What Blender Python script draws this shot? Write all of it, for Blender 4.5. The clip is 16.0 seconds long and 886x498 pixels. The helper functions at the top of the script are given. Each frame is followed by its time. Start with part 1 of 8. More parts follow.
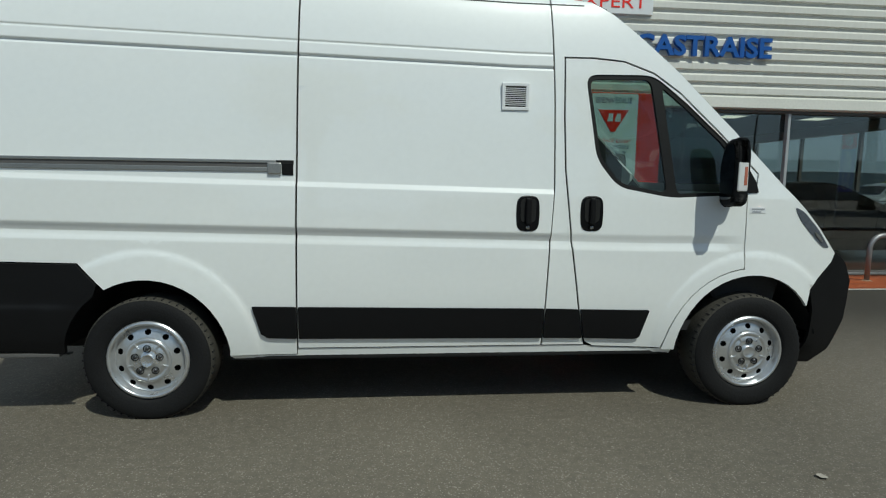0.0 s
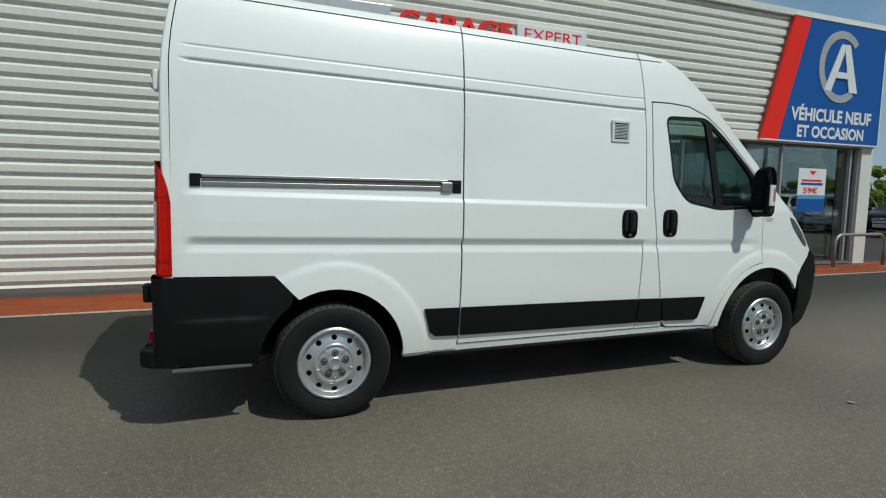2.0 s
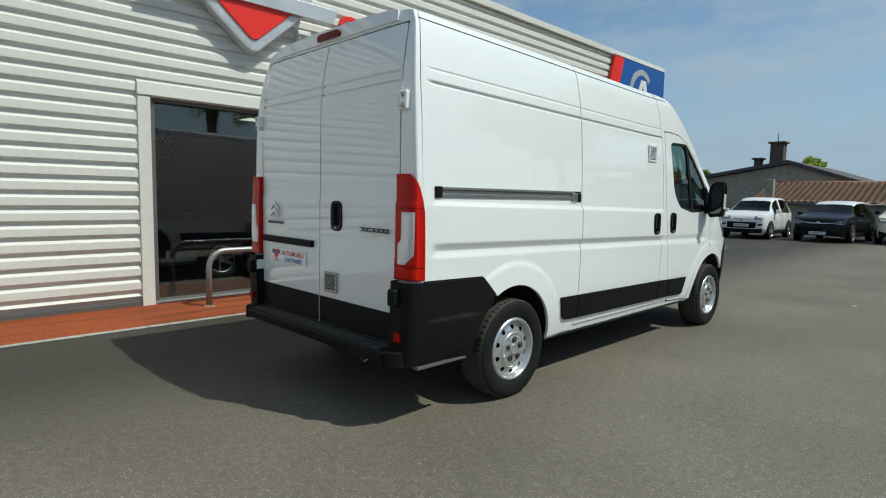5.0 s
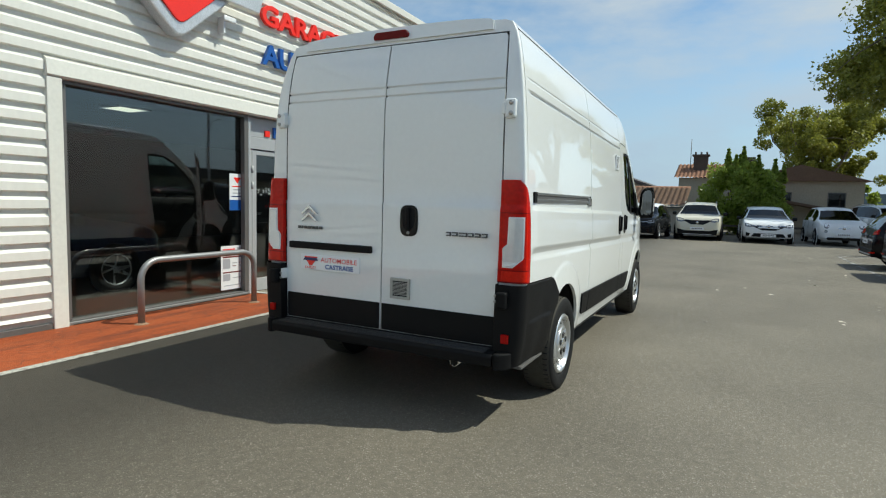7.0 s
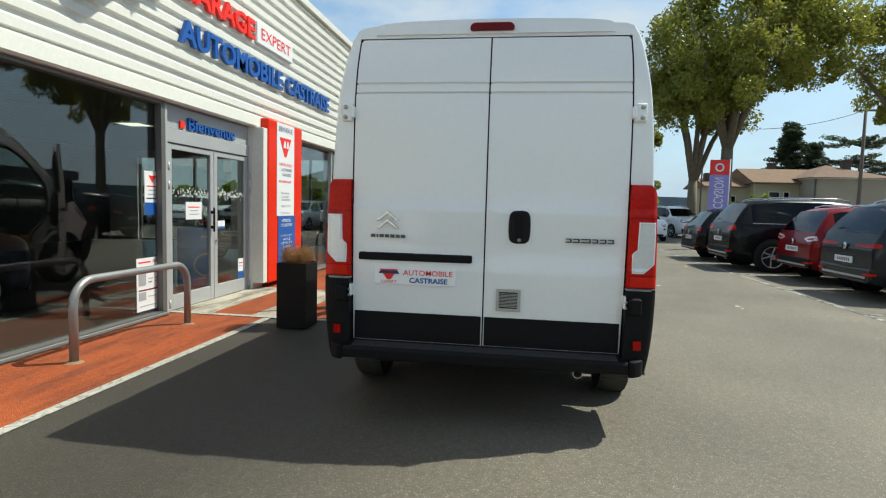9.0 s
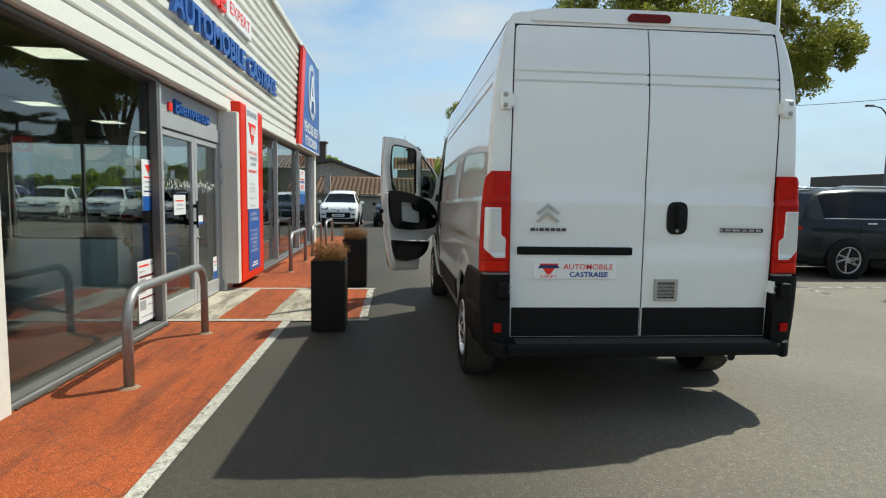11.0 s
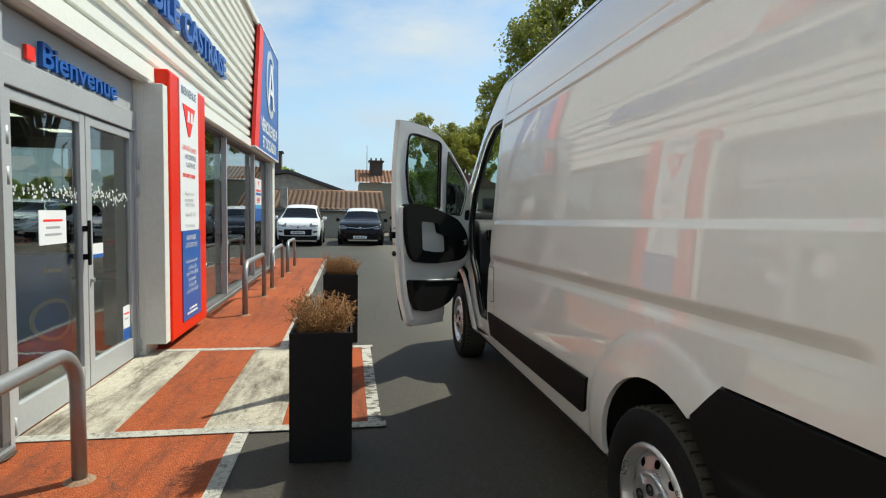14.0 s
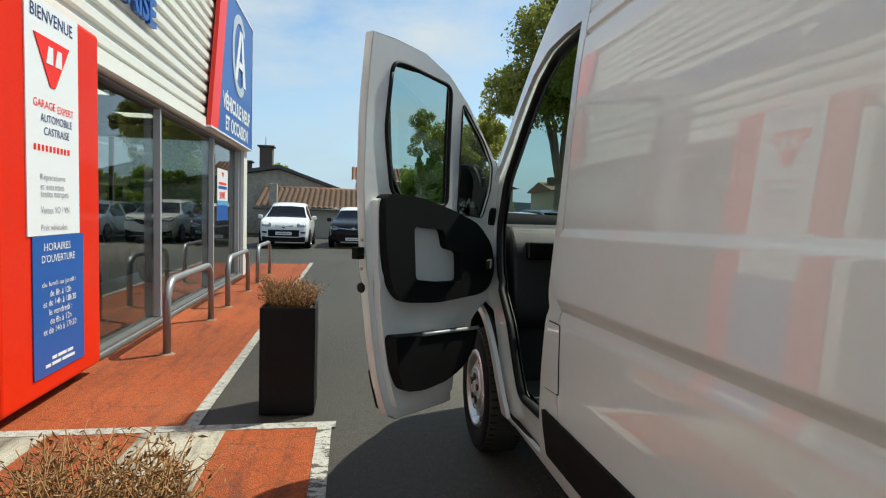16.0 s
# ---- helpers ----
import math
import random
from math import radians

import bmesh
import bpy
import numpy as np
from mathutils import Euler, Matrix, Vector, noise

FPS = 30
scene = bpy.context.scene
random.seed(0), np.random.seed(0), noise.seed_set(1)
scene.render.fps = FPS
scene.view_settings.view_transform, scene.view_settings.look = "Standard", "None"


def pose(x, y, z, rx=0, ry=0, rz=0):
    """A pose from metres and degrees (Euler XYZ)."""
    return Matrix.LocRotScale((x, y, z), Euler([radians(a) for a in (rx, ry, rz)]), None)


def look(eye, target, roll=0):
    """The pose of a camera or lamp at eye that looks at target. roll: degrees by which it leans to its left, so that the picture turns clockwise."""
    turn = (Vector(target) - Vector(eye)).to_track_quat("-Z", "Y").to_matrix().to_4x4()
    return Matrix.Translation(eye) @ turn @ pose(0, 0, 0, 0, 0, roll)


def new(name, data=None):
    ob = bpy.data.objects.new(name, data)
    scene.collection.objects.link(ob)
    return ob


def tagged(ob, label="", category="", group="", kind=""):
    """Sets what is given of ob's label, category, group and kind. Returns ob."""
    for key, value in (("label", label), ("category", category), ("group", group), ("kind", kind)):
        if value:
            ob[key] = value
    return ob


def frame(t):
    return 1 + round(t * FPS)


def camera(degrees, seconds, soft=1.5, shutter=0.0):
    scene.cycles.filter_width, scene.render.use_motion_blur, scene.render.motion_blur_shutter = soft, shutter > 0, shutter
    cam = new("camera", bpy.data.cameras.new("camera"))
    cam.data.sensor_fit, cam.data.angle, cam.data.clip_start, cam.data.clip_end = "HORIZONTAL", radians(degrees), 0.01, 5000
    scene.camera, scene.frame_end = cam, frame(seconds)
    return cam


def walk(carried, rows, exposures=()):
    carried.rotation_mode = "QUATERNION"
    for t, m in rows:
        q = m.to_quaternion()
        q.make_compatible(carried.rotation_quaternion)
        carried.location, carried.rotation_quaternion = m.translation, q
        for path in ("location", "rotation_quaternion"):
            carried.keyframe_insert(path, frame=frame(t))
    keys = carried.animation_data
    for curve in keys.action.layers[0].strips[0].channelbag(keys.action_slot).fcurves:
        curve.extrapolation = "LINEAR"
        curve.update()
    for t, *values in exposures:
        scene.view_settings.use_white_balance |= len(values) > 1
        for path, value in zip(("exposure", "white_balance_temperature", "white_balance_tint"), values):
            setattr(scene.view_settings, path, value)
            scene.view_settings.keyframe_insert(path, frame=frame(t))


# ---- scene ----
cam = camera(76.4, 16.0, soft=1.15)
PATH = [
    (0, (0.111, -0.072, 1.314), (0.297, 1.906, 1.082), 0.8),
    (0.5, (-0.35, -0.105, 1.338), (0.071, 1.836, 1.102), 1.1),
    (1, (-0.834, -0.141, 1.308), (-0.285, 1.772, 1.108), 0.9),
    (1.5, (-1.345, -0.194, 1.334), (-0.711, 1.692, 1.13), 1.2),
    (2, (-1.778, -0.212, 1.344), (-1.063, 1.646, 1.147), 1.0),
    (2.5, (-2.211, -0.198, 1.361), (-1.371, 1.607, 1.169), 1.2),
    (3, (-2.632, -0.123, 1.346), (-1.68, 1.627, 1.164), 1.2),
    (3.5, (-3.042, 0.027, 1.356), (-1.987, 1.716, 1.173), 1.2),
    (4, (-3.472, 0.185, 1.378), (-2.311, 1.803, 1.192), 1.3),
    (4.2, (-3.61, 0.275, 1.361), (-2.399, 1.856, 1.183), 1.4),
    (6.3, (-5.023, 1.451, 1.396), (-3.373, 2.565, 1.207), 1.3),
    (6.5, (-5.089, 1.586, 1.387), (-3.401, 2.645, 1.218), 1.5),
    (7, (-5.238, 1.967, 1.361), (-3.465, 2.877, 1.189), 1.5),
    (7.5, (-5.384, 2.405, 1.351), (-3.532, 3.14, 1.182), 1.6),
    (8, (-5.441, 2.858, 1.333), (-3.532, 3.429, 1.163), 1.4),
    (8.5, (-5.482, 3.329, 1.333), (-3.534, 3.752, 1.17), 1.6),
    (9, (-5.533, 3.792, 1.34), (-3.56, 4.077, 1.188), 1.5),
    (9.2, (-5.553, 3.978, 1.332), (-3.572, 4.196, 1.172), 1.5),
    (11.3, (-5.381, 5.77, 1.327), (-3.401, 5.539, 1.169), 0.9),
    (11.5, (-5.289, 5.898, 1.328), (-3.312, 5.631, 1.183), 0.9),
    (12, (-4.963, 6.099, 1.347), (-2.991, 5.804, 1.188), 1.0),
    (12.5, (-4.488, 6.176, 1.363), (-2.519, 5.866, 1.21), 0.9),
    (13, (-3.974, 6.16, 1.359), (-2.005, 5.839, 1.218), 1.0),
    (13.5, (-3.449, 6.111, 1.348), (-1.48, 5.784, 1.216), 1.0),
    (14, (-2.929, 6.056, 1.337), (-0.961, 5.727, 1.209), 1.0),
    (14.5, (-2.404, 5.961, 1.325), (-0.435, 5.628, 1.208), 1.4),
    (15, (-1.86, 5.913, 1.318), (0.107, 5.572, 1.194), 1.5),
    (15.5, (-1.357, 5.839, 1.316), (0.612, 5.505, 1.195), 1.8),
    (16, (-0.86, 5.758, 1.328), (1.109, 5.43, 1.203), 1.7),
]
walk(cam, [(t, look(eye, target, roll)) for t, eye, target, roll in PATH],
     exposures=[(0.0, -0.56, 6200, -3), (3.5, -0.38, 6250, -2), (7.0, 0.20, 6450, -1), (9.0, 0.46, 6650, -1), (11.5, 0.40, 6650, -1), (13.0, 0.54, 6650, -1), (16.0, 0.44, 6600, -1)])

# ---- light ----
SUN_DIR = Vector((0.34, -0.63, 1.0)).normalized()
world = bpy.data.worlds.new("sky")
scene.world = world
world.use_nodes = True
wn, wl = world.node_tree.nodes, world.node_tree.links
wn.clear()
w_out = wn.new("ShaderNodeOutputWorld")
w_bg = wn.new("ShaderNodeBackground")
w_sky = wn.new("ShaderNodeTexSky")
w_sky.sky_type = "NISHITA"
w_sky.sun_disc = False
w_sky.sun_elevation = math.asin(SUN_DIR.z)
w_sky.sun_rotation = math.atan2(SUN_DIR.x, SUN_DIR.y)
w_sky.air_density, w_sky.dust_density, w_sky.ozone_density = 1.0, 0.4, 1.5
w_tc = wn.new("ShaderNodeTexCoord")
w_map = wn.new("ShaderNodeMapping")
w_map.inputs["Scale"].default_value = (1.2, 1.6, 4.5)
w_map.inputs["Location"].default_value = (0.35, 0.1, 0.2)
w_noise = wn.new("ShaderNodeTexNoise")
w_noise.inputs["Scale"].default_value = 1.9
w_noise.inputs["Detail"].default_value = 9.0
w_noise.inputs["Roughness"].default_value = 0.58
w_ramp = wn.new("ShaderNodeValToRGB")
w_ramp.color_ramp.elements[0].position = 0.40
w_ramp.color_ramp.elements[1].position = 0.68
w_mix = wn.new("ShaderNodeMix")
w_mix.data_type = "RGBA"
w_mix.inputs[7].default_value = (4.2, 4.5, 5.1, 1)
wl.new(w_tc.outputs["Generated"], w_map.inputs["Vector"])
wl.new(w_map.outputs["Vector"], w_noise.inputs["Vector"])
wl.new(w_noise.outputs["Fac"], w_ramp.inputs["Fac"])
w_sep = wn.new("ShaderNodeSeparateXYZ")
w_low = wn.new("ShaderNodeMapRange")
w_low.interpolation_type = "SMOOTHSTEP"
w_low.inputs["From Min"].default_value, w_low.inputs["From Max"].default_value = 0.30, 0.80
w_low.inputs["To Min"].default_value, w_low.inputs["To Max"].default_value = 1.0, 0.85
w_mul = wn.new("ShaderNodeMath")
w_mul.operation = "MULTIPLY"
wl.new(w_tc.outputs["Generated"], w_sep.inputs[0])
wl.new(w_sep.outputs["Z"], w_low.inputs["Value"])
wl.new(w_ramp.outputs["Color"], w_mul.inputs[0])
wl.new(w_low.outputs["Result"], w_mul.inputs[1])
wl.new(w_mul.outputs[0], w_mix.inputs[0])
wl.new(w_sky.outputs["Color"], w_mix.inputs[6])
w_near = wn.new("ShaderNodeMapRange")
w_near.interpolation_type = "SMOOTHSTEP"
w_near.inputs["From Min"].default_value, w_near.inputs["From Max"].default_value = 0.0, 0.32
w_near.inputs["To Min"].default_value, w_near.inputs["To Max"].default_value = 0.78, 0.0
w_haze = wn.new("ShaderNodeMix")
w_haze.data_type = "RGBA"
w_haze.inputs[7].default_value = (2.7, 3.55, 4.9, 1)
wl.new(w_sep.outputs["Z"], w_near.inputs["Value"])
wl.new(w_near.outputs["Result"], w_haze.inputs[0])
wl.new(w_mix.outputs[2], w_haze.inputs[6])
wl.new(w_haze.outputs[2], w_bg.inputs["Color"])
w_bg.inputs["Strength"].default_value = 0.122
wl.new(w_bg.outputs["Background"], w_out.inputs["Surface"])

sun_data = bpy.data.lights.new("sun", "SUN")
sun_data.energy, sun_data.angle, sun_data.color = 4.05, radians(0.53), (1.0, 0.955, 0.88)
sun = new("sun", sun_data)
sun.matrix_world = look((0, 0, 30), Vector((0, 0, 30)) - SUN_DIR)


# ---- materials ----
def material(name, color, rough=0.5, metal=0.0, vary=0.12, scale=3.0, fine=60.0, bump=0.0, bump_scale=80.0,
             coat=0.0, spec=0.5, rand=0.0, tint=None, streak=None, coat_ior=1.5):
    """A surface with blotches at two scales, fine relief and, for pieces, a change from one to the next."""
    m = bpy.data.materials.new(name)
    m.use_nodes = True
    n, l = m.node_tree.nodes, m.node_tree.links
    b = n["Principled BSDF"]
    b.inputs["Metallic"].default_value = metal
    b.inputs["Roughness"].default_value = rough
    b.inputs["Coat Weight"].default_value = coat
    b.inputs["Coat Roughness"].default_value = 0.012
    b.inputs["Coat IOR"].default_value = coat_ior
    b.inputs["Specular IOR Level"].default_value = spec
    tc = n.new("ShaderNodeTexCoord")
    src = tc.outputs["Object"]
    if streak:
        mp = n.new("ShaderNodeMapping")
        mp.inputs["Scale"].default_value = streak
        l.new(src, mp.inputs["Vector"])
        src = mp.outputs["Vector"]
    big, small = n.new("ShaderNodeTexNoise"), n.new("ShaderNodeTexNoise")
    big.inputs["Scale"].default_value, big.inputs["Detail"].default_value = scale, 6
    small.inputs["Scale"].default_value, small.inputs["Detail"].default_value = fine, 4
    l.new(src, big.inputs["Vector"]), l.new(src, small.inputs["Vector"])
    add = n.new("ShaderNodeMath")
    add.operation = "MULTIPLY_ADD"
    add.inputs[1].default_value = 0.6
    l.new(big.outputs["Fac"], add.inputs[0]), l.new(small.outputs["Fac"], add.inputs[2])
    mr = n.new("ShaderNodeMapRange")
    mr.inputs["From Min"].default_value, mr.inputs["From Max"].default_value = 0.45, 1.15
    l.new(add.outputs[0], mr.inputs["Value"])
    mix = n.new("ShaderNodeMix")
    mix.data_type = "RGBA"
    c = Vector(color)
    dark = Vector(tint) if tint else c * (1 - vary)
    light = c * (1 + vary) if not tint else c
    mix.inputs[6].default_value = (*dark, 1)
    mix.inputs[7].default_value = (*[min(v, 0.95) for v in light], 1)
    l.new(mr.outputs["Result"], mix.inputs[0])
    col = mix.outputs[2]
    if rand:
        oi = n.new("ShaderNodeObjectInfo")
        hsv = n.new("ShaderNodeHueSaturation")
        rr = n.new("ShaderNodeMapRange")
        rr.inputs["To Min"].default_value, rr.inputs["To Max"].default_value = 1 - rand, 1 + rand
        l.new(oi.outputs["Random"], rr.inputs["Value"])
        l.new(rr.outputs["Result"], hsv.inputs["Value"])
        l.new(col, hsv.inputs["Color"])
        col = hsv.outputs["Color"]
    l.new(col, b.inputs["Base Color"])
    rv = n.new("ShaderNodeMapRange")
    rv.inputs["To Min"].default_value, rv.inputs["To Max"].default_value = rough * 0.88, min(1, rough * 1.12)
    l.new(big.outputs["Fac"], rv.inputs["Value"])
    l.new(rv.outputs["Result"], b.inputs["Roughness"])
    if bump:
        bp = n.new("ShaderNodeBump")
        bn = n.new("ShaderNodeTexNoise")
        bn.inputs["Scale"].default_value, bn.inputs["Detail"].default_value = bump_scale, 5
        l.new(tc.outputs["Object"], bn.inputs["Vector"])
        bp.inputs["Strength"].default_value, bp.inputs["Distance"].default_value = bump, 0.02
        l.new(bn.outputs["Fac"], bp.inputs["Height"])
        l.new(bp.outputs["Normal"], b.inputs["Normal"])
    return m


def glass_material(name, tint=(0.75, 0.86, 0.83), clear=0.8, rough=0.0, gloss=0.06):
    """A thin pane: Fresnel gloss over a tinted see-through layer."""
    m = bpy.data.materials.new(name)
    m.use_nodes = True
    n, l = m.node_tree.nodes, m.node_tree.links
    n.remove(n["Principled BSDF"])
    out = n["Material Output"]
    tr, gl, lw, mx = (n.new("ShaderNodeBsdfTransparent"), n.new("ShaderNodeBsdfGlossy"), n.new("ShaderNodeLayerWeight"),
                      n.new("ShaderNodeMixShader"))
    lw.inputs["Blend"].default_value = 0.5
    pw, ma = n.new("ShaderNodeMath"), n.new("ShaderNodeMath")
    pw.operation, ma.operation = "POWER", "MULTIPLY_ADD"
    pw.inputs[1].default_value = 4.2
    ma.inputs[1].default_value, ma.inputs[2].default_value = 0.93, gloss
    l.new(lw.outputs["Facing"], pw.inputs[0]), l.new(pw.outputs[0], ma.inputs[0])
    tr.inputs["Color"].default_value = (*[c * clear for c in tint], 1)
    gl.inputs["Roughness"].default_value = rough
    l.new(ma.outputs[0], mx.inputs[0]), l.new(tr.outputs[0], mx.inputs[1]), l.new(gl.outputs[0], mx.inputs[2])
    l.new(mx.outputs[0], out.inputs["Surface"])
    return m


def lit_material(name, color, strength):
    m = bpy.data.materials.new(name)
    m.use_nodes = True
    b = m.node_tree.nodes["Principled BSDF"]
    b.inputs["Base Color"].default_value = (*color, 1)
    b.inputs["Emission Color"].default_value = (*color, 1)
    b.inputs["Emission Strength"].default_value = strength
    return m


def ground_material(name, base, chip, chips=0.35, scale=160.0, worn=None, worn_from=0.62, worn_scale=2.2, bump=0.5, rough=0.86, spec=0.3, newer_shaded=False, soft=0.08, stretch=None, dust=None, cracks=None):
    """Stony ground: pale chips in a dark binder, broad stains, and worn spots that show another colour."""
    m = bpy.data.materials.new(name)
    m.use_nodes = True
    n, l = m.node_tree.nodes, m.node_tree.links
    b = n["Principled BSDF"]
    b.inputs["Roughness"].default_value = rough
    b.inputs["Specular IOR Level"].default_value = spec
    tc = n.new("ShaderNodeTexCoord")
    vo = n.new("ShaderNodeTexVoronoi")
    vo.inputs["Scale"].default_value = scale
    l.new(tc.outputs["Object"], vo.inputs["Vector"])
    sep = n.new("ShaderNodeSeparateColor")
    l.new(vo.outputs["Color"], sep.inputs["Color"])
    rp = n.new("ShaderNodeValToRGB")
    rp.color_ramp.elements[0].position, rp.color_ramp.elements[1].position = 1 - chips, 1.0
    l.new(sep.outputs[0], rp.inputs["Fac"])
    mx = n.new("ShaderNodeMix")
    mx.data_type = "RGBA"
    mx.inputs[6].default_value, mx.inputs[7].default_value = (*base, 1), (*chip, 1)
    l.new(rp.outputs["Color"], mx.inputs[0])
    n1, n2 = n.new("ShaderNodeTexNoise"), n.new("ShaderNodeTexNoise")
    n1.inputs["Scale"].default_value, n1.inputs["Detail"].default_value = 0.55, 7
    n2.inputs["Scale"].default_value, n2.inputs["Detail"].default_value, n2.inputs["Roughness"].default_value = 22, 8, 0.72
    l.new(tc.outputs["Object"], n1.inputs["Vector"]), l.new(tc.outputs["Object"], n2.inputs["Vector"])
    av = n.new("ShaderNodeMath")
    av.operation = "ADD"
    l.new(n1.outputs["Fac"], av.inputs[0]), l.new(n2.outputs["Fac"], av.inputs[1])
    mr = n.new("ShaderNodeMapRange")
    mr.inputs["From Min"].default_value, mr.inputs["From Max"].default_value = 0.6, 1.4
    mr.inputs["To Min"].default_value, mr.inputs["To Max"].default_value = 0.60, 1.38
    l.new(av.outputs[0], mr.inputs["Value"])
    hs = n.new("ShaderNodeHueSaturation")
    l.new(mr.outputs["Result"], hs.inputs["Value"])
    l.new(mx.outputs[2], hs.inputs["Color"])
    col = hs.outputs["Color"]
    if worn:
        n3 = n.new("ShaderNodeTexNoise")
        n3.inputs["Scale"].default_value, n3.inputs["Detail"].default_value, n3.inputs["Roughness"].default_value = worn_scale, 10, 0.72
        worn_at = tc.outputs["Object"]
        if stretch:
            # dirt drawn out along the way that feet and tyres take
            mp = n.new("ShaderNodeMapping")
            mp.inputs["Scale"].default_value = stretch
            mp.inputs["Rotation"].default_value = (0, 0, 0.3)
            l.new(worn_at, mp.inputs["Vector"])
            worn_at = mp.outputs["Vector"]
        l.new(worn_at, n3.inputs["Vector"])
        r3 = n.new("ShaderNodeValToRGB")
        r3.color_ramp.elements[0].position, r3.color_ramp.elements[1].position = worn_from, worn_from + soft
        l.new(n3.outputs["Fac"], r3.inputs["Fac"])
        m3 = n.new("ShaderNodeMix")
        m3.data_type = "RGBA"
        m3.inputs[7].default_value = (*worn, 1)
        l.new(r3.outputs["Color"], m3.inputs[0]), l.new(col, m3.inputs[6])
        col = m3.outputs[2]
    if dust:
        # pale sandy patches
        n4 = n.new("ShaderNodeTexNoise")
        n4.inputs["Scale"].default_value, n4.inputs["Detail"].default_value, n4.inputs["Roughness"].default_value = 1.1, 12, 0.75
        mo = n.new("ShaderNodeMapping")
        mo.inputs["Location"].default_value = (3.7, 1.9, 0)
        l.new(tc.outputs["Object"], mo.inputs["Vector"]), l.new(mo.outputs["Vector"], n4.inputs["Vector"])
        r4 = n.new("ShaderNodeMapRange")
        r4.inputs["From Min"].default_value, r4.inputs["From Max"].default_value = 0.50, 0.78
        r4.inputs["To Max"].default_value = 0.75
        l.new(n4.outputs["Fac"], r4.inputs["Value"])
        m4 = n.new("ShaderNodeMix")
        m4.data_type = "RGBA"
        m4.inputs[7].default_value = (*dust, 1)
        l.new(r4.outputs["Result"], m4.inputs[0]), l.new(col, m4.inputs[6])
        col = m4.outputs[2]
    if newer_shaded:
        # newer asphalt strip along the shop, darkened further to paint in the van's shade
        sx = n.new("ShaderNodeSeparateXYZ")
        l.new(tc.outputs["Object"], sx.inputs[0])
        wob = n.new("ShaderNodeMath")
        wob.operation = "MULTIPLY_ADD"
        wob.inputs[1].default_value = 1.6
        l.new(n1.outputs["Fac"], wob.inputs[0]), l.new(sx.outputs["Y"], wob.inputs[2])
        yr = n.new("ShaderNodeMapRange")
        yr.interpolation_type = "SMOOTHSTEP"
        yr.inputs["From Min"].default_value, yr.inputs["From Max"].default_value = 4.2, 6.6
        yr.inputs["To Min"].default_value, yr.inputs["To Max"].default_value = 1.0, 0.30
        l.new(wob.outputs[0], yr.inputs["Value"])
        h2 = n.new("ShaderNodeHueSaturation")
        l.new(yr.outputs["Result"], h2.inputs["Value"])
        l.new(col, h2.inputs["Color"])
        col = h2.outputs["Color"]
    if cracks:
        # fine dark cracks that wander and break off
        ad = n.new("ShaderNodeVectorMath")
        ad.operation = "MULTIPLY_ADD"
        ad.inputs[1].default_value = (0.10, 0.10, 0.0)
        l.new(n2.outputs["Color"], ad.inputs[0]), l.new(tc.outputs["Object"], ad.inputs[2])
        ve = n.new("ShaderNodeTexVoronoi")
        ve.feature = "DISTANCE_TO_EDGE"
        ve.inputs["Scale"].default_value = cracks
        l.new(ad.outputs[0], ve.inputs["Vector"])
        rc = n.new("ShaderNodeMapRange")
        rc.inputs["From Min"].default_value, rc.inputs["From Max"].default_value = 0.006, 0.022
        rc.inputs["To Min"].default_value, rc.inputs["To Max"].default_value = 1.0, 0.0
        l.new(ve.outputs["Distance"], rc.inputs["Value"])
        n5 = n.new("ShaderNodeTexNoise")
        n5.inputs["Scale"].default_value, n5.inputs["Detail"].default_value = 1.7, 5
        l.new(tc.outputs["Object"], n5.inputs["Vector"])
        r5 = n.new("ShaderNodeMapRange")
        r5.inputs["From Min"].default_value, r5.inputs["From Max"].default_value = 0.42, 0.56
        r5.inputs["To Max"].default_value = 0.62
        l.new(n5.outputs["Fac"], r5.inputs["Value"])
        m5 = n.new("ShaderNodeMath")
        m5.operation = "MULTIPLY"
        l.new(rc.outputs["Result"], m5.inputs[0]), l.new(r5.outputs["Result"], m5.inputs[1])
        mc = n.new("ShaderNodeMix")
        mc.data_type = "RGBA"
        mc.inputs[7].default_value = (0.05, 0.035, 0.028, 1)
        l.new(m5.outputs[0], mc.inputs[0]), l.new(col, mc.inputs[6])
        col = mc.outputs[2]
    l.new(col, b.inputs["Base Color"])
    bp = n.new("ShaderNodeBump")
    bp.inputs["Strength"].default_value, bp.inputs["Distance"].default_value = bump, 0.006
    l.new(vo.outputs["Distance"], bp.inputs["Height"])
    l.new(bp.outputs["Normal"], b.inputs["Normal"])
    return m


ASPHALT = ground_material("asphalt", (0.147, 0.129, 0.099), (0.34, 0.31, 0.26), 0.13, 185, bump=0.55, rough=0.68, spec=0.36, newer_shaded=True)
ORANGE_PAINT = ground_material("orange_ground_paint", (0.285, 0.060, 0.016), (0.39, 0.098, 0.030), 0.45, 120, (0.085, 0.027, 0.017), 0.48, 2.4, soft=0.24, stretch=(0.28, 1.9, 1), bump=0.8, dust=(0.33, 0.105, 0.042), cracks=5.0)
WHITE_PAINT = ground_material("white_ground_paint", (0.37, 0.36, 0.32), (0.46, 0.45, 0.41), 0.3, 130, (0.13, 0.10, 0.08), 0.52, 26.0, soft=0.14, cracks=8.0)
WORN_WHITE = ground_material("cracked_white_ground_paint", (0.40, 0.39, 0.35), (0.48, 0.47, 0.43), 0.3, 130, (0.10, 0.08, 0.065), 0.50, 9.0, soft=0.05, stretch=(2.2, 0.9, 1), cracks=9.0)
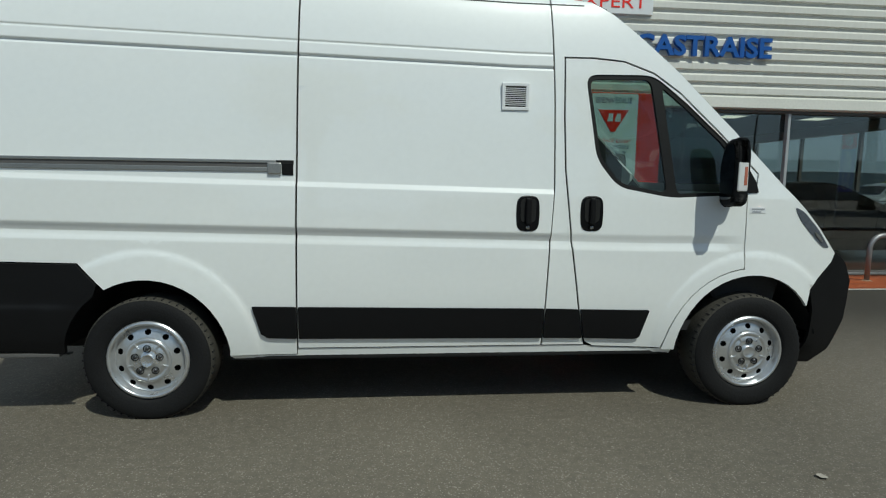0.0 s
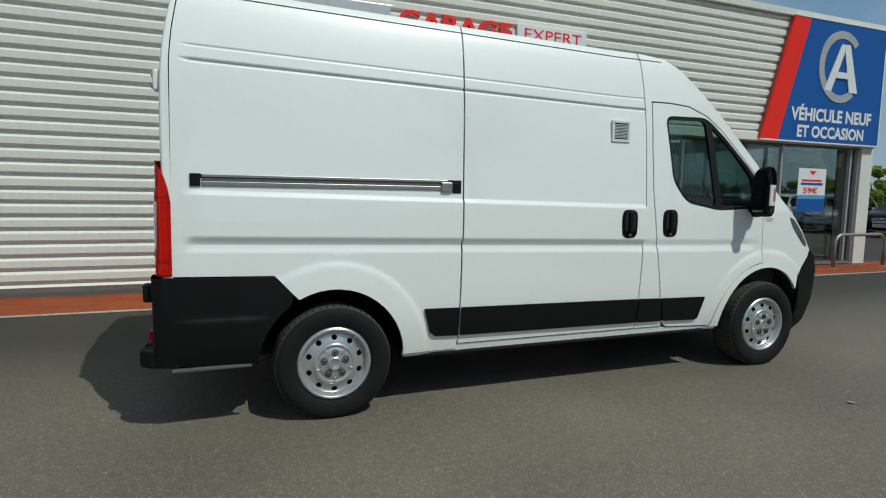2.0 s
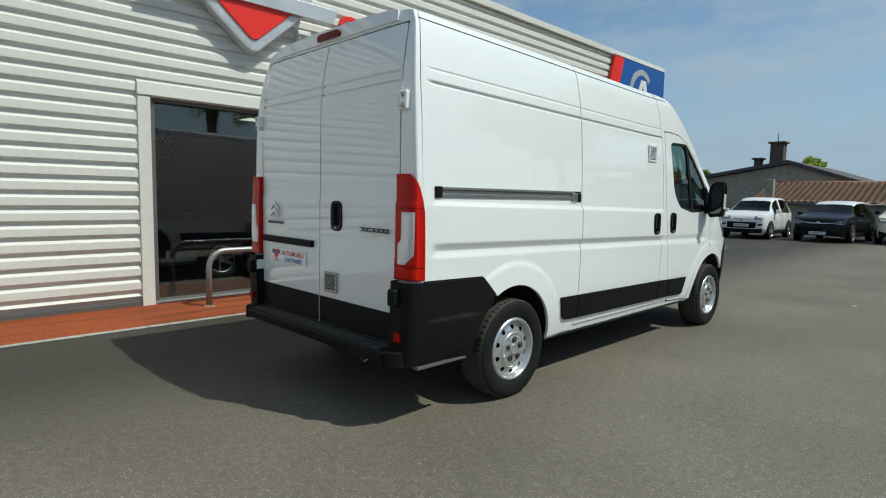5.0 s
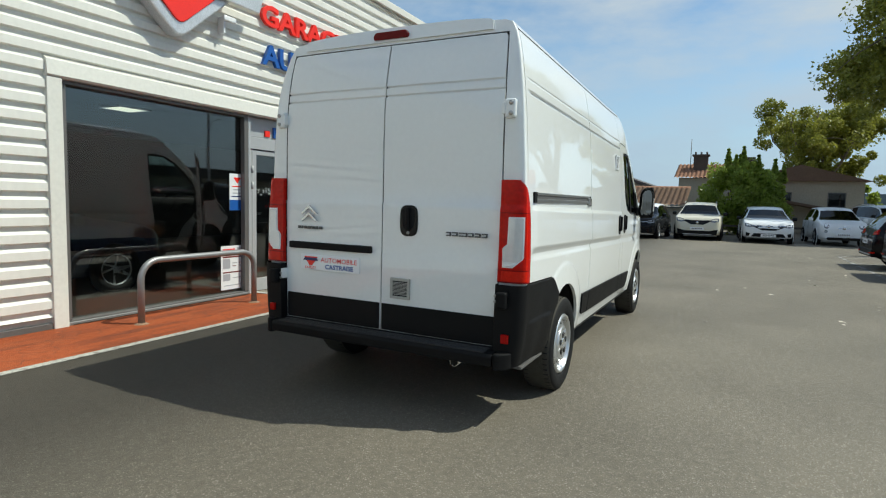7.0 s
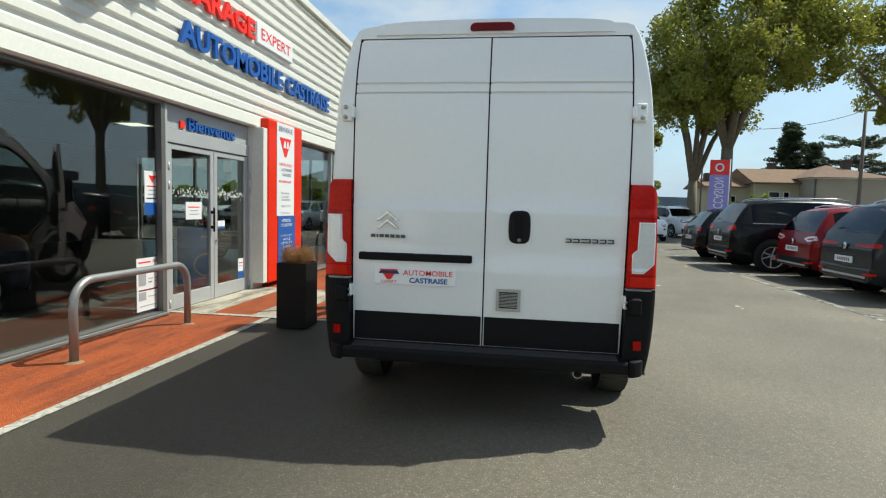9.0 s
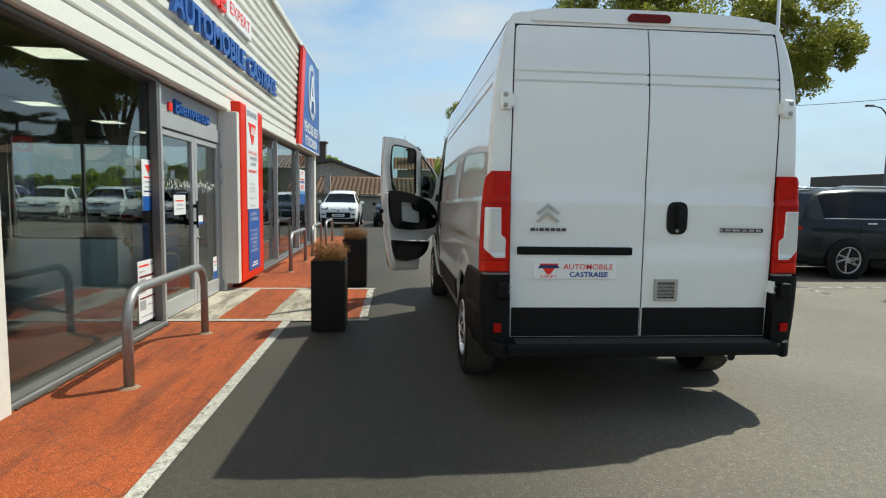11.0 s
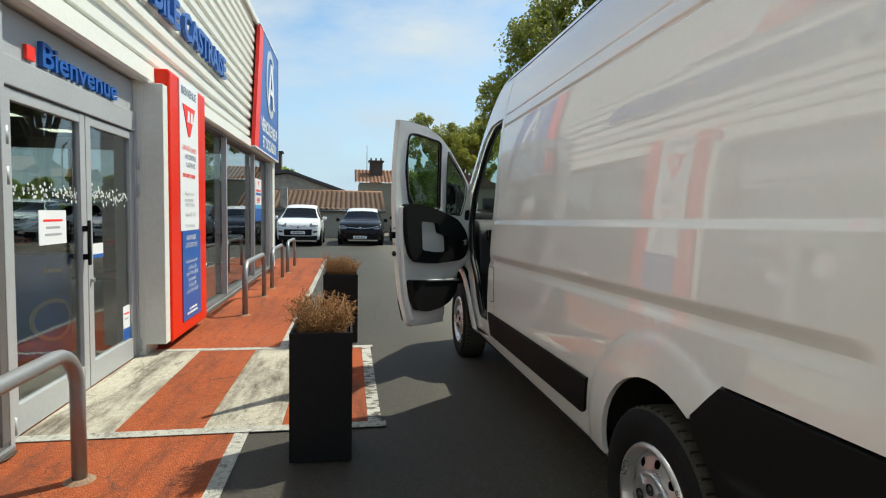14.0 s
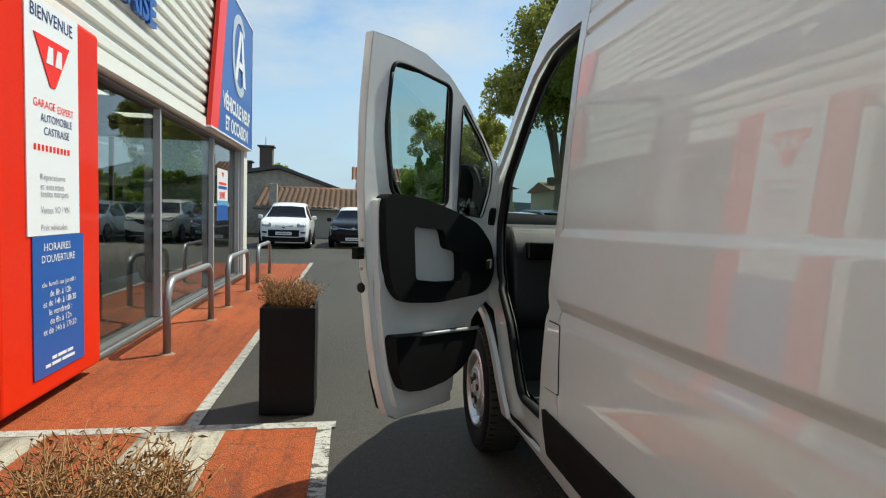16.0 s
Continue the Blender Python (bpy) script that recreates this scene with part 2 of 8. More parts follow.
CREAM_PAINT = ground_material("worn_cream_ground_paint", (0.40, 0.365, 0.29), (0.48, 0.44, 0.37), 0.3, 130, (0.105, 0.082, 0.062), 0.45, 2.6, soft=0.20, stretch=(0.45, 2.2, 1), cracks=7.0)
FADED_PAINT = ground_material("faded_ground_paint", (0.36, 0.35, 0.33), (0.42, 0.41, 0.39), 0.3, 130, (0.125, 0.12, 0.11), 0.45, 5.0)
VAN_WHITE = material("white_van_paint", (0.87, 0.885, 0.868), 0.40, vary=0.02, scale=1.2, fine=30, coat=1.0, coat_ior=1.70)
BLACK_PLASTIC = material("black_grained_plastic", (0.006, 0.006, 0.0065), 0.60, vary=0.25, scale=4, fine=120, bump=0.08, bump_scale=400, spec=0.18)
GLOSS_BLACK = material("gloss_black_plastic", (0.006, 0.006, 0.0065), 0.24, vary=0.2, spec=0.25)
RUBBER = material("tyre_rubber", (0.007, 0.007, 0.0075), 0.8, spec=0.3, vary=0.3, scale=6, fine=90, bump=0.15)
RIM_SILVER = material("silver_wheel_paint", (0.66, 0.67, 0.68), 0.28, metal=0.8, vary=0.08, scale=8)
STEEL = material("brushed_steel", (0.45, 0.44, 0.42), 0.38, metal=0.9, vary=0.15, scale=4, fine=150)
CHROME = material("chrome", (0.62, 0.63, 0.64), 0.14, metal=1.0, vary=0.05)
LAMP_RED = material("red_lamp_lens", (0.50, 0.008, 0.004), 0.22, vary=0.25, scale=5, fine=40, coat=0.15, spec=0.12)
LAMP_BRIGHT = material("bright_red_lamp_lens", (0.64, 0.016, 0.006), 0.2, vary=0.18, scale=9, fine=70, coat=0.15, spec=0.12, bump=0.12, bump_scale=70)
LAMP_SHADE = material("deep_red_lamp_lens", (0.36, 0.005, 0.004), 0.2, vary=0.25, scale=9, fine=70, coat=0.15, spec=0.12)
LAMP_CLEAR = material("clear_lamp_lens", (0.74, 0.74, 0.73), 0.12, vary=0.02, scale=20, coat=0.6)
LAMP_REVERSE = material("silver_reversing_lens", (0.72, 0.74, 0.75), 0.16, metal=0.25, vary=0.06, scale=10, fine=40, coat=0.6, bump=0.05, bump_scale=30)
HEADLAMP = material("grey_headlamp_lens", (0.20, 0.21, 0.23), 0.12, metal=0.5, vary=0.5, scale=14, fine=50, coat=1.0)
LAMP_DEEP = material("dark_red_lamp_lens", (0.15, 0.004, 0.005), 0.25, vary=0.2, scale=9, spec=0.2)
LAMP_SMOKE = material("smoked_lamp_lens", (0.10, 0.11, 0.13), 0.12, vary=0.4, scale=14, coat=1.0)
LAMP_AMBER = material("amber_lamp_lens", (0.50, 0.17, 0.11), 0.12, vary=0.2, coat=1.0)
GLASS_VAN = glass_material("van_glass", (0.66, 0.84, 0.78), 0.74)
GLASS_CAR = glass_material("car_glass", (0.30, 0.36, 0.36), 0.40, gloss=0.03)
GLASS_SHOP = glass_material("shop_glass", (0.85, 0.885, 0.865), 0.94, gloss=0.09)
DARK_CHROME = material("dark_chrome", (0.10, 0.10, 0.105), 0.3, metal=0.7, vary=0.1)
# near-black: shade painted into hollows and gaps, and plain dark parts too
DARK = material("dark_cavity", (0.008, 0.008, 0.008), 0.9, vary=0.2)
MIRROR = material("mirror_glass", (0.13, 0.135, 0.14), 0.02, metal=1.0, vary=0.01)
CLADDING = material("cream_cladding", (0.71, 0.70, 0.645), 0.42, vary=0.06, scale=0.8, fine=18, streak=(1, 1, 0.35))
FLASHING = material("cream_flashing", (0.70, 0.69, 0.63), 0.40, vary=0.07, scale=1.5, fine=25)
ALU = material("grey_aluminium", (0.42, 0.43, 0.44), 0.40, metal=0.2, vary=0.08, scale=3)
ALU_DARK = material("dark_grey_frame", (0.13, 0.125, 0.12), 0.45, metal=0.2, vary=0.1)
RED_SHEET = material("orange_red_sheet", (0.70, 0.022, 0.004), 0.33, vary=0.06, scale=1.5, coat=0.1, spec=0.18)
SIGN_BLUE = material("blue_sign", (0.016, 0.095, 0.36), 0.33, vary=0.06, scale=2)
SIGN_RED = material("red_sign", (0.82, 0.024, 0.014), 0.36, vary=0.06, scale=2)
SIGN_WHITE = material("white_sign", (0.76, 0.77, 0.78), 0.35, vary=0.03, scale=2)
SIGN_GREY = material("grey_print", (0.36, 0.37, 0.40), 0.4, vary=0.05)
NAVY = material("navy_print", (0.015, 0.030, 0.13), 0.35, vary=0.06)
SILVER = material("silver_sign", (0.62, 0.63, 0.64), 0.3, metal=0.45, vary=0.2, scale=4)
GALV = material("galvanised_tube", (0.30, 0.30, 0.30), 0.42, metal=0.55, vary=0.12, scale=6, fine=80)
PLANTER_BLACK = material("black_planter", (0.0065, 0.0065, 0.007), 0.55, spec=0.25, vary=0.4, scale=5, fine=40)
SOIL = material("soil", (0.05, 0.035, 0.022), 0.95, vary=0.4, scale=30, bump=0.6)
DRY_GRASS = material("dry_stalks", (0.29, 0.150, 0.055), 0.8, vary=0.45, scale=40, fine=160, rand=0.3)


# ---- shapes ----
def link(name, bm, mat, parent=None, label="", smooth=False):
    me = bpy.data.meshes.new(name)
    bm.to_mesh(me)
    bm.free()
    for m in mat if isinstance(mat, (list, tuple)) else [mat]:
        me.materials.append(m)
    if smooth:
        me.shade_smooth()
    ob = new(name, me)
    if parent:
        ob.parent = parent
        m = parent.matrix_basis
        if parent.parent:
            m = parent.parent.matrix_basis @ parent.matrix_parent_inverse @ parent.matrix_basis
        ob.matrix_parent_inverse = m.inverted()
    if label:
        ob["label"] = label
    return ob


def part(name, bm, mat, parent, label="", smooth=False):
    return link(name, bm, mat, parent, label, smooth)


def thing(name, at, label, category, group="", kind=""):
    e = new(name)
    e.matrix_basis = Matrix.Translation(at)
    return tagged(e, label, category, group, kind)


def structure(name, bm, mat, label="", smooth=False):
    ob = link(name, bm, mat, None, label, smooth)
    return tagged(ob, label, "", "", "structure")


def box(x0, x1, y0, y1, z0, z1, bevel=0.0, seg=2, bm=None):
    bm = bm or bmesh.new()
    r = bmesh.ops.create_cube(bm, size=1)
    bmesh.ops.scale(bm, vec=(x1 - x0, y1 - y0, z1 - z0), verts=r["verts"])
    bmesh.ops.translate(bm, vec=((x0 + x1) / 2, (y0 + y1) / 2, (z0 + z1) / 2), verts=r["verts"])
    if bevel:
        edges = list({e for v in r["verts"] for e in v.link_edges})
        bmesh.ops.bevel(bm, geom=edges, offset=bevel, segments=seg, affect="EDGES", profile=0.5)
    return bm


def prism(points, axis, a, b, bevel=0.0):
    """A flat outline, given in the two other axes in order, drawn out along axis from a to b."""
    bm = bmesh.new()
    def at(p, c):
        return {"x": (c, p[0], p[1]), "y": (p[0], c, p[1]), "z": (p[0], p[1], c)}[axis]
    lo = [bm.verts.new(at(p, a)) for p in points]
    hi = [bm.verts.new(at(p, b)) for p in points]
    bm.faces.new(lo), bm.faces.new(hi)
    k = len(points)
    for i in range(k):
        bm.faces.new((lo[i], lo[(i + 1) % k], hi[(i + 1) % k], hi[i]))
    bmesh.ops.recalc_face_normals(bm, faces=bm.faces)
    if bevel:
        bmesh.ops.bevel(bm, geom=list(bm.edges), offset=bevel, segments=2, affect="EDGES", profile=0.5)
    return bm


def tube(points, radius, sides=10, bm=None):
    """A round bar along a path."""
    bm = bm or bmesh.new()
    pts = [Vector(p) for p in points]
    rings = []
    up = Vector((0, 0, 1))
    for i, p in enumerate(pts):
        d = (pts[min(i + 1, len(pts) - 1)] - pts[max(i - 1, 0)]).normalized()
        ref = up if abs(d.dot(up)) < 0.95 else Vector((0, 1, 0))
        if rings and i:
            ref = last
        s = d.cross(ref)
        if s.length < 1e-4:
            s = d.cross(Vector((1, 0, 0)))
        s.normalize()
        last = s.cross(d).normalized()
        r = radius[i] if isinstance(radius, (list, tuple)) else radius
        rings.append([bm.verts.new(p + r * (math.cos(a) * s + math.sin(a) * last)) for a in [2 * math.pi * k / sides for k in range(sides)]])
    for a, b in zip(rings, rings[1:]):
        for k in range(sides):
            f = bm.faces.new((a[k], a[(k + 1) % sides], b[(k + 1) % sides], b[k]))
            f.smooth = True
    bm.faces.new(rings[0][::-1]), bm.faces.new(rings[-1])
    return bm


def lathe(profile, steps=40, close=False):
    """Turns (radius, y) pairs round the y axis."""
    bm = bmesh.new()
    rings = []
    for r, y in profile:
        if r < 1e-5:
            rings.append([bm.verts.new((0, y, 0))])
        else:
            rings.append([bm.verts.new((r * math.cos(2 * math.pi * k / steps), y, r * math.sin(2 * math.pi * k / steps))) for k in range(steps)])
    pairs = list(zip(rings, rings[1:])) + ([(rings[-1], rings[0])] if close else [])
    for a, b in pairs:
        for k in range(steps):
            q = [a[k % len(a)], a[(k + 1) % len(a)], b[(k + 1) % len(b)], b[k % len(b)]]
            q = list(dict.fromkeys(q))
            if len(q) > 2:
                bm.faces.new(q)
    bmesh.ops.recalc_face_normals(bm, faces=bm.faces)
    for f in bm.faces:
        f.smooth = True
    return bm


def move(bm, m):
    bmesh.ops.transform(bm, matrix=m, verts=bm.verts)
    return bm


def join(*bms):
    out = bms[0]
    for b in bms[1:]:
        me = bpy.data.meshes.new("t")
        b.to_mesh(me)
        b.free()
        out.from_mesh(me)
        bpy.data.meshes.remove(me)
    return out


def letters(text, size, depth=0.004, align="CENTER", shear=0.0, width=1.0, heavy=0.0):
    """Text as a mesh in the xz plane, facing -y, its baseline at z 0."""
    cu = bpy.data.curves.new("t", "FONT")
    cu.body, cu.size, cu.extrude, cu.align_x, cu.shear, cu.offset = text, size, depth / 2, align, shear, heavy
    cu.resolution_u = 3
    ob = bpy.data.objects.new("t", cu)
    scene.collection.objects.link(ob)
    me = bpy.data.meshes.new_from_object(ob.evaluated_get(bpy.context.evaluated_depsgraph_get()))
    bm = bmesh.new()
    bm.from_mesh(me)
    bpy.data.objects.remove(ob)
    bpy.data.curves.remove(cu)
    bpy.data.meshes.remove(me)
    for f in bm.faces:
        f.smooth = False
    return move(bm, pose(0, 0, 0, 90, 0, 0) @ Matrix.Diagonal((width, 1, 1, 1)))


def fit_letters(text, x0, x1, y, z0, z1, depth=0.004, heavy=0.0):
    """Capitals that fill the stretch from x0 to x1 and from z0 to z1, standing on the plane y, facing -y."""
    bm = letters(text, 1.0, 0.0, "LEFT", heavy=heavy)
    xs, zs = [v.co.x for v in bm.verts], [v.co.z for v in bm.verts]
    sx, sz = (x1 - x0) / (max(xs) - min(xs)), (z1 - z0) / (max(zs) - min(zs))
    ax, az = min(xs), min(zs)
    for v in bm.verts:
        v.co = Vector((x0 + (v.co.x - ax) * sx, y, z0 + (v.co.z - az) * sz))
    if depth > 0.006:
        r = bmesh.ops.extrude_face_region(bm, geom=list(bm.faces))
        for v in r["geom"]:
            if isinstance(v, bmesh.types.BMVert):
                v.co.y -= depth
        bmesh.ops.recalc_face_normals(bm, faces=bm.faces)
    else:
        for v in bm.verts:
            v.co.y -= depth
    return bm


def inside(p, poly):
    x, y = p
    c = False
    j = len(poly) - 1
    for i in range(len(poly)):
        xi, yi = poly[i]
        xj, yj = poly[j]
        if (yi > y) != (yj > y) and x < (xj - xi) * (y - yi) / (yj - yi) + xi:
            c = not c
        j = i
    return c


def refine(poly, step, closed=True):
    out = []
    k = len(poly)
    for i in range(k if closed else k - 1):
        a, b = Vector(poly[i]), Vector(poly[(i + 1) % k])
        n = max(1, int((b - a).length / step + 0.5))
        out += [tuple(a.lerp(b, s / n)) for s in range(n)]
    if not closed:
        out.append(tuple(poly[-1]))
    return out


def rounded(poly, r, seg=4):
    """The same outline with its corners rounded."""
    out = []
    k = len(poly)
    for i in range(k):
        p, a, b = Vector(poly[i]), Vector(poly[i - 1]), Vector(poly[(i + 1) % k])
        da, db = a - p, b - p
        q = min(r, da.length * 0.45, db.length * 0.45)
        s, e = p + da.normalized() * q, p + db.normalized() * q
        for t in range(seg + 1):
            u = t / seg
            out.append(tuple((1 - u) ** 2 * s + 2 * u * (1 - u) * p + u * u * e))
    return out


from mathutils.geometry import delaunay_2d_cdt


def panel(outline, fn, depth, holes=(), us=None, vs=None, step=0.05, extra=(), creases=None):
    """A sheet-metal panel: fn takes the flat outline (u, v) to its place; depth is the vector by which the rim turns in."""
    rings = [refine(outline, step)] + [refine(h, step) for h in holes]
    if creases:
        # the rim gets a point wherever a pressed line meets it
        levels, height = creases
        full = []
        for ring in rings:
            r2 = []
            for i, p in enumerate(ring):
                q = ring[(i + 1) % len(ring)]
                r2.append(p)
                g0, g1 = height(*p), height(*q)
                cuts = sorted((c - g0) / (g1 - g0) for c in levels if min(g0, g1) < c < max(g0, g1))
                r2 += [(p[0] + (q[0] - p[0]) * k, p[1] + (q[1] - p[1]) * k) for k in cuts if 0.02 < k < 0.98]
            full.append(r2)
        rings = full
    pts, edges, start = [], [], 0
    for ring in rings:
        k = len(ring)
        pts += ring
        edges += [(start + i, start + (i + 1) % k) for i in range(k)]
        start += k
    u0, u1 = min(p[0] for p in rings[0]), max(p[0] for p in rings[0])
    v0, v1 = min(p[1] for p in rings[0]), max(p[1] for p in rings[0])
    us = us or [u0 + (i + 0.5) * 0.08 for i in range(int((u1 - u0) / 0.08) + 1)]
    vs = vs or [v0 + (i + 0.5) * 0.08 for i in range(int((v1 - v0) / 0.08) + 1)]
    rim = np.array(pts)
    for u, v in [(u, v) for u in us for v in vs] + list(extra):
        if u0 < u < u1 and v0 < v < v1 and inside((u, v), rings[0]) and not any(inside((u, v), h) for h in rings[1:]):
            if np.min((rim[:, 0] - u) ** 2 + (rim[:, 1] - v) ** 2) > (step * 0.35 if not creases else 0.010) ** 2:
                pts.append((u, v))
    co, _, tris, *_ = delaunay_2d_cdt([Vector(p) for p in pts], edges, [], 0, 1e-5)
    bm = bmesh.new()
    vs3 = [bm.verts.new(fn(p[0], p[1])) for p in co]
    dep = Vector(depth)
    for t in tris:
        c = (co[t[0]] + co[t[1]] + co[t[2]]) / 3
        if inside(c, rings[0]) and not any(inside(c, h) for h in rings[1:]):
            a, b = co[t[1]] - co[t[0]], co[t[2]] - co[t[0]]
            cross = a.x * b.y - a.y * b.x
            if abs(cross) < 2e-8:
                continue
            f = bm.faces.new([vs3[i] for i in (t if cross > 0 else t[::-1])])
            f.smooth = True
    bm.normal_update()
    if sum(f.normal.dot(dep) * f.calc_area() for f in bm.faces) > 0:
        for f in bm.faces:
            f.normal_flip()
    for ring in rings:
        a = [Vector(fn(*p)) for p in ring]
        top = [bm.verts.new(p) for p in a]
        low = [bm.verts.new(p + dep) for p in a]
        k = len(ring)
        for i in range(k):
            bm.faces.new((top[i], top[(i + 1) % k], low[(i + 1) % k], low[i]))
    loose = [v for v in bm.verts if not v.link_faces]
    bmesh.ops.delete(bm, geom=loose, context="VERTS")
    return bm


def interp(x, table):
    if x <= table[0][0]:
        return table[0][1]
    for (a, va), (b, vb) in zip(table, table[1:]):
        if x <= b:
            return va + (vb - va) * (x - a) / (b - a)
    return table[-1][1]


def smooth_step(a, b, x):
    t = max(0.0, min(1.0, (x - a) / (b - a)))
    return t * t * (3 - 2 * t)


# ---- ground ----
def sheet(x0, x1, y0, y1, z, nx=1, ny=1):
    bm = bmesh.new()
    bmesh.ops.create_grid(bm, x_segments=nx, y_segments=ny, size=0.5)
    return move(bm, Matrix.Translation(((x0 + x1) / 2, (y0 + y1) / 2, z)) @ Matrix.Diagonal((x1 - x0, y1 - y0, 1, 1)))


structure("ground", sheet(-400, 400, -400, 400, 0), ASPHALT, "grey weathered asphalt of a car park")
pavement = structure("pavement", sheet(-16, 13.2, 6.72, 8.0, 0.004), ORANGE_PAINT, "worn orange painted walkway along the shop front")


def slab(name, x0, x1, y0, y1, z, mat, label=""):
    return part(name, box(x0, x1, y0, y1, z - 0.004, z), mat, pavement, label)


slab("edge_line", -16, 0.50, 6.64, 6.72, 0.008, WHITE_PAINT, "worn white painted edge line")
slab("edge_line", 2.65, 13.5, 6.64, 6.72, 0.008, WHITE_PAINT)
slab("cross_line", 0.50, 0.59, 5.82, 7.95, 0.012, WHITE_PAINT)
slab("cross_line", 2.56, 2.65, 5.82, 7.95, 0.012, WHITE_PAINT)
slab("end_line", 0.59, 2.56, 5.845, 5.93, 0.012, WORN_WHITE, "cracked worn white line")
slab("stripe", 0.59, 2.56, 5.93, 6.46, 0.008, ORANGE_PAINT)
slab("stripe", 0.59, 2.56, 6.46, 6.92, 0.009, CREAM_PAINT, "cracked cream painted stripe")
slab("stripe", 0.59, 2.56, 6.92, 7.42, 0.0095, ORANGE_PAINT)
slab("stripe", 0.59, 2.56, 7.42, 7.92, 0.009, CREAM_PAINT)

# parking bay lines
road_marks = structure("road_markings", box(2.2, 15, -0.92, -0.83, 0, 0.004), FADED_PAINT, "faded white parking bay lines on the asphalt")
for i in range(6):
    x = 2.9 + 2.45 * i
    part("bay_line", box(x - 0.05, x + 0.05, -5.6, -0.94, 0, 0.004), FADED_PAINT, road_marks)

# ---- shop building ----
WALL_Y, TOP, HEAD, END_X, WEST = 7.88, 4.86, 2.44, 11.04, -22.0
GLAZE_Y = 7.90
wall_front = structure("wall_front", join(
    box(WEST, -2.10, WALL_Y, WALL_Y + 0.22, 0, TOP),
    box(-2.10, END_X, WALL_Y, WALL_Y + 0.22, HEAD + 0.02, TOP),
    box(2.46, 2.78, WALL_Y - 0.02, WALL_Y + 0.22, 0, HEAD + 0.02),
    box(10.70, END_X, WALL_Y, WALL_Y + 0.22, 0, HEAD + 0.02)), FLASHING, "cream metal-clad shop front wall")


def ribs(x0, x1, z0, z1, pitch=0.1635, rise=0.038):
    """Horizontal trapezoid sheeting on the front wall."""
    bm = bmesh.new()
    prof = []
    n = int((z1 - z0) / pitch + 0.5)
    for i in range(n):
        z = z0 + i * pitch
        prof += [(z, 0), (z + 0.036, 0), (z + 0.050, rise), (z + 0.128, rise), (z + 0.160, 0)]
    prof = [p for p in prof if 0.055 < p[0] < z1] + [(z1, 0)]
    for (za, ra), (zb, rb) in zip(prof, prof[1:]):
        q = [bm.verts.new(c) for c in ((x0, WALL_Y - 0.012 - ra, za), (x1, WALL_Y - 0.012 - ra, za), (x1, WALL_Y - 0.012 - rb, zb), (x0, WALL_Y - 0.012 - rb, zb))]
        bm.faces.new(q)
    bmesh.ops.remove_doubles(bm, verts=bm.verts, dist=1e-5)
    bmesh.ops.recalc_face_normals(bm, faces=bm.faces)
    for f in bm.faces:
        if f.normal.y > 0:
            f.normal_flip()
    return bm


for x0, x1, z0 in ((WEST, -8.2, -0.007), (-8.2, -2.14, -0.007), (-2.14, 3.9, 2.609), (3.9, 8.6, 2.609)):
    part("cladding", ribs(x0, x1, z0, TOP - 0.02), CLADDING, wall_front, "cream ribbed metal sheeting")
part("cladding", ribs(8.6, END_X, 2.609, TOP - 0.02), CLADDING, wall_front)
part("parapet_cap", prism([(WALL_Y - 0.10, TOP - 0.03), (WALL_Y + 0.3, TOP - 0.03), (WALL_Y + 0.3, TOP + 0.09), (WALL_Y - 0.10, TOP + 0.09)], "x", WEST, END_X + 0.06, 0.008), FLASHING, wall_front)
part("base_flashing", box(WEST, -2.14, WALL_Y - 0.05, WALL_Y, 0.0, 0.06, 0.004), ALU_DARK, wall_front)
# smooth flashing above the glazing, with a drip edge and a soffit
part("head_flashing", prism([(WALL_Y - 0.075, 2.60), (WALL_Y - 0.012, 2.64), (WALL_Y, 2.64), (WALL_Y, HEAD), (WALL_Y - 0.06, HEAD), (WALL_Y - 0.085, HEAD + 0.02)], "x", -2.14, END_X), FLASHING, wall_front, "smooth cream flashing over the glazing")
part("jamb_flashing", box(-2.14, -2.00, WALL_Y - 0.07, WALL_Y + 0.1, 0.0, HEAD - 0.002, 0.006), FLASHING, wall_front)
part("jamb_box", box(2.468, 2.597, WALL_Y - 0.19, WALL_Y, 0.10, HEAD - 0.004, 0.008), FLASHING, wall_front, "cream boxed jamb")
part("corner_post", box(10.70, END_X + 0.02, WALL_Y - 0.06, WALL_Y - 0.002, 0, HEAD - 0.004, 0.006), FLASHING, wall_front, "white corner post")
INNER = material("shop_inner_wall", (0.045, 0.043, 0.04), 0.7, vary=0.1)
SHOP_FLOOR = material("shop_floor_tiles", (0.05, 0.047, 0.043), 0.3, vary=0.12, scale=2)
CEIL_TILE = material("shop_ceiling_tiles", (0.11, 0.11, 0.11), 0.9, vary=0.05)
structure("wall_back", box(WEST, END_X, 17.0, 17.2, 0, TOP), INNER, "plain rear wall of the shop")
wall_east = structure("wall_east", join(box(END_X - 0.2, END_X, 8.1, 17.0, 2.62, TOP), box(END_X - 0.2, END_X, 8.1, 8.4, 0, 2.62), box(END_X - 0.2, END_X, 16.0, 17.0, 0, 2.62)), FLASHING, "cream end wall with a wide glazed opening")
window_3 = structure("window_3", box(END_X - 0.14, END_X - 0.06, 8.4, 16.0, 0.0, 0.08), ALU, "wide glazed end wall of the showroom")
for y in (8.44, 10.3, 12.2, 14.1, 15.96):
    part("mullion", box(END_X - 0.14, END_X - 0.06, y - 0.035, y + 0.035, 0.081, 2.619), ALU_DARK, window_3)
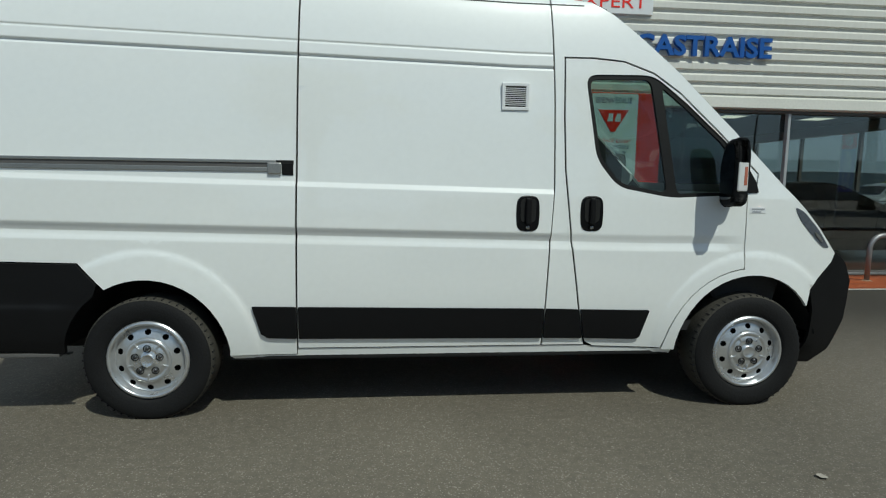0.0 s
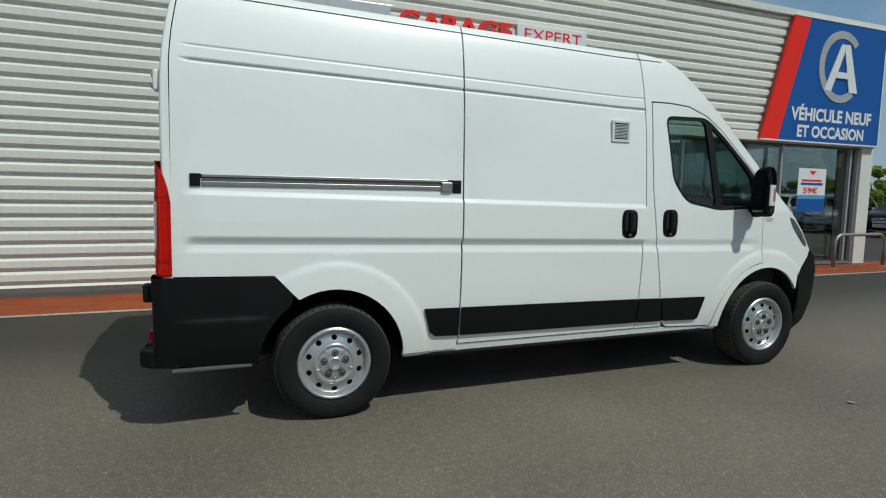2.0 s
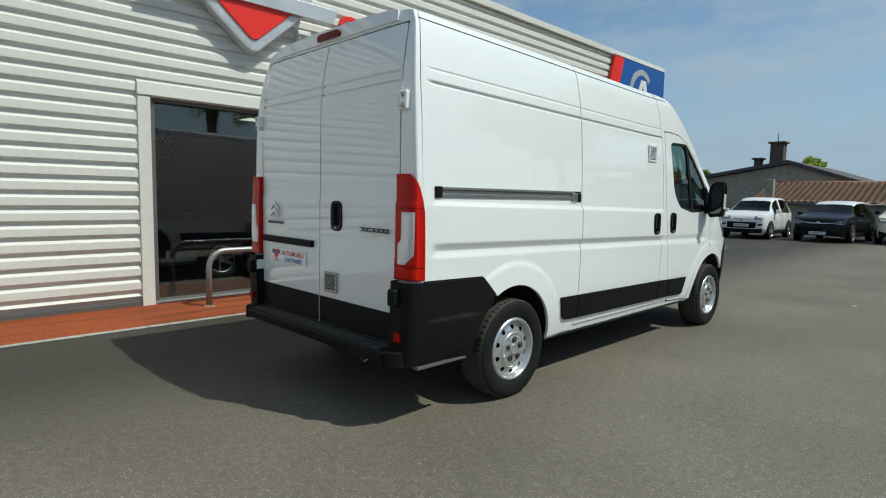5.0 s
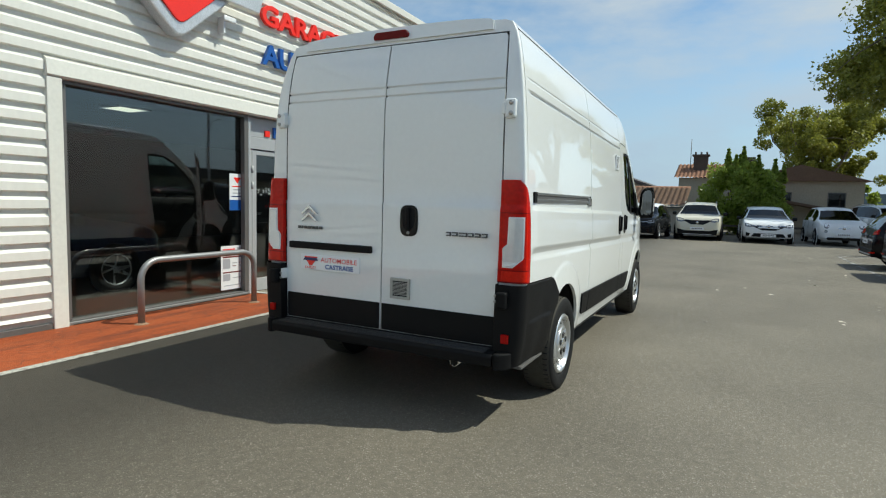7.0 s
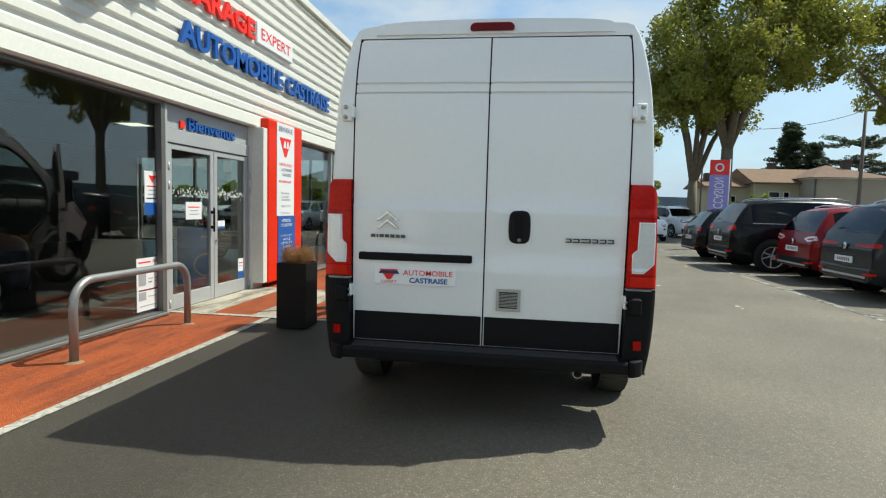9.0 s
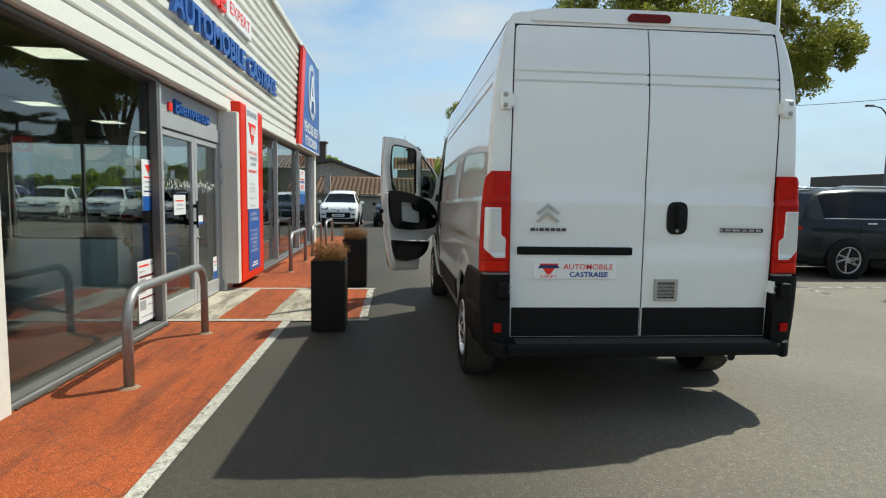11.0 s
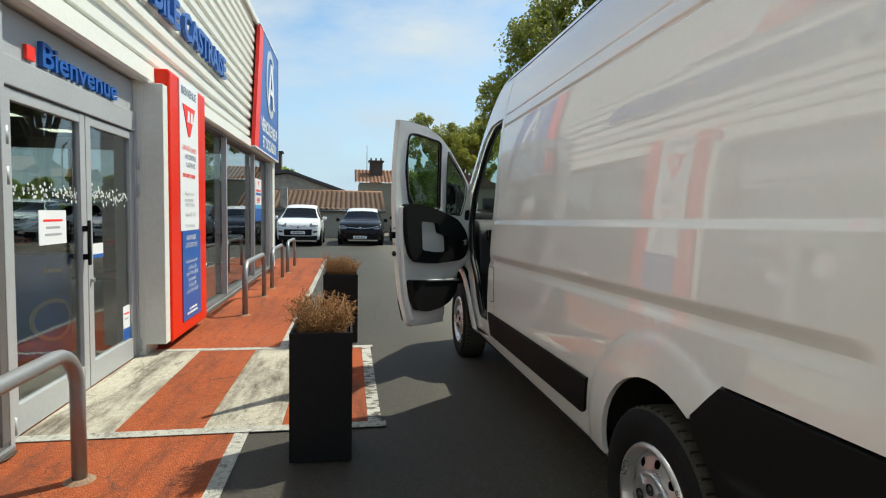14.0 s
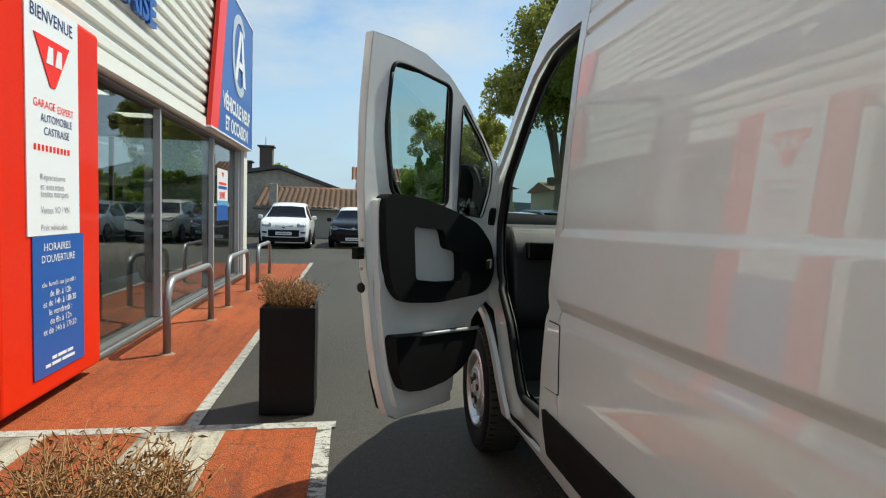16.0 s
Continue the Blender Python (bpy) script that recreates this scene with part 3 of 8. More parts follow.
for a_, b_ in ((8.475, 10.265), (10.335, 12.165), (12.235, 14.065), (14.135, 15.925)):
    pn = part("pane", box(END_X - 0.103, END_X - 0.097, a_, b_, 0.081, 2.619), GLASS_SHOP, window_3)
    pn.visible_shadow = False
structure("wall_west", box(WEST, WEST + 0.2, 8.1, 17.0, 0, TOP), FLASHING, "plain cream end wall")
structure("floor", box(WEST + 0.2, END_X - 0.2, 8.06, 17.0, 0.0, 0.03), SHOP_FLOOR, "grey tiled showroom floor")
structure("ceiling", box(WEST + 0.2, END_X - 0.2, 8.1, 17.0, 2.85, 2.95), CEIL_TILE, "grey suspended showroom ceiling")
structure("roof", box(WEST, END_X, 8.1, 17.2, TOP - 0.1, TOP), ALU_DARK, "flat roof behind the parapet")
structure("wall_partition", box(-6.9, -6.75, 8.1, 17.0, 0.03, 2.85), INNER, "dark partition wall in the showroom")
LIGHT_PANEL = lit_material("light_panel", (0.95, 0.92, 0.78), 1.3)
for x in (-1.2, 1.2, 5.0, 7.4, 9.4):
    for y in (9.3, 11.7):
        lp = thing("ceiling_light", (x, y, 2.85), "square recessed fluorescent panel in the showroom ceiling", "ceiling light", "showroom ceiling lights")
        part("diffuser", box(x - 0.26, x + 0.26, y - 0.26, y + 0.26, 2.825, 2.835), LIGHT_PANEL, lp, "glowing pale diffuser")
        part("frame", join(box(x - 0.3, x + 0.3, y - 0.3, y - 0.26, 2.82, 2.85), box(x - 0.3, x + 0.3, y + 0.26, y + 0.3, 2.82, 2.85),
                           box(x - 0.3, x - 0.26, y - 0.26, y + 0.26, 2.82, 2.85), box(x + 0.26, x + 0.3, y - 0.26, y + 0.26, 2.82, 2.85)), ALU, lp)


def window_wall(name, x0, x1, z0, z1, bars, label):
    w = structure(name, box(x0, x1, GLAZE_Y - 0.03, GLAZE_Y + 0.09, 0.0, z0, 0.004), ALU_DARK, label)
    w_mat = ALU_DARK
    part("window_frame", box(x0, x1, GLAZE_Y - 0.03, GLAZE_Y + 0.09, z1, HEAD - 0.006, 0.004), w_mat, w)
    for xb, half in bars:
        part("mullion", box(xb - half, xb + half, GLAZE_Y - 0.035, GLAZE_Y + 0.04, z0 + 0.001, z1 - 0.001, 0.004), ALU if half < 0.03 else w_mat, w)
    edges = [b[0] for b in bars]
    for a, b in zip(edges, edges[1:]):
        p = part("pane", box(a + 0.002, b - 0.002, GLAZE_Y + 0.050, GLAZE_Y + 0.056, z0 - 0.01, z1 + 0.01), GLASS_SHOP, w, "dark reflective glass pane")
        p.visible_shadow = False
    return w


window_1 = window_wall("window_1", -2.00, 0.40, 0.05, 2.40, ((-1.97, 0.03), (0.367, 0.033)), "large dark showroom window in a grey frame")
part("window_sill", box(-2.0, 0.40, GLAZE_Y - 0.06, GLAZE_Y - 0.032, 0.0, 0.036, 0.006), GALV, window_1)
window_2 = window_wall("window_2", 3.4, 10.70, 0.06, 2.40, ((3.43, 0.03), (5.95, 0.022), (8.45, 0.022), (10.45, 0.022), (10.68, 0.018)), "long dark showroom window with slim grey mullions")
part("window_sill", box(3.95, 10.69, GLAZE_Y - 0.06, GLAZE_Y - 0.032, 0.0, 0.04, 0.006), GALV, window_2)

# ---- entrance ----
DOOR_Y = GLAZE_Y + 0.054
door_1 = structure("door_1", join(box(0.446, 2.458, DOOR_Y - 0.02, DOOR_Y + 0.05, 2.17, 2.436, 0.004)), ALU, "grey aluminium double entrance door with glazed leaves")
part("door_head", box(0.446, 2.458, DOOR_Y - 0.045, DOOR_Y + 0.05, 2.00, 2.165, 0.006), ALU, door_1)
part("door_jamb", box(0.445, 0.522, DOOR_Y - 0.030, DOOR_Y + 0.05, 0.0, 1.998, 0.006), ALU, door_1)
part("side_cover", box(0.402, 0.444, GLAZE_Y - 0.037, DOOR_Y + 0.05, 0.0, 2.40, 0.004), ALU, door_1)
part("door_jamb", box(2.425, 2.458, DOOR_Y - 0.045, DOOR_Y + 0.05, 0.0, 1.998, 0.006), ALU, door_1)
for x0, x1 in ((0.525, 1.505), (1.515, 2.422)):
    leaf = part("door_leaf", join(box(x0, x0 + 0.08, DOOR_Y - 0.03, DOOR_Y + 0.02, 0.012, 1.99, 0.004), box(x1 - 0.08, x1, DOOR_Y - 0.03, DOOR_Y + 0.02, 0.012, 1.99, 0.004),
                                  box(x0 + 0.08, x1 - 0.08, DOOR_Y - 0.028, DOOR_Y + 0.018, 0.012, 0.19, 0.004), box(x0 + 0.08, x1 - 0.08, DOOR_Y - 0.028, DOOR_Y + 0.018, 1.925, 1.988, 0.004)), ALU, door_1)
    p = part("pane", box(x0 + 0.075, x1 - 0.075, DOOR_Y - 0.004, DOOR_Y + 0.002, 0.18, 1.93), GLASS_SHOP, leaf)
    p.visible_shadow = False
    for z in (0.10, 1.50, 1.72):
        xh = x0 - 0.02 if x0 < 1 else x1 + 0.02
        part("hinge", tube([(xh, DOOR_Y - 0.055, z - 0.05), (xh, DOOR_Y - 0.055, z + 0.05)], 0.015, 8), ALU, door_1)
part("pull_handle", join(box(1.425, 1.460, DOOR_Y - 0.080, DOOR_Y - 0.062, 0.92, 1.24, 0.008), box(1.428, 1.457, DOOR_Y - 0.065, DOOR_Y - 0.03, 0.96, 1.0), box(1.428, 1.457, DOOR_Y - 0.065, DOOR_Y - 0.03, 1.16, 1.20)), GLOSS_BLACK, door_1, "black pull handle")
part("lock", tube([(1.555, DOOR_Y - 0.03, 0.80), (1.555, DOOR_Y - 0.055, 0.80)], 0.016, 8), STEEL, door_1)
DOT = material("white_glass_dots", (0.55, 0.58, 0.56), 0.6, vary=0.1)
dots = bmesh.new()
rnd = random.Random(4)
for x0, x1 in ((0.62, 1.41), (1.61, 2.33)):
    for i in range(95):
        x, z, r = rnd.uniform(x0, x1), 1.42 + rnd.gauss(0, 0.028), rnd.uniform(0.006, 0.013)
        g = bmesh.ops.create_circle(dots, cap_ends=True, segments=8, radius=r)
        bmesh.ops.transform(dots, matrix=pose(x, GLAZE_Y + 0.0475, z, 90, 0, 0), verts=g["verts"])
tagged(part("dot_band", dots, DOT, door_1, "band of white dots on the glass"), kind="stuff")

# ---- lettering and signs on the front ----
SIGN_Y = WALL_Y - 0.06
welcome = thing("welcome_lettering", (1.5, DOOR_Y - 0.02, 2.2), "blue raised welcome lettering with a red square over the door", "sign")
part("letters", fit_letters("Bienvenue", 0.92, 2.04, DOOR_Y - 0.022, 2.185, 2.335, 0.03, 0.012), SIGN_BLUE, welcome)
part("square", box(0.76, 0.85, DOOR_Y - 0.045, DOOR_Y - 0.022, 2.19, 2.275, 0.004), SIGN_RED, welcome, "small red square")

name_sign = thing("name_lettering", (3.0, SIGN_Y, 3.1), "blue raised business lettering on the ribbed cladding", "sign")
part("letters", fit_letters("AUTOMOBILE", 0.58, 3.34, SIGN_Y + 0.005, 3.145, 3.43, 0.05, 0.028), SIGN_BLUE, name_sign)
part("letters", fit_letters("CASTRAISE", 3.50, 5.53, SIGN_Y + 0.005, 3.145, 3.43, 0.05, 0.028), SIGN_BLUE, name_sign)
red_sign = thing("garage_lettering", (1.3, SIGN_Y, 3.6), "red raised lettering on the ribbed cladding", "sign")
part("letters", fit_letters("GARAGE", 0.57, 2.38, SIGN_Y + 0.005, 3.675, 3.955, 0.05, 0.028), SIGN_RED, red_sign)
plaque = thing("network_plaque", (3.0, SIGN_Y, 3.6), "white plaque with a red word beside the red lettering", "sign")
part("board", box(2.47, 3.74, SIGN_Y - 0.03, SIGN_Y + 0.01, 3.68, 3.98, 0.006), SIGN_WHITE, plaque)


def bars(parent, x0, x1, y, z0, z1, mat, widths, gap=0.35, slant=0.0, name="mark"):
    """A row of plain upright marks that stands for lettering."""
    total = sum(widths) + gap * (len(widths) - 1)
    x = x0
    for w in widths:
        wd = (x1 - x0) * w / total
        part(name, prism([(x, z0), (x + wd, z0), (x + wd + slant, z1), (x + slant, z1)], "y", y - 0.003, y), mat, parent)
        x += wd + (x1 - x0) * gap / total


part("writing", fit_letters("EXPERT", 2.60, 3.64, SIGN_Y - 0.031, 3.76, 3.92, 0.004, 0.0), SIGN_RED, plaque)

# shield sign over the first window
shield = thing("shield_sign", (-0.75, SIGN_Y, 3.1), "large red and silver shield sign on the cladding", "sign")
cx, cz = -0.80, 3.10
part("rim", prism(rounded([(cx, cz), (cx + 0.78, cz + 0.68), (cx + 1.0, cz + 1.30), (cx - 1.0, cz + 1.30), (cx - 0.78, cz + 0.68)], 0.14), "y", SIGN_Y - 0.16, SIGN_Y + 0.01, 0.02), SILVER, shield, "silver bevelled rim")
part("face", prism(rounded([(cx, cz + 0.16), (cx + 0.62, cz + 0.70), (cx + 0.80, cz + 1.18), (cx - 0.80, cz + 1.18), (cx - 0.62, cz + 0.70)], 0.1), "y", SIGN_Y - 0.18, SIGN_Y - 0.15, 0.008), SIGN_RED, shield, "red face")
part("bar", prism([(cx - 1.25, cz + 0.62), (cx + 1.15, cz + 0.62), (cx + 1.22, cz + 0.82), (cx - 1.18, cz + 0.82)], "y", SIGN_Y - 0.22, SIGN_Y - 0.181, 0.008), SILVER, shield, "silver cross bar")
lamp_arm = thing("sign_spotlight", (-0.1, SIGN_Y, 3.5), "small white outdoor spotlight on a bracket on the cladding", "spotlight")
part("bracket", box(-0.13, -0.10, SIGN_Y - 0.10, SIGN_Y, 3.36, 3.56, 0.004), SIGN_WHITE, lamp_arm)
part("head", box(-0.17, 0.02, SIGN_Y - 0.16, SIGN_Y - 0.101, 3.50, 3.56, 0.01), SIGN_WHITE, lamp_arm)

# big blue corner sign
corner_sign = thing("corner_sign", (9.5, 7.73, 2.5), "large blue sign with slanted red edge and silver ring", "sign")
SY = 7.735
part("board", prism([(8.12, 2.49), (11.0, 2.49), (11.0, 4.82), (8.80, 4.82)], "y", SY - 0.002, SY + 0.06), SIGN_BLUE, corner_sign)
part("red_edge", prism([(7.66, 2.49), (8.118, 2.49), (8.798, 4.82), (8.36, 4.82)], "y", SY - 0.002, SY + 0.06), SIGN_RED, corner_sign, "slanted red band")
part("edge_trim", join(box(7.66, 11.03, SY - 0.012, SY + 0.06, 2.462, 2.488), box(11.002, 11.03, SY - 0.012, SY + 0.06, 2.489, 4.82), box(8.36, 11.03, SY - 0.012, SY + 0.06, 4.822, 4.85)), SIGN_WHITE, corner_sign, "pale edge trim")
part("letters", fit_letters("VÉHICULE NEUF", 8.42, 10.75, SY - 0.002, 2.88, 3.20, 0.004, 0.035), SIGN_WHITE, corner_sign)
part("letters", fit_letters("ET OCCASION", 8.62, 10.55, SY - 0.002, 2.56, 2.80, 0.004, 0.035), SIGN_WHITE, corner_sign)
ring = bmesh.new()
mx, mz = 9.72, 3.98
arc = [math.radians(a) for a in range(45, 320, 11)]
o = [(mx + 0.64 * math.cos(a), mz + 0.70 * math.sin(a)) for a in arc]
i_ = [(mx + 0.49 * math.cos(a), mz + 0.55 * math.sin(a)) for a in arc]
for k in range(len(arc) - 1):
    q = [o[k], o[k + 1], i_[k + 1], i_[k]]
    ring.faces.new([ring.verts.new((p[0], SY - 0.014, p[1])) for p in q])
bmesh.ops.remove_doubles(ring, verts=ring.verts, dist=1e-4)
e = bmesh.ops.extrude_face_region(ring, geom=list(ring.faces))
for v in e["geom"]:
    if isinstance(v, bmesh.types.BMVert):
        v.co.y += 0.012
bmesh.ops.recalc_face_normals(ring, faces=ring.faces)
part("ring", ring, SILVER, corner_sign, "silver open ring mark")
part("peak", join(prism([(mx - 0.46, mz - 0.48), (mx - 0.26, mz - 0.48), (mx + 0.12, mz + 0.44), (mx - 0.04, mz + 0.44)], "y", SY - 0.020, SY - 0.004),
                  prism([(mx + 0.26, mz - 0.48), (mx + 0.50, mz - 0.48), (mx + 0.20, mz + 0.44), (mx + 0.03, mz + 0.44)], "y", SY - 0.024, SY - 0.006),
                  prism([(mx - 0.16, mz - 0.22), (mx + 0.26, mz - 0.22), (mx + 0.25, mz - 0.10), (mx - 0.12, mz - 0.10)], "y", SY - 0.027, SY - 0.008)), SIGN_WHITE, corner_sign, "white slanted strokes")

# red totem beside the entrance
TX = -0.06
totem = thing("totem_sign", (3.2, 7.75, 0.05), "orange-red free-standing sign panel with opening hours beside the door", "sign")
part("casing", box(2.60, 3.90, 7.675, 7.875, 0.08, 2.60, 0.03, 3), RED_SHEET, totem, "glossy orange-red casing")
TY = 7.672
part("white_panel", box(2.94, 3.60, TY - 0.006, TY + 0.002, 1.115, 2.58), SIGN_WHITE, totem)
part("blue_panel", box(2.99, 3.655, TY - 0.006, TY + 0.002, 0.21, 1.112), SIGN_BLUE, totem)
TF = TY - 0.0065
part("writing", fit_letters("BIENVENUE", 3.00, 3.52, TF, 2.45, 2.53, 0.002), NAVY, totem)
part("writing", fit_letters("GARAGE", 3.02, 3.28, TF, 1.915, 1.965, 0.002), SIGN_RED, totem)
part("writing", fit_letters("AUTOMOBILE", 3.10, 3.50, TF, 1.83, 1.88, 0.002), NAVY, totem)
part("writing", fit_letters("CASTRAISE", 3.14, 3.46, TF, 1.75, 1.80, 0.002), NAVY, totem)
part("writing", fit_letters("Réparations", 3.09, 3.40, TF, 1.455, 1.505, 0.002, 0.0), SIGN_GREY, totem)
part("writing", fit_letters("et entretien", 3.09, 3.38, TF, 1.405, 1.445, 0.002, 0.0), SIGN_GREY, totem)
part("writing", fit_letters("toutes marques", 3.09, 3.44, TF, 1.345, 1.395, 0.002, 0.0), SIGN_GREY, totem)
part("writing", fit_letters("Ventes VO / VN", 3.09, 3.45, TF, 1.255, 1.30, 0.002, 0.0), SIGN_GREY, totem)
part("writing", fit_letters("Prêt véhicules", 3.09, 3.42, TF, 1.145, 1.185, 0.002, 0.0), SIGN_GREY, totem)
part("writing", fit_letters("HORAIRES", 3.12, 3.46, TF, 1.015, 1.065, 0.002), SIGN_WHITE, totem)
part("writing", fit_letters("D'OUVERTURE", 3.09, 3.52, TF, 0.94, 0.99, 0.002), SIGN_WHITE, totem)
for t_, a_, b_, z_ in (("du lundi au jeudi :", 3.09, 3.53, 0.775), ("de 8h à 12h", 3.18, 3.46, 0.715), ("et de 14h à 18h30", 3.10, 3.53, 0.655),
                       ("le vendredi :", 3.17, 3.47, 0.595), ("de 8h à 12h", 3.18, 3.46, 0.535), ("et de 14h à 17h30", 3.10, 3.53, 0.475)):
    part("writing", fit_letters(t_, a_, b_, TF, z_, z_ + 0.042, 0.002), SIGN_WHITE, totem)
bars(totem, 3.02, 3.46, TF, 1.648, 1.685, SIGN_RED, (1, 1, 1, 1, 1, 1, 1, 1, 1, 1), 1.0)
bars(totem, 3.20, 3.48, TF, 0.30, 0.32, SIGN_WHITE, (1, 2, 1.4), 0.3)
bars(totem, 3.12, 3.50, TF, 0.26, 0.28, SIGN_WHITE, (1, 2, 3), 0.3)
part("writing", fit_letters("EXPERT", 3.31, 3.52, TF, 1.908, 1.955, 0.002), SIGN_RED, totem)
part("emblem", prism([(3.03, 2.36), (3.47, 2.36), (3.28, 2.06), (3.22, 2.06)], "y", TF - 0.006, TF, 0.002), SIGN_RED, totem, "red inverted triangle emblem")
for a_ in (3.16, 3.27):
    part("emblem_mark", prism([(a_, 2.20), (a_ + 0.085, 2.20), (a_ + 0.085, 2.31), (a_ + 0.03, 2.31)], "y", TF - 0.010, TF - 0.0065), SIGN_WHITE, totem)


for o in totem.children:
    o.matrix_basis = Matrix.Translation((TX if o.name.split(".")[0] != "casing" else 0.0, 0, 0)) @ o.matrix_basis


PRINT_MAROON = material("maroon_print", (0.16, 0.03, 0.03), 0.4, vary=0.05)
POSTER_SKY = material("sky_blue_print", (0.10, 0.34, 0.60), 0.35, vary=0.3, scale=12)


def notice(x0, x1, z0, z1, label, foot=None, head=None, lines=True):
    n = thing("notice", ((x0 + x1) / 2, GLAZE_Y, z0), label, "notice", "notices on the glass")
    y = GLAZE_Y + 0.0495
    part("paper", box(x0, x1, y - 0.004, y, z0, z1), SIGN_WHITE, n)
    zt = z1 - 0.05
    if head:
        w = (x1 - x0)
        part("emblem", prism([(x0 + 0.25 * w, zt), (x1 - 0.25 * w, zt), ((x0 + x1) / 2, zt - 0.3 * w)], "y", y - 0.006, y - 0.0045), SIGN_RED, n)
        zt -= 0.4 * w
    zb = z0 + 0.04
    if foot:
        part("foot", box(x0, x1, y - 0.0055, y - 0.0042, z0, z0 + foot), SIGN_BLUE, n, "blue foot panel")
        zb = z0 + foot + 0.03
    k = 0
    while lines and zt - 0.03 > zb:
        w = (x1 - x0) * (0.7, 0.5, 0.6, 0.75)[k % 4]
        part("print_line", box((x0 + x1 - w) / 2, (x0 + x1 + w) / 2, y - 0.0055, y - 0.0042, zt - 0.022, zt - 0.008), (SIGN_RED, SIGN_GREY, SIGN_GREY, NAVY)[k % 4], n)
        zt -= 0.045
        k += 1
    return n


notice(0.15, 0.41, 1.155, 1.645, "white printed notice with a blue foot on the window glass", 0.14, True)
low = notice(0.0, 0.40, 0.09, 0.68, "white printed poster with red and grey blocks low on the window", 0.001, None, False)
for x0_, x1_, z0_, z1_, m_ in ((0.14, 0.22, 0.62, 0.655, SIGN_GREY), (-0.10, 0.10, 0.625, 0.640, SIGN_RED), (-0.10, 0.02, 0.575, 0.585, SIGN_GREY), (-0.10, 0.24, 0.520, 0.540, PRINT_MAROON), (-0.10, 0.02, 0.375, 0.505, SIGN_GREY), (0.06, 0.12, 0.40, 0.41, PRINT_MAROON), (0.06, 0.14, 0.44, 0.45, SIGN_GREY),
                               (0.17, 0.22, 0.40, 0.41, SIGN_GREY), (0.17, 0.23, 0.44, 0.45, SIGN_GREY), (-0.10, 0.24, 0.315, 0.330, PRINT_MAROON), (-0.10, 0.02, 0.21, 0.30, SIGN_GREY), (0.06, 0.20, 0.24, 0.25, SIGN_GREY), (-0.08, 0.20, 0.14, 0.15, SIGN_GREY)):
    part("print_block", box(x0_ + 0.13, x1_ + 0.13, GLAZE_Y + 0.043, GLAZE_Y + 0.0452, z0_, z1_), m_, low)
notice(0.91, 1.25, 1.09, 1.31, "white sheet of paper on the door glass")
notice(2.19, 2.335, 0.20, 0.49, "small white and blue notice low on the door glass", 0.1)
notice(1.64, 1.82, 0.95, 1.06, "small pale notice on the door glass beside the handle", 0.03, None, False)
poster = notice(9.05, 9.85, 1.10, 1.98, "white poster with red price print inside the window", 0.26, None, False)
part("emblem", prism([(9.36, 1.93), (9.56, 1.93), (9.46, 1.84)], "y", GLAZE_Y + 0.042, GLAZE_Y + 0.045), SIGN_RED, poster)
part("print_line", box(9.15, 9.72, GLAZE_Y + 0.042, GLAZE_Y + 0.045, 1.715, 1.755), SIGN_RED, poster)
part("print_line", box(9.13, 9.76, GLAZE_Y + 0.042, GLAZE_Y + 0.045, 1.64, 1.69), SIGN_BLUE, poster)
part("print_panel", box(9.05, 9.85, GLAZE_Y + 0.042, GLAZE_Y + 0.045, 1.362, 1.44), POSTER_SKY, poster)
part("writing", fit_letters("59€", 9.20, 9.62, GLAZE_Y + 0.042, 1.47, 1.60, 0.002, 0.02), SIGN_RED, poster)


# ---- hoops, planters ----
MORTAR = material("stained_mortar", (0.26, 0.165, 0.105), 0.95, vary=0.35, scale=18, fine=90, bump=0.4)


def hoop(x0, x1, h, label):
    r, R = 0.034, 0.20
    pts = [(x0, 7.345, 0), (x0, 7.345, h - R)]
    pts += [(x0 + R - R * math.cos(a), 7.345, h - R + R * math.sin(a)) for a in [math.pi / 2 * k / 6 for k in range(1, 7)]]
    pts += [(x1 - R + R * math.sin(a), 7.345, h - R + R * math.cos(a)) for a in [math.pi / 2 * k / 6 for k in range(0, 7)]]
    pts += [(x1, 7.345, 0)]
    t = thing("barrier_hoop", ((x0 + x1) / 2, 7.345, 0), label, "hoop barrier", "hoops along the walkway")
    part("hoop", tube(pts, r, 14), GALV, t)
    for x in (x0, x1):
        bm = bmesh.new()
        bmesh.ops.create_cone(bm, cap_ends=True, segments=14, radius1=0.075, radius2=0.045, depth=0.016)
        part("foot", move(bm, Matrix.Translation((x, 7.345, 0.010))), MORTAR, t, "mortar collar")


for x0, x1 in ((-1.55, -0.01), (4.42, 6.03), (6.95, 8.45), (9.4, 10.9)):
    hoop(x0, x1, 0.66, "grey galvanised hoop barrier set in the orange walkway")


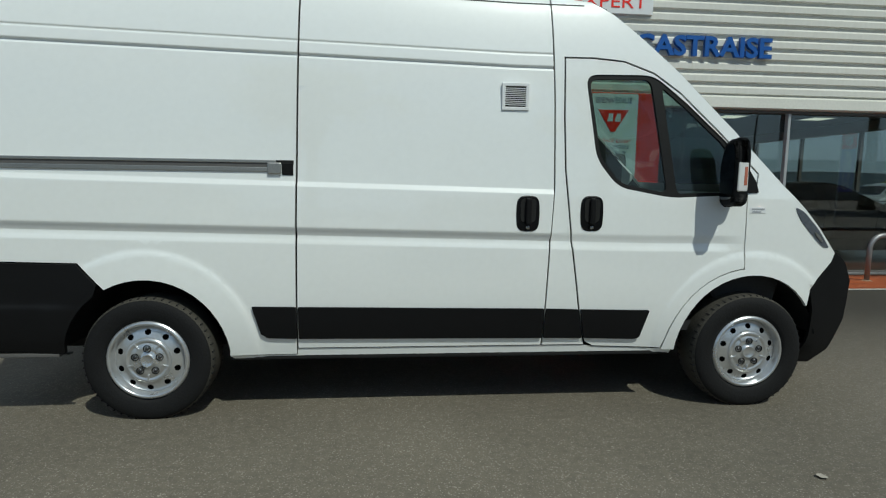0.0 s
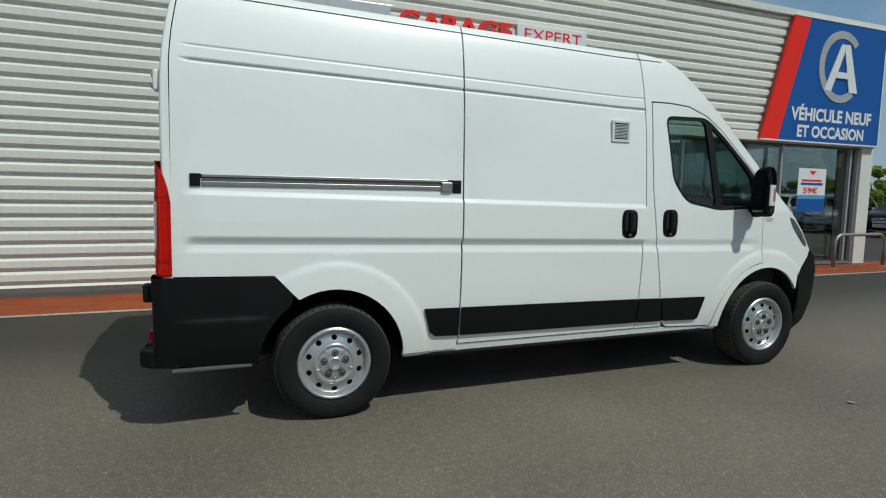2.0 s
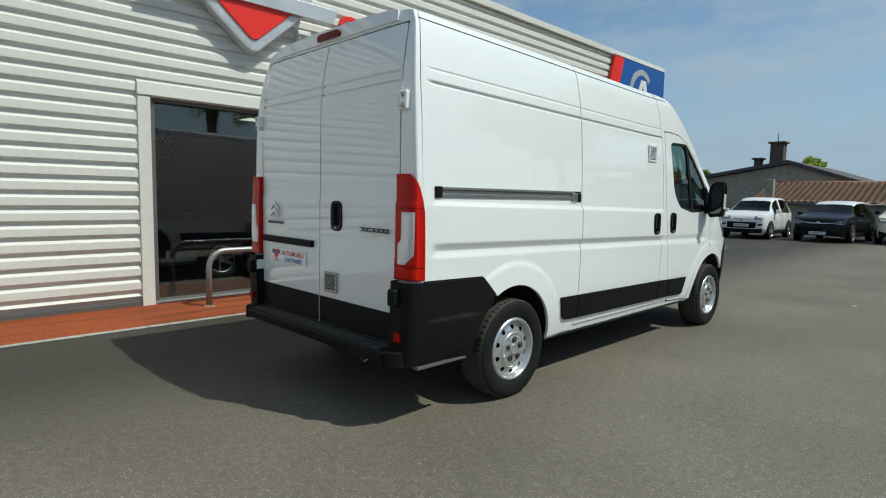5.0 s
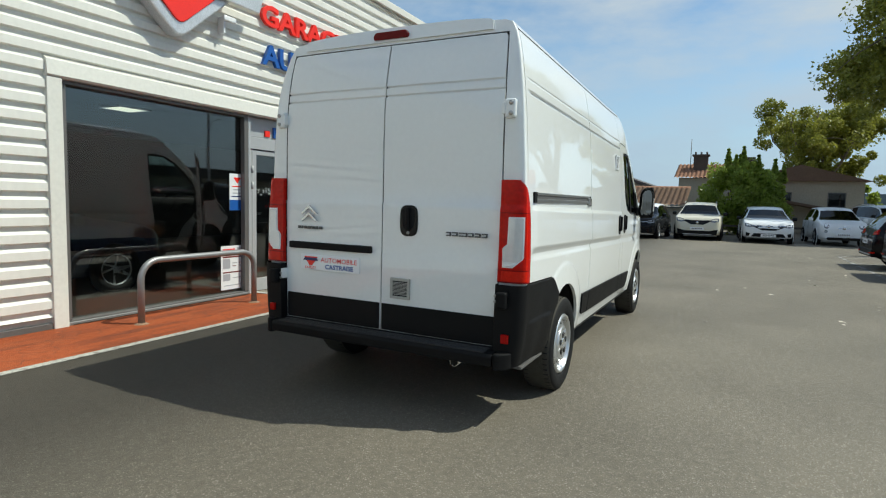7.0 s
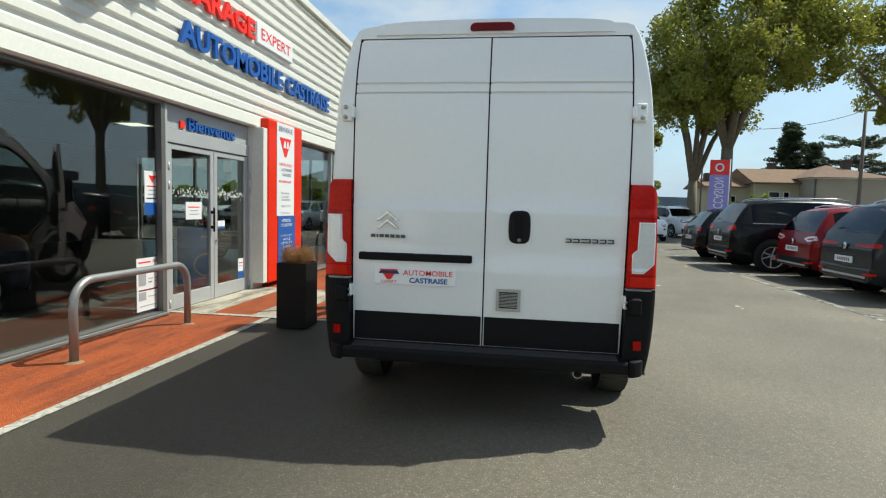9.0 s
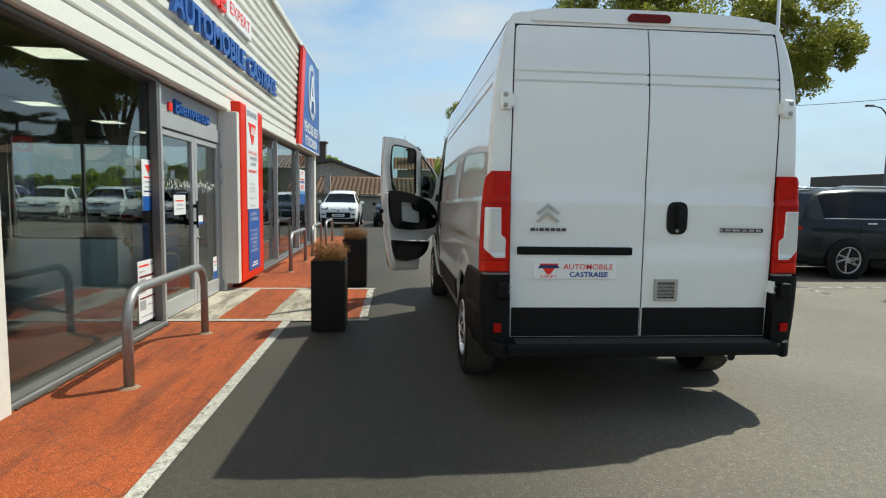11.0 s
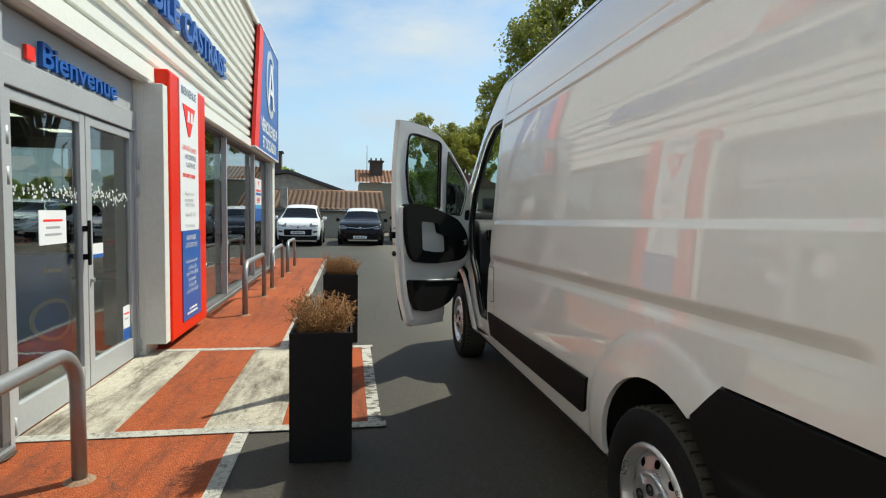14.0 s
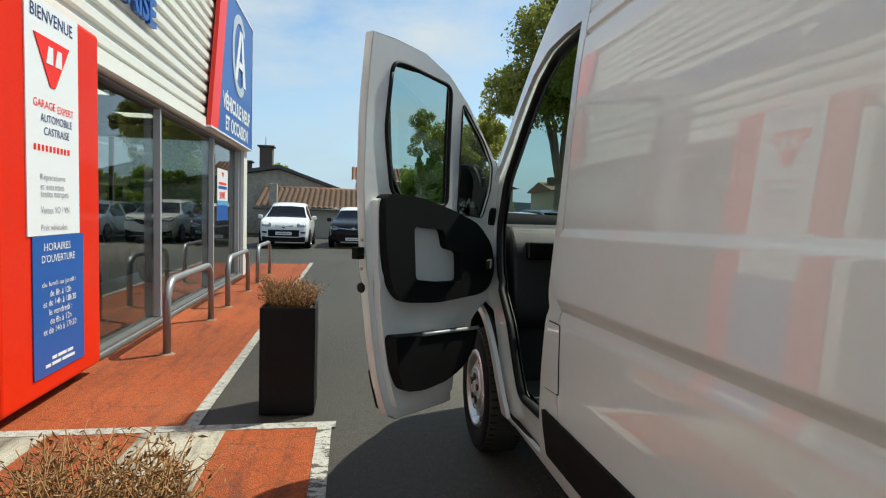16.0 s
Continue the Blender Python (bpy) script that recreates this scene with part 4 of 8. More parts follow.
def planter(x0, y0, w, d, h, seed, stalks):
    t = thing("planter", (x0 + w / 2, y0 + d / 2, 0), "tall square black planter with dried brown stalks on the ground", "planter", "planters by the entrance")
    z0 = 0.012
    wall = 0.02
    pot = box(x0, x0 + w, y0, y0 + d, z0, h)
    top = max(pot.faces, key=lambda f: f.calc_center_median().z)
    bmesh.ops.inset_region(pot, faces=[top], thickness=wall)
    r_ = bmesh.ops.extrude_discrete_faces(pot, faces=[top])
    bmesh.ops.translate(pot, vec=(0, 0, -0.2), verts=r_["faces"][0].verts)
    rims = [e for e in pot.edges if len(e.link_faces) == 2 and e.calc_face_angle(0) > 1 and e.verts[0].co.z > h - 0.25]
    bmesh.ops.bevel(pot, geom=rims, offset=0.004, segments=2, affect="EDGES", profile=0.5)
    part("pot", pot, PLANTER_BLACK, t)
    part("soil", box(x0 + wall, x0 + w - wall, y0 + wall, y0 + d - wall, h - 0.10, h - 0.03), SOIL, t)
    r = random.Random(seed)
    bm = bmesh.new()
    for _ in range(stalks):
        px, py = x0 + r.uniform(0.05, w - 0.05), y0 + r.uniform(0.05, d - 0.05)
        out = Vector((px - x0 - w / 2, py - y0 - d / 2, 0)) * r.uniform(0.1, 0.7)
        # taller on one side of the pot
        L = r.uniform(0.06, 0.16) + 0.11 * r.random() * (0.4 + 0.6 * (py - y0) / d)
        p = Vector((px, py, h - 0.04))
        path = [p, p + Vector((out.x * 0.3 + r.gauss(0, 0.012), out.y * 0.3 + r.gauss(0, 0.012), L * 0.5)), p + Vector((out.x + r.gauss(0, 0.032), out.y + r.gauss(0, 0.032), L))]
        tube(path, [0.0026, 0.0020, 0.0012], 4, bm)
        # side twigs and curled leaves
        for k in range(2):
            a = path[1].lerp(path[2], r.random())
            tube([a, a + Vector((r.gauss(0, 0.028), r.gauss(0, 0.028), r.uniform(0.01, 0.045)))], [0.0014, 0.0008], 3, bm)
        for k in range(16):
            a, d2 = path[0].lerp(path[2], r.uniform(0.3, 1.0)), Vector((r.gauss(0, 1), r.gauss(0, 1), r.uniform(-0.4, 1.2))).normalized()
            a = a + Vector((r.gauss(0, 0.012), r.gauss(0, 0.012), r.gauss(0, 0.006)))
            s = d2.cross(Vector((r.gauss(0, 1), r.gauss(0, 1), r.gauss(0, 1)))).normalized()
            up = s.cross(d2)
            l_, w_ = r.uniform(0.010, 0.028), r.uniform(0.0014, 0.0040)
            q = [bm.verts.new(c) for c in (a, a + d2 * l_ * 0.5 + s * w_ + up * w_, a + d2 * l_, a + d2 * l_ * 0.5 - s * w_ + up * w_)]
            bm.faces.new(q[:3]), bm.faces.new((q[0], q[2], q[3]))
    tagged(part("dry_plant", bm, DRY_GRASS, t, "dry brown stalks and leaves"), kind="stuff")


planter(0.04, 6.035, 0.33, 0.325, 0.70, 1, 230)
planter(2.80, 5.965, 0.33, 0.345, 0.70, 2, 230)


# things in the showroom behind the glass
DRUM_BLUE = material("blue_drum_paint", (0.05, 0.30, 0.92), 0.35, vary=0.12, scale=4)
drum = thing("oil_drum", (2.52, 8.80, 0.03), "blue steel oil drum with a white ring mark indoors", "drum")
part("body", move(lathe([(0, 0.0), (0.27, 0.0), (0.285, 0.012), (0.283, 0.03), (0.280, 0.28), (0.290, 0.295), (0.280, 0.31), (0.280, 0.57), (0.290, 0.585), (0.280, 0.60), (0.283, 0.86), (0.287, 0.88), (0.27, 0.885), (0.265, 0.87), (0, 0.87)], 40), Matrix.Translation((2.52, 8.80, 0.03)) @ pose(0, 0, 0, 90, 0, 0)), DRUM_BLUE, drum)
rg = bmesh.new()
for k in range(28):
    q = []
    for a, r_ in ((k, 0.15), (k + 1, 0.15), (k + 1, 0.185), (k, 0.185)):
        u, v = r_ * math.cos(2 * math.pi * a / 28), r_ * math.sin(2 * math.pi * a / 28)
        th = math.radians(237) + u / 0.288
        q.append(rg.verts.new((2.52 + 0.293 * math.cos(th), 8.80 + 0.293 * math.sin(th), 0.36 + v)))
    rg.faces.new(q)
part("ring_mark", rg, SIGN_WHITE, drum, "white ring mark")
for k in range(5):
    th = math.radians(225 + 6 * k)
    part("mark", move(box(-0.011, 0.011, -0.002, 0.002, 0.77, 0.80), pose(2.52 + 0.292 * math.cos(th), 8.80 + 0.292 * math.sin(th), 0, 0, 0, 225 + 6 * k + 90)), SIGN_WHITE, drum)
# soil blown against the foot of the glazing
DIRT = material("dark_dirt", (0.055, 0.034, 0.022), 0.95, vary=0.5, scale=14, bump=0.6)
rd = random.Random(77)
for a_, b_ in ((-1.95, 0.38), (3.95, 10.6)):
    pts_ = [(a_ + (b_ - a_) * k / 60, 7.822 - 0.010 * abs(math.sin(k * 0.9) + math.sin(k * 0.37 + a_)) - abs(rd.gauss(0, 0.004))) for k in range(61)]
    structure("dirt_strip", prism(pts_ + [(b_, 7.832), (a_, 7.832)], "z", 0.010, 0.0155), DIRT, "dark soil along the foot of the window")


# ---- the van ----
SEAL = material("black_door_seal", (0.010, 0.010, 0.010), 0.6, vary=0.2, spec=0.25)
GREY_SEAM = material("grey_seam_sealer", (0.10, 0.10, 0.10), 0.8, vary=0.1)
CAB_GREY = material("dark_cab_plastic", (0.022, 0.022, 0.024), 0.6, vary=0.2, scale=6, bump=0.05)
YC = 4.03
WHEEL_R, WHEEL_F, HUB_Z = -1.20, 2.25, 0.33
BASE = [(0.20, 0.895), (0.34, 0.948), (0.60, 0.988), (1.00, 0.996), (1.50, 0.976), (1.80, 0.956), (2.00, 0.934), (2.15, 0.909), (2.25, 0.886), (2.31, 0.868), (2.345, 0.850), (2.37, 0.832), (2.40, 0.80)]
TAPER = [(2.2, 1.0), (2.45, 0.99), (2.65, 0.97), (2.85, 0.93), (3.0, 0.88), (3.1, 0.82), (3.2, 0.72)]
Z_LEVELS = [0.36, 0.38, 0.42, 0.46, 0.52, 0.6, 0.68, 0.76, 0.83, 0.90, 1.13, 1.19, 1.23, 1.36, 1.42, 1.5, 1.6, 1.68, 1.74, 1.8, 1.87,
            1.92, 2.1, 2.15, 2.2, 2.25, 2.29, 2.33]
X_LEVELS = [-2.06 + 0.06 * i for i in range(88)]
LOW_FOLDS = (0.958, 0.965, 0.969, 0.986, 1.010, 1.014, 1.040, 1.055, 1.060, 1.067, 1.270, 1.276, 1.280, 1.301, 1.305, 1.311)
TOP_FOLDS = (1.941, 1.946, 1.950, 1.959, 1.968, 1.972, 1.977, 2.021, 2.026, 2.030, 2.036, 2.041, 2.045, 2.050)


def fold_height(x, z):
    """Height along the pressed lines, the lower of which fall a little towards the cab."""
    return z + 0.018 * (min(x, 1.6) - 0.135) if z < 1.6 else z


FOLDS = (LOW_FOLDS + TOP_FOLDS, fold_height)
FOLD_POINTS = [(x, c - (0.018 * (min(x, 1.6) - 0.135) if c < 1.6 else 0)) for x in X_LEVELS for c in LOW_FOLDS + TOP_FOLDS]


SEAM = [(0.38, 0.991), (0.955, 1.0113), (1.30, 1.0303), (1.8, 1.0233), (2.30, 1.0073)]


def ramp(a, b, x):
    return max(0.0, min(1.0, (x - a) / (b - a)))


def curve(x, table):
    """A smooth line through the pairs of a table."""
    k = 0
    while k < len(table) - 2 and x > table[k + 1][0]:
        k += 1
    (x1, y1), (x2, y2) = table[k], table[k + 1]
    x0, y0 = table[k - 1] if k else (2 * x1 - x2, 2 * y1 - y2)
    x3, y3 = table[k + 2] if k + 2 < len(table) else (2 * x2 - x1, 2 * y2 - y1)
    m1, m2 = (y2 - y0) / (x2 - x0), (y3 - y1) / (x3 - x1)
    h = x2 - x1
    t = (x - x1) / h
    return (2 * t ** 3 - 3 * t ** 2 + 1) * y1 + (t ** 3 - 2 * t ** 2 + t) * h * m1 + (3 * t ** 2 - 2 * t ** 3) * y2 + (t ** 3 - t ** 2) * h * m2


def half_width(x, z):
    w = curve(max(0.2, min(2.4, z)), BASE)
    # pressed lines end short of the rear corner and of the cab
    a = smooth_step(-1.99, -1.93, x)
    cargo = a if x < interp(z, SEAM) else 0.0
    low = a * (1 - smooth_step(2.0, 2.2, x))
    zf = z + 0.018 * (min(x, 1.6) - 0.135)
    w += 0.013 * (1 - ramp(1.278, 1.303, zf)) * ramp(1.012, 1.057, zf) * cargo
    w -= 0.012 * low * ramp(0.967, 1.012, zf) * (1 - ramp(1.012, 1.057, zf))
    w -= 0.017 * cargo * ramp(1.948, 1.960, z) * (1 - ramp(1.960, 1.970, z))
    w -= 0.006 * cargo * ramp(2.028, 2.036, z) * (1 - ramp(2.036, 2.043, z))
    for wx, r0 in ((WHEEL_R, 0.60), (WHEEL_F, 0.60)):
        r = math.hypot(x - wx, (z - HUB_Z) * 0.97)
        if z > 0.33 and r < r0:
            w += 0.009 * (1 - smooth_step(0.560, r0, r)) + 0.008 * (1 - smooth_step(0.44, 0.56, r))
    cab = smooth_step(1.3, 2.6, x) * max(0.0, z - 1.25) * 0.10
    return (w - cab) * interp(x, TAPER)


def rake(x, z):
    """The unladen van stands higher at the rear."""
    return z - 0.022 * (min(x, 0.8) - 0.8) * smooth_step(1.45, 2.0, z)


def right(off=0.0):
    return lambda x, z: (x, YC - half_width(x, z) - off, rake(x, z))


def left(off=0.0):
    return lambda x, z: (x, YC + half_width(x, z) + off, rake(x, z))


def arch(wx, r, z0, a0=-5, a1=185, squash=1.0):
    return [(wx + r * math.cos(math.radians(a)), HUB_Z + squash * r * math.sin(math.radians(a))) for a in range(int(a1), int(a0) - 1, -8)]


van = thing("panel_van", (0.5, YC, 0), "white high-roof panel van on asphalt with its cab door open", "van")
IN_R, IN_L = (0, 0.022, 0), (0, -0.022, 0)

ARCH_R = [(-1.60, 0.38)] + arch(WHEEL_R, 0.432, 0, 6, 174, 1.04) + [(-0.775, 0.345)]
ARCH_F = [(1.800, 0.345)] + arch(WHEEL_F, 0.452, 0, 8, 172, 1.04) + [(2.70, 0.36)]
PILLAR = [(1.05, 2.37), (1.25, 2.345), (1.37, 2.275), (1.50, 2.175), (1.76, 1.96), (2.10, 1.64), (2.42, 1.32), (2.56, 1.195), (2.68, 1.07), (2.80, 0.93), (2.83, 0.87)]

QUARTER = [(-2.055, 0.88), (-1.535, 0.868), (-1.43, 0.755)] + [p for p in ARCH_R if p[0] > -1.45] + [(-0.412, 0.345), (-0.406, 0.95), (-0.380, 2.37), (-1.978, 2.37), (-2.004, 2.25), (-2.028, 2.10), (-2.042, 1.95)]
SLIDING = [(-0.402, 0.383), (0.987, 0.383), (1.007, 0.955), (1.026, 1.30), (1.019, 1.8), (1.003, 2.30), (1.003, 2.37), (-0.370, 2.37), (-0.395, 0.95)]
DOOR_TOP = [(1.086, 2.016), (1.24, 2.018), (1.42, 2.005), (1.60, 1.945), (1.76, 1.84), (1.98, 1.645), (2.17, 1.465), (2.245, 1.39), (2.235, 1.33)]
RING_IN = [(WHEEL_F + r * math.cos(math.radians(a)), HUB_Z + 1.04 * r * math.sin(math.radians(a))) for a, r in ((100, 0.497), (108, 0.498), (116, 0.500), (124, 0.502), (132, 0.504), (140, 0.507), (148, 0.510), (156, 0.514), (164, 0.519), (172, 0.525))]
DOOR = DOOR_TOP + [(2.178, 1.27), (2.176, 0.98), (2.178, 0.842)] + RING_IN + [(1.715, 0.357), (1.30, 0.374), (1.255, 0.40), (1.238, 0.44), (1.205, 0.60), (1.145, 0.99), (1.098, 1.40), (1.086, 1.7)]
POST = [(0.996, 0.383), (1.016, 0.955), (1.035, 1.30), (1.028, 1.8), (1.012, 2.30), (1.012, 2.37)] + PILLAR + [(2.78, 0.87), (2.69, 0.775), (2.635, 0.712)] + \
       [p for p in reversed(ARCH_F) if p[0] < 2.64] + [(1.722, 0.345)] + [(WHEEL_F + (p[0] - WHEEL_F) * 0.986, HUB_Z + (p[1] - HUB_Z) * 0.986) for p in reversed(RING_IN)] + [(2.184, 0.834), (2.184, 1.27), (2.243, 1.325), (2.255, 1.395)] + [(p[0] + (0.006 if k_ else -0.010), p[1] + 0.010) for k_, p in reversed(list(enumerate(DOOR_TOP[:7])))] + \
       [(1.075, 1.7), (1.087, 1.40), (1.134, 0.99), (1.194, 0.60), (1.227, 0.44), (1.245, 0.383)]
SILL_STRIP = [(-0.775, 0.340), (-0.408, 0.340), (-0.406, 0.376), (1.25, 0.376), (1.30, 0.366), (1.785, 0.345), (1.785, 0.316), (-0.75, 0.316)]
WIN = rounded([(1.198, 1.93), (1.60, 1.94), (1.79, 1.80), (2.04, 1.585), (2.12, 1.50), (2.13, 1.27), (1.72, 1.248), (1.40, 1.305), (1.27, 1.46)], 0.07, 5)
WIN_A = rounded([(1.222, 1.905), (1.585, 1.915), (1.695, 1.275), (1.42, 1.325), (1.295, 1.47)], 0.05, 5)
WIN_B = rounded([(1.65, 1.875), (1.80, 1.760), (2.03, 1.560), (2.085, 1.49), (2.09, 1.285), (1.755, 1.272)], 0.03, 4)

RINGS = [(wx + r * math.cos(math.radians(a)), HUB_Z + r * math.sin(math.radians(a)) / 0.97) for wx in (WHEEL_R, WHEEL_F) for r in (0.50, 0.545, 0.572, 0.582, 0.592, 0.602, 0.615) for a in range(4, 180, 4)]
panel_quarter = part("quarter_panel", panel(QUARTER, right(), IN_R, us=X_LEVELS, vs=Z_LEVELS, extra=RINGS + FOLD_POINTS, creases=FOLDS), VAN_WHITE, van)
sliding = part("sliding_door", panel(SLIDING, right(), IN_R, us=X_LEVELS, vs=Z_LEVELS, extra=FOLD_POINTS, creases=FOLDS), VAN_WHITE, van)
cab_door = part("cab_door", panel(DOOR, right(), IN_R, [WIN], us=X_LEVELS, vs=Z_LEVELS, extra=RINGS + FOLD_POINTS, creases=FOLDS), VAN_WHITE, van)
part("cab_side", panel(POST, right(), IN_R, us=X_LEVELS, vs=Z_LEVELS, step=0.035, extra=RINGS + FOLD_POINTS, creases=FOLDS), VAN_WHITE, van)
SIDE_L = [(-2.055, 0.88), (-1.535, 0.868), (-1.43, 0.755)] + [p for p in ARCH_R if p[0] > -1.45] + [(0.987, 0.383), (1.007, 0.955), (1.026, 1.30), (1.019, 1.8), (1.003, 2.30), (1.003, 2.37), (-1.978, 2.37), (-2.004, 2.25), (-2.028, 2.10), (-2.042, 1.95)]
part("side_panel", panel(SIDE_L, left(), IN_L, us=X_LEVELS, vs=Z_LEVELS, extra=RINGS + FOLD_POINTS, creases=FOLDS), VAN_WHITE, van)
part("cab_side", panel(POST, left(), IN_L, us=X_LEVELS, vs=Z_LEVELS, step=0.035), VAN_WHITE, van)
for s, ins in ((right(-0.006), IN_R), (left(-0.006), IN_L)):
    part("sill", panel(SILL_STRIP, s, ins), VAN_WHITE, van)
flap_pts = [left(0.001)(*q) for q in refine(rounded([(0.986, 0.702), (1.126, 0.690), (1.100, 0.948), (0.990, 0.950)], 0.012), 0.04)]
part("flap_gap", tube(flap_pts + [flap_pts[0]], 0.0022, 5), DARK, van)
part("fuel_flap", panel(rounded([(0.988, 0.704), (1.124, 0.692), (1.098, 0.946), (0.992, 0.948)], 0.012), left(0.004), (0, -0.004, 0)), VAN_WHITE, van)


def window_set(parent, side, ins, sgn):
    part("window_frame", panel(WIN, side(-0.006), ins, [WIN_A, WIN_B]), SEAL, parent, "black window surround")
    for o in (WIN_A, WIN_B):
        g = part("pane", panel(o, side(-0.012), (0, sgn * 0.004, 0)), GLASS_VAN, parent)
        g.visible_shadow = False


window_set(cab_door, right, IN_R, 1)
# inner shell behind panel gaps, painted near-black for their shade; cargo space closed off
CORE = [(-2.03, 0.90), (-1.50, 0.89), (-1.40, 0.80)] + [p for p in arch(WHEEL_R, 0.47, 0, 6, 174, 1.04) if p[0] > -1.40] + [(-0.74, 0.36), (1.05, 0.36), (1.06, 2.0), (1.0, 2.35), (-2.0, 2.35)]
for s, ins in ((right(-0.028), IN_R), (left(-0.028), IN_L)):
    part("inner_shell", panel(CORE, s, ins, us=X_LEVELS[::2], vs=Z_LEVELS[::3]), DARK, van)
FR = rounded([(1.06, 0.36), (1.78, 0.36), (1.82, 0.5), (1.90, 0.70), (2.0, 0.83), (2.30, 0.86), (2.5, 0.84), (2.60, 0.78), (2.75, 0.88), (2.40, 1.28), (2.08, 1.62), (1.74, 1.93), (1.42, 2.20), (1.10, 2.33)], 0.03)
FR_HOLE = rounded([(1.13, 0.52), (1.68, 0.50), (1.82, 0.78), (2.08, 0.95), (2.14, 1.30), (2.13, 1.50), (1.80, 1.83), (1.62, 1.95), (1.42, 2.01), (1.12, 2.02)], 0.05)
FR_HOLE_L = rounded([(1.12, 0.52), (1.58, 0.50), (1.66, 0.66), (1.74, 0.80), (1.95, 0.97), (2.03, 1.28), (2.02, 1.50), (1.75, 1.80), (1.60, 1.92), (1.42, 2.00), (1.11, 2.02)], 0.05)
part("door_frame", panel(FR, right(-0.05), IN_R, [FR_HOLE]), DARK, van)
part("door_frame", panel(FR, left(-0.035), IN_L, [FR_HOLE_L], us=X_LEVELS[::2], vs=Z_LEVELS[::3]), VAN_WHITE, van, "white door aperture")
for s_, dep_ in ((right, (0, -0.004, 0)), (left, (0, 0.004, 0))):
    part("pillar_trim", panel(FR, s_(-0.075), dep_, [FR_HOLE if s_ is right else FR_HOLE_L]), CAB_GREY, van, "dark pillar trim")
part("inner_card", panel(DOOR, right(-0.045), (0, -0.004, 0), [WIN]), CAB_GREY, cab_door)
seal_pts = [left(-0.03)(*p) for p in refine(FR_HOLE_L, 0.05)]
part("door_seal", tube([(p[0], p[1] - 0.012, p[2]) for p in seal_pts] + [(seal_pts[0][0], seal_pts[0][1] - 0.012, seal_pts[0][2])], 0.018, 8), SEAL, van, "black rubber door seal")


for s_ in (right, left):
    part("roof_gutter", tube([s_(0.0)(-2.0 + 0.1 * k, 2.322) for k in range(33)], 0.0035, 5), GREY_SEAM, van)
# roof, windscreen, bonnet: crowned sheets between the two sides
def crown(stations, p=3.0, cols=22):
    """stations: (x, z) at the side edge and (x, z) on the middle line."""
    bm = bmesh.new()
    rows = []
    for xe, ze, xm, zm in stations:
        hw = half_width(xe, min(ze, 2.37)) + 0.001
        row = []
        for k in range(cols + 1):
            v = -1 + 2 * k / cols
            v = math.copysign(1 - (1 - abs(v)) ** 1.4, v)
            row.append(bm.verts.new((xe + (xm - xe) * (1 - abs(v) ** 2.2), YC + v * hw, ze + (zm - ze) * (1 - abs(v) ** p))))
        rows.append(row)
    for a, b in zip(rows, rows[1:]):
        for k in range(cols):
            f = bm.faces.new((a[k], a[k + 1], b[k + 1], b[k]))
            f.smooth = True
    bmesh.ops.recalc_face_normals(bm, faces=bm.faces)
    if sum(f.normal.z for f in bm.faces) < 0:
        for f in bm.faces:
            f.normal_flip()
    return bm


roof = part("roof", crown([(-2.0, 2.40, -1.985, 2.42), (-1.98, 2.42, -1.96, 2.46), (-1.9, 2.421, -1.9, 2.473), (-1.0, 2.404, -1.0, 2.475), (0.0, 2.385, 0.0, 2.475), (0.8, 2.37, 0.85, 2.465), (1.05, 2.37, 1.18, 2.45), (1.25, 2.345, 1.42, 2.405), (1.33, 2.305, 1.52, 2.355)], 3.4), VAN_WHITE, van)
ws = part("windscreen", crown([(1.335, 2.30, 1.525, 2.35), (1.50, 2.175, 1.70, 2.22), (1.76, 1.96, 1.96, 1.985), (2.10, 1.64, 2.27, 1.64), (2.37, 1.365, 2.53, 1.34)], 2.4), GLASS_VAN, van, "raked windscreen")
ws.visible_shadow = False
part("bonnet", crown([(2.38, 1.355, 2.54, 1.335), (2.42, 1.32, 2.58, 1.30), (2.56, 1.195, 2.73, 1.18), (2.68, 1.07, 2.86, 1.05), (2.80, 0.93, 2.97, 0.93)], 2.6), VAN_WHITE, van)
part("front_bumper", crown([(2.805, 0.925, 2.975, 0.925), (2.90, 0.86, 3.05, 0.86), (2.955, 0.75, 3.13, 0.76), (2.94, 0.48, 3.12, 0.48), (2.86, 0.30, 3.05, 0.28), (2.75, 0.22, 2.9, 0.22), (2.65, 0.23, 2.7, 0.23)], 4), BLACK_PLASTIC, van, "black front bumper")
NOSE = [(2.630, 0.705), (2.69, 0.772), (2.78, 0.868), (2.805, 0.925), (2.86, 0.895), (2.90, 0.86), (2.957, 0.75), (2.945, 0.50), (2.865, 0.31), (2.75, 0.225), (2.63, 0.24), (2.665, 0.42), (2.66, 0.58)]
for s, ins in ((right(0.004), IN_R), (left(0.004), IN_L)):
    part("bumper_corner", panel(NOSE, s, ins), BLACK_PLASTIC, van, "black bumper corner")
    lamp = part("headlamp", panel(rounded([(2.49, 1.205), (2.555, 1.175), (2.665, 1.065), (2.755, 0.955), (2.70, 0.965), (2.60, 1.055), (2.53, 1.13)], 0.025), s, ins), LAMP_SMOKE, van, "smoked headlamp")
    part("lens", panel(rounded([(2.63, 1.06), (2.665, 1.035), (2.70, 0.995), (2.685, 0.995), (2.645, 1.03)], 0.012), (right if s(0, 1)[1] < YC else left)(0.008), ins), STEEL, lamp)

# rear: two doors, corner posts, lamps, bumper
REAR_X = [(0.3, -2.100), (1.75, -2.104), (1.95, -2.098), (2.10, -2.084), (2.25, -2.058), (2.36, -2.032), (2.40, -2.024), (2.48, -2.010)]


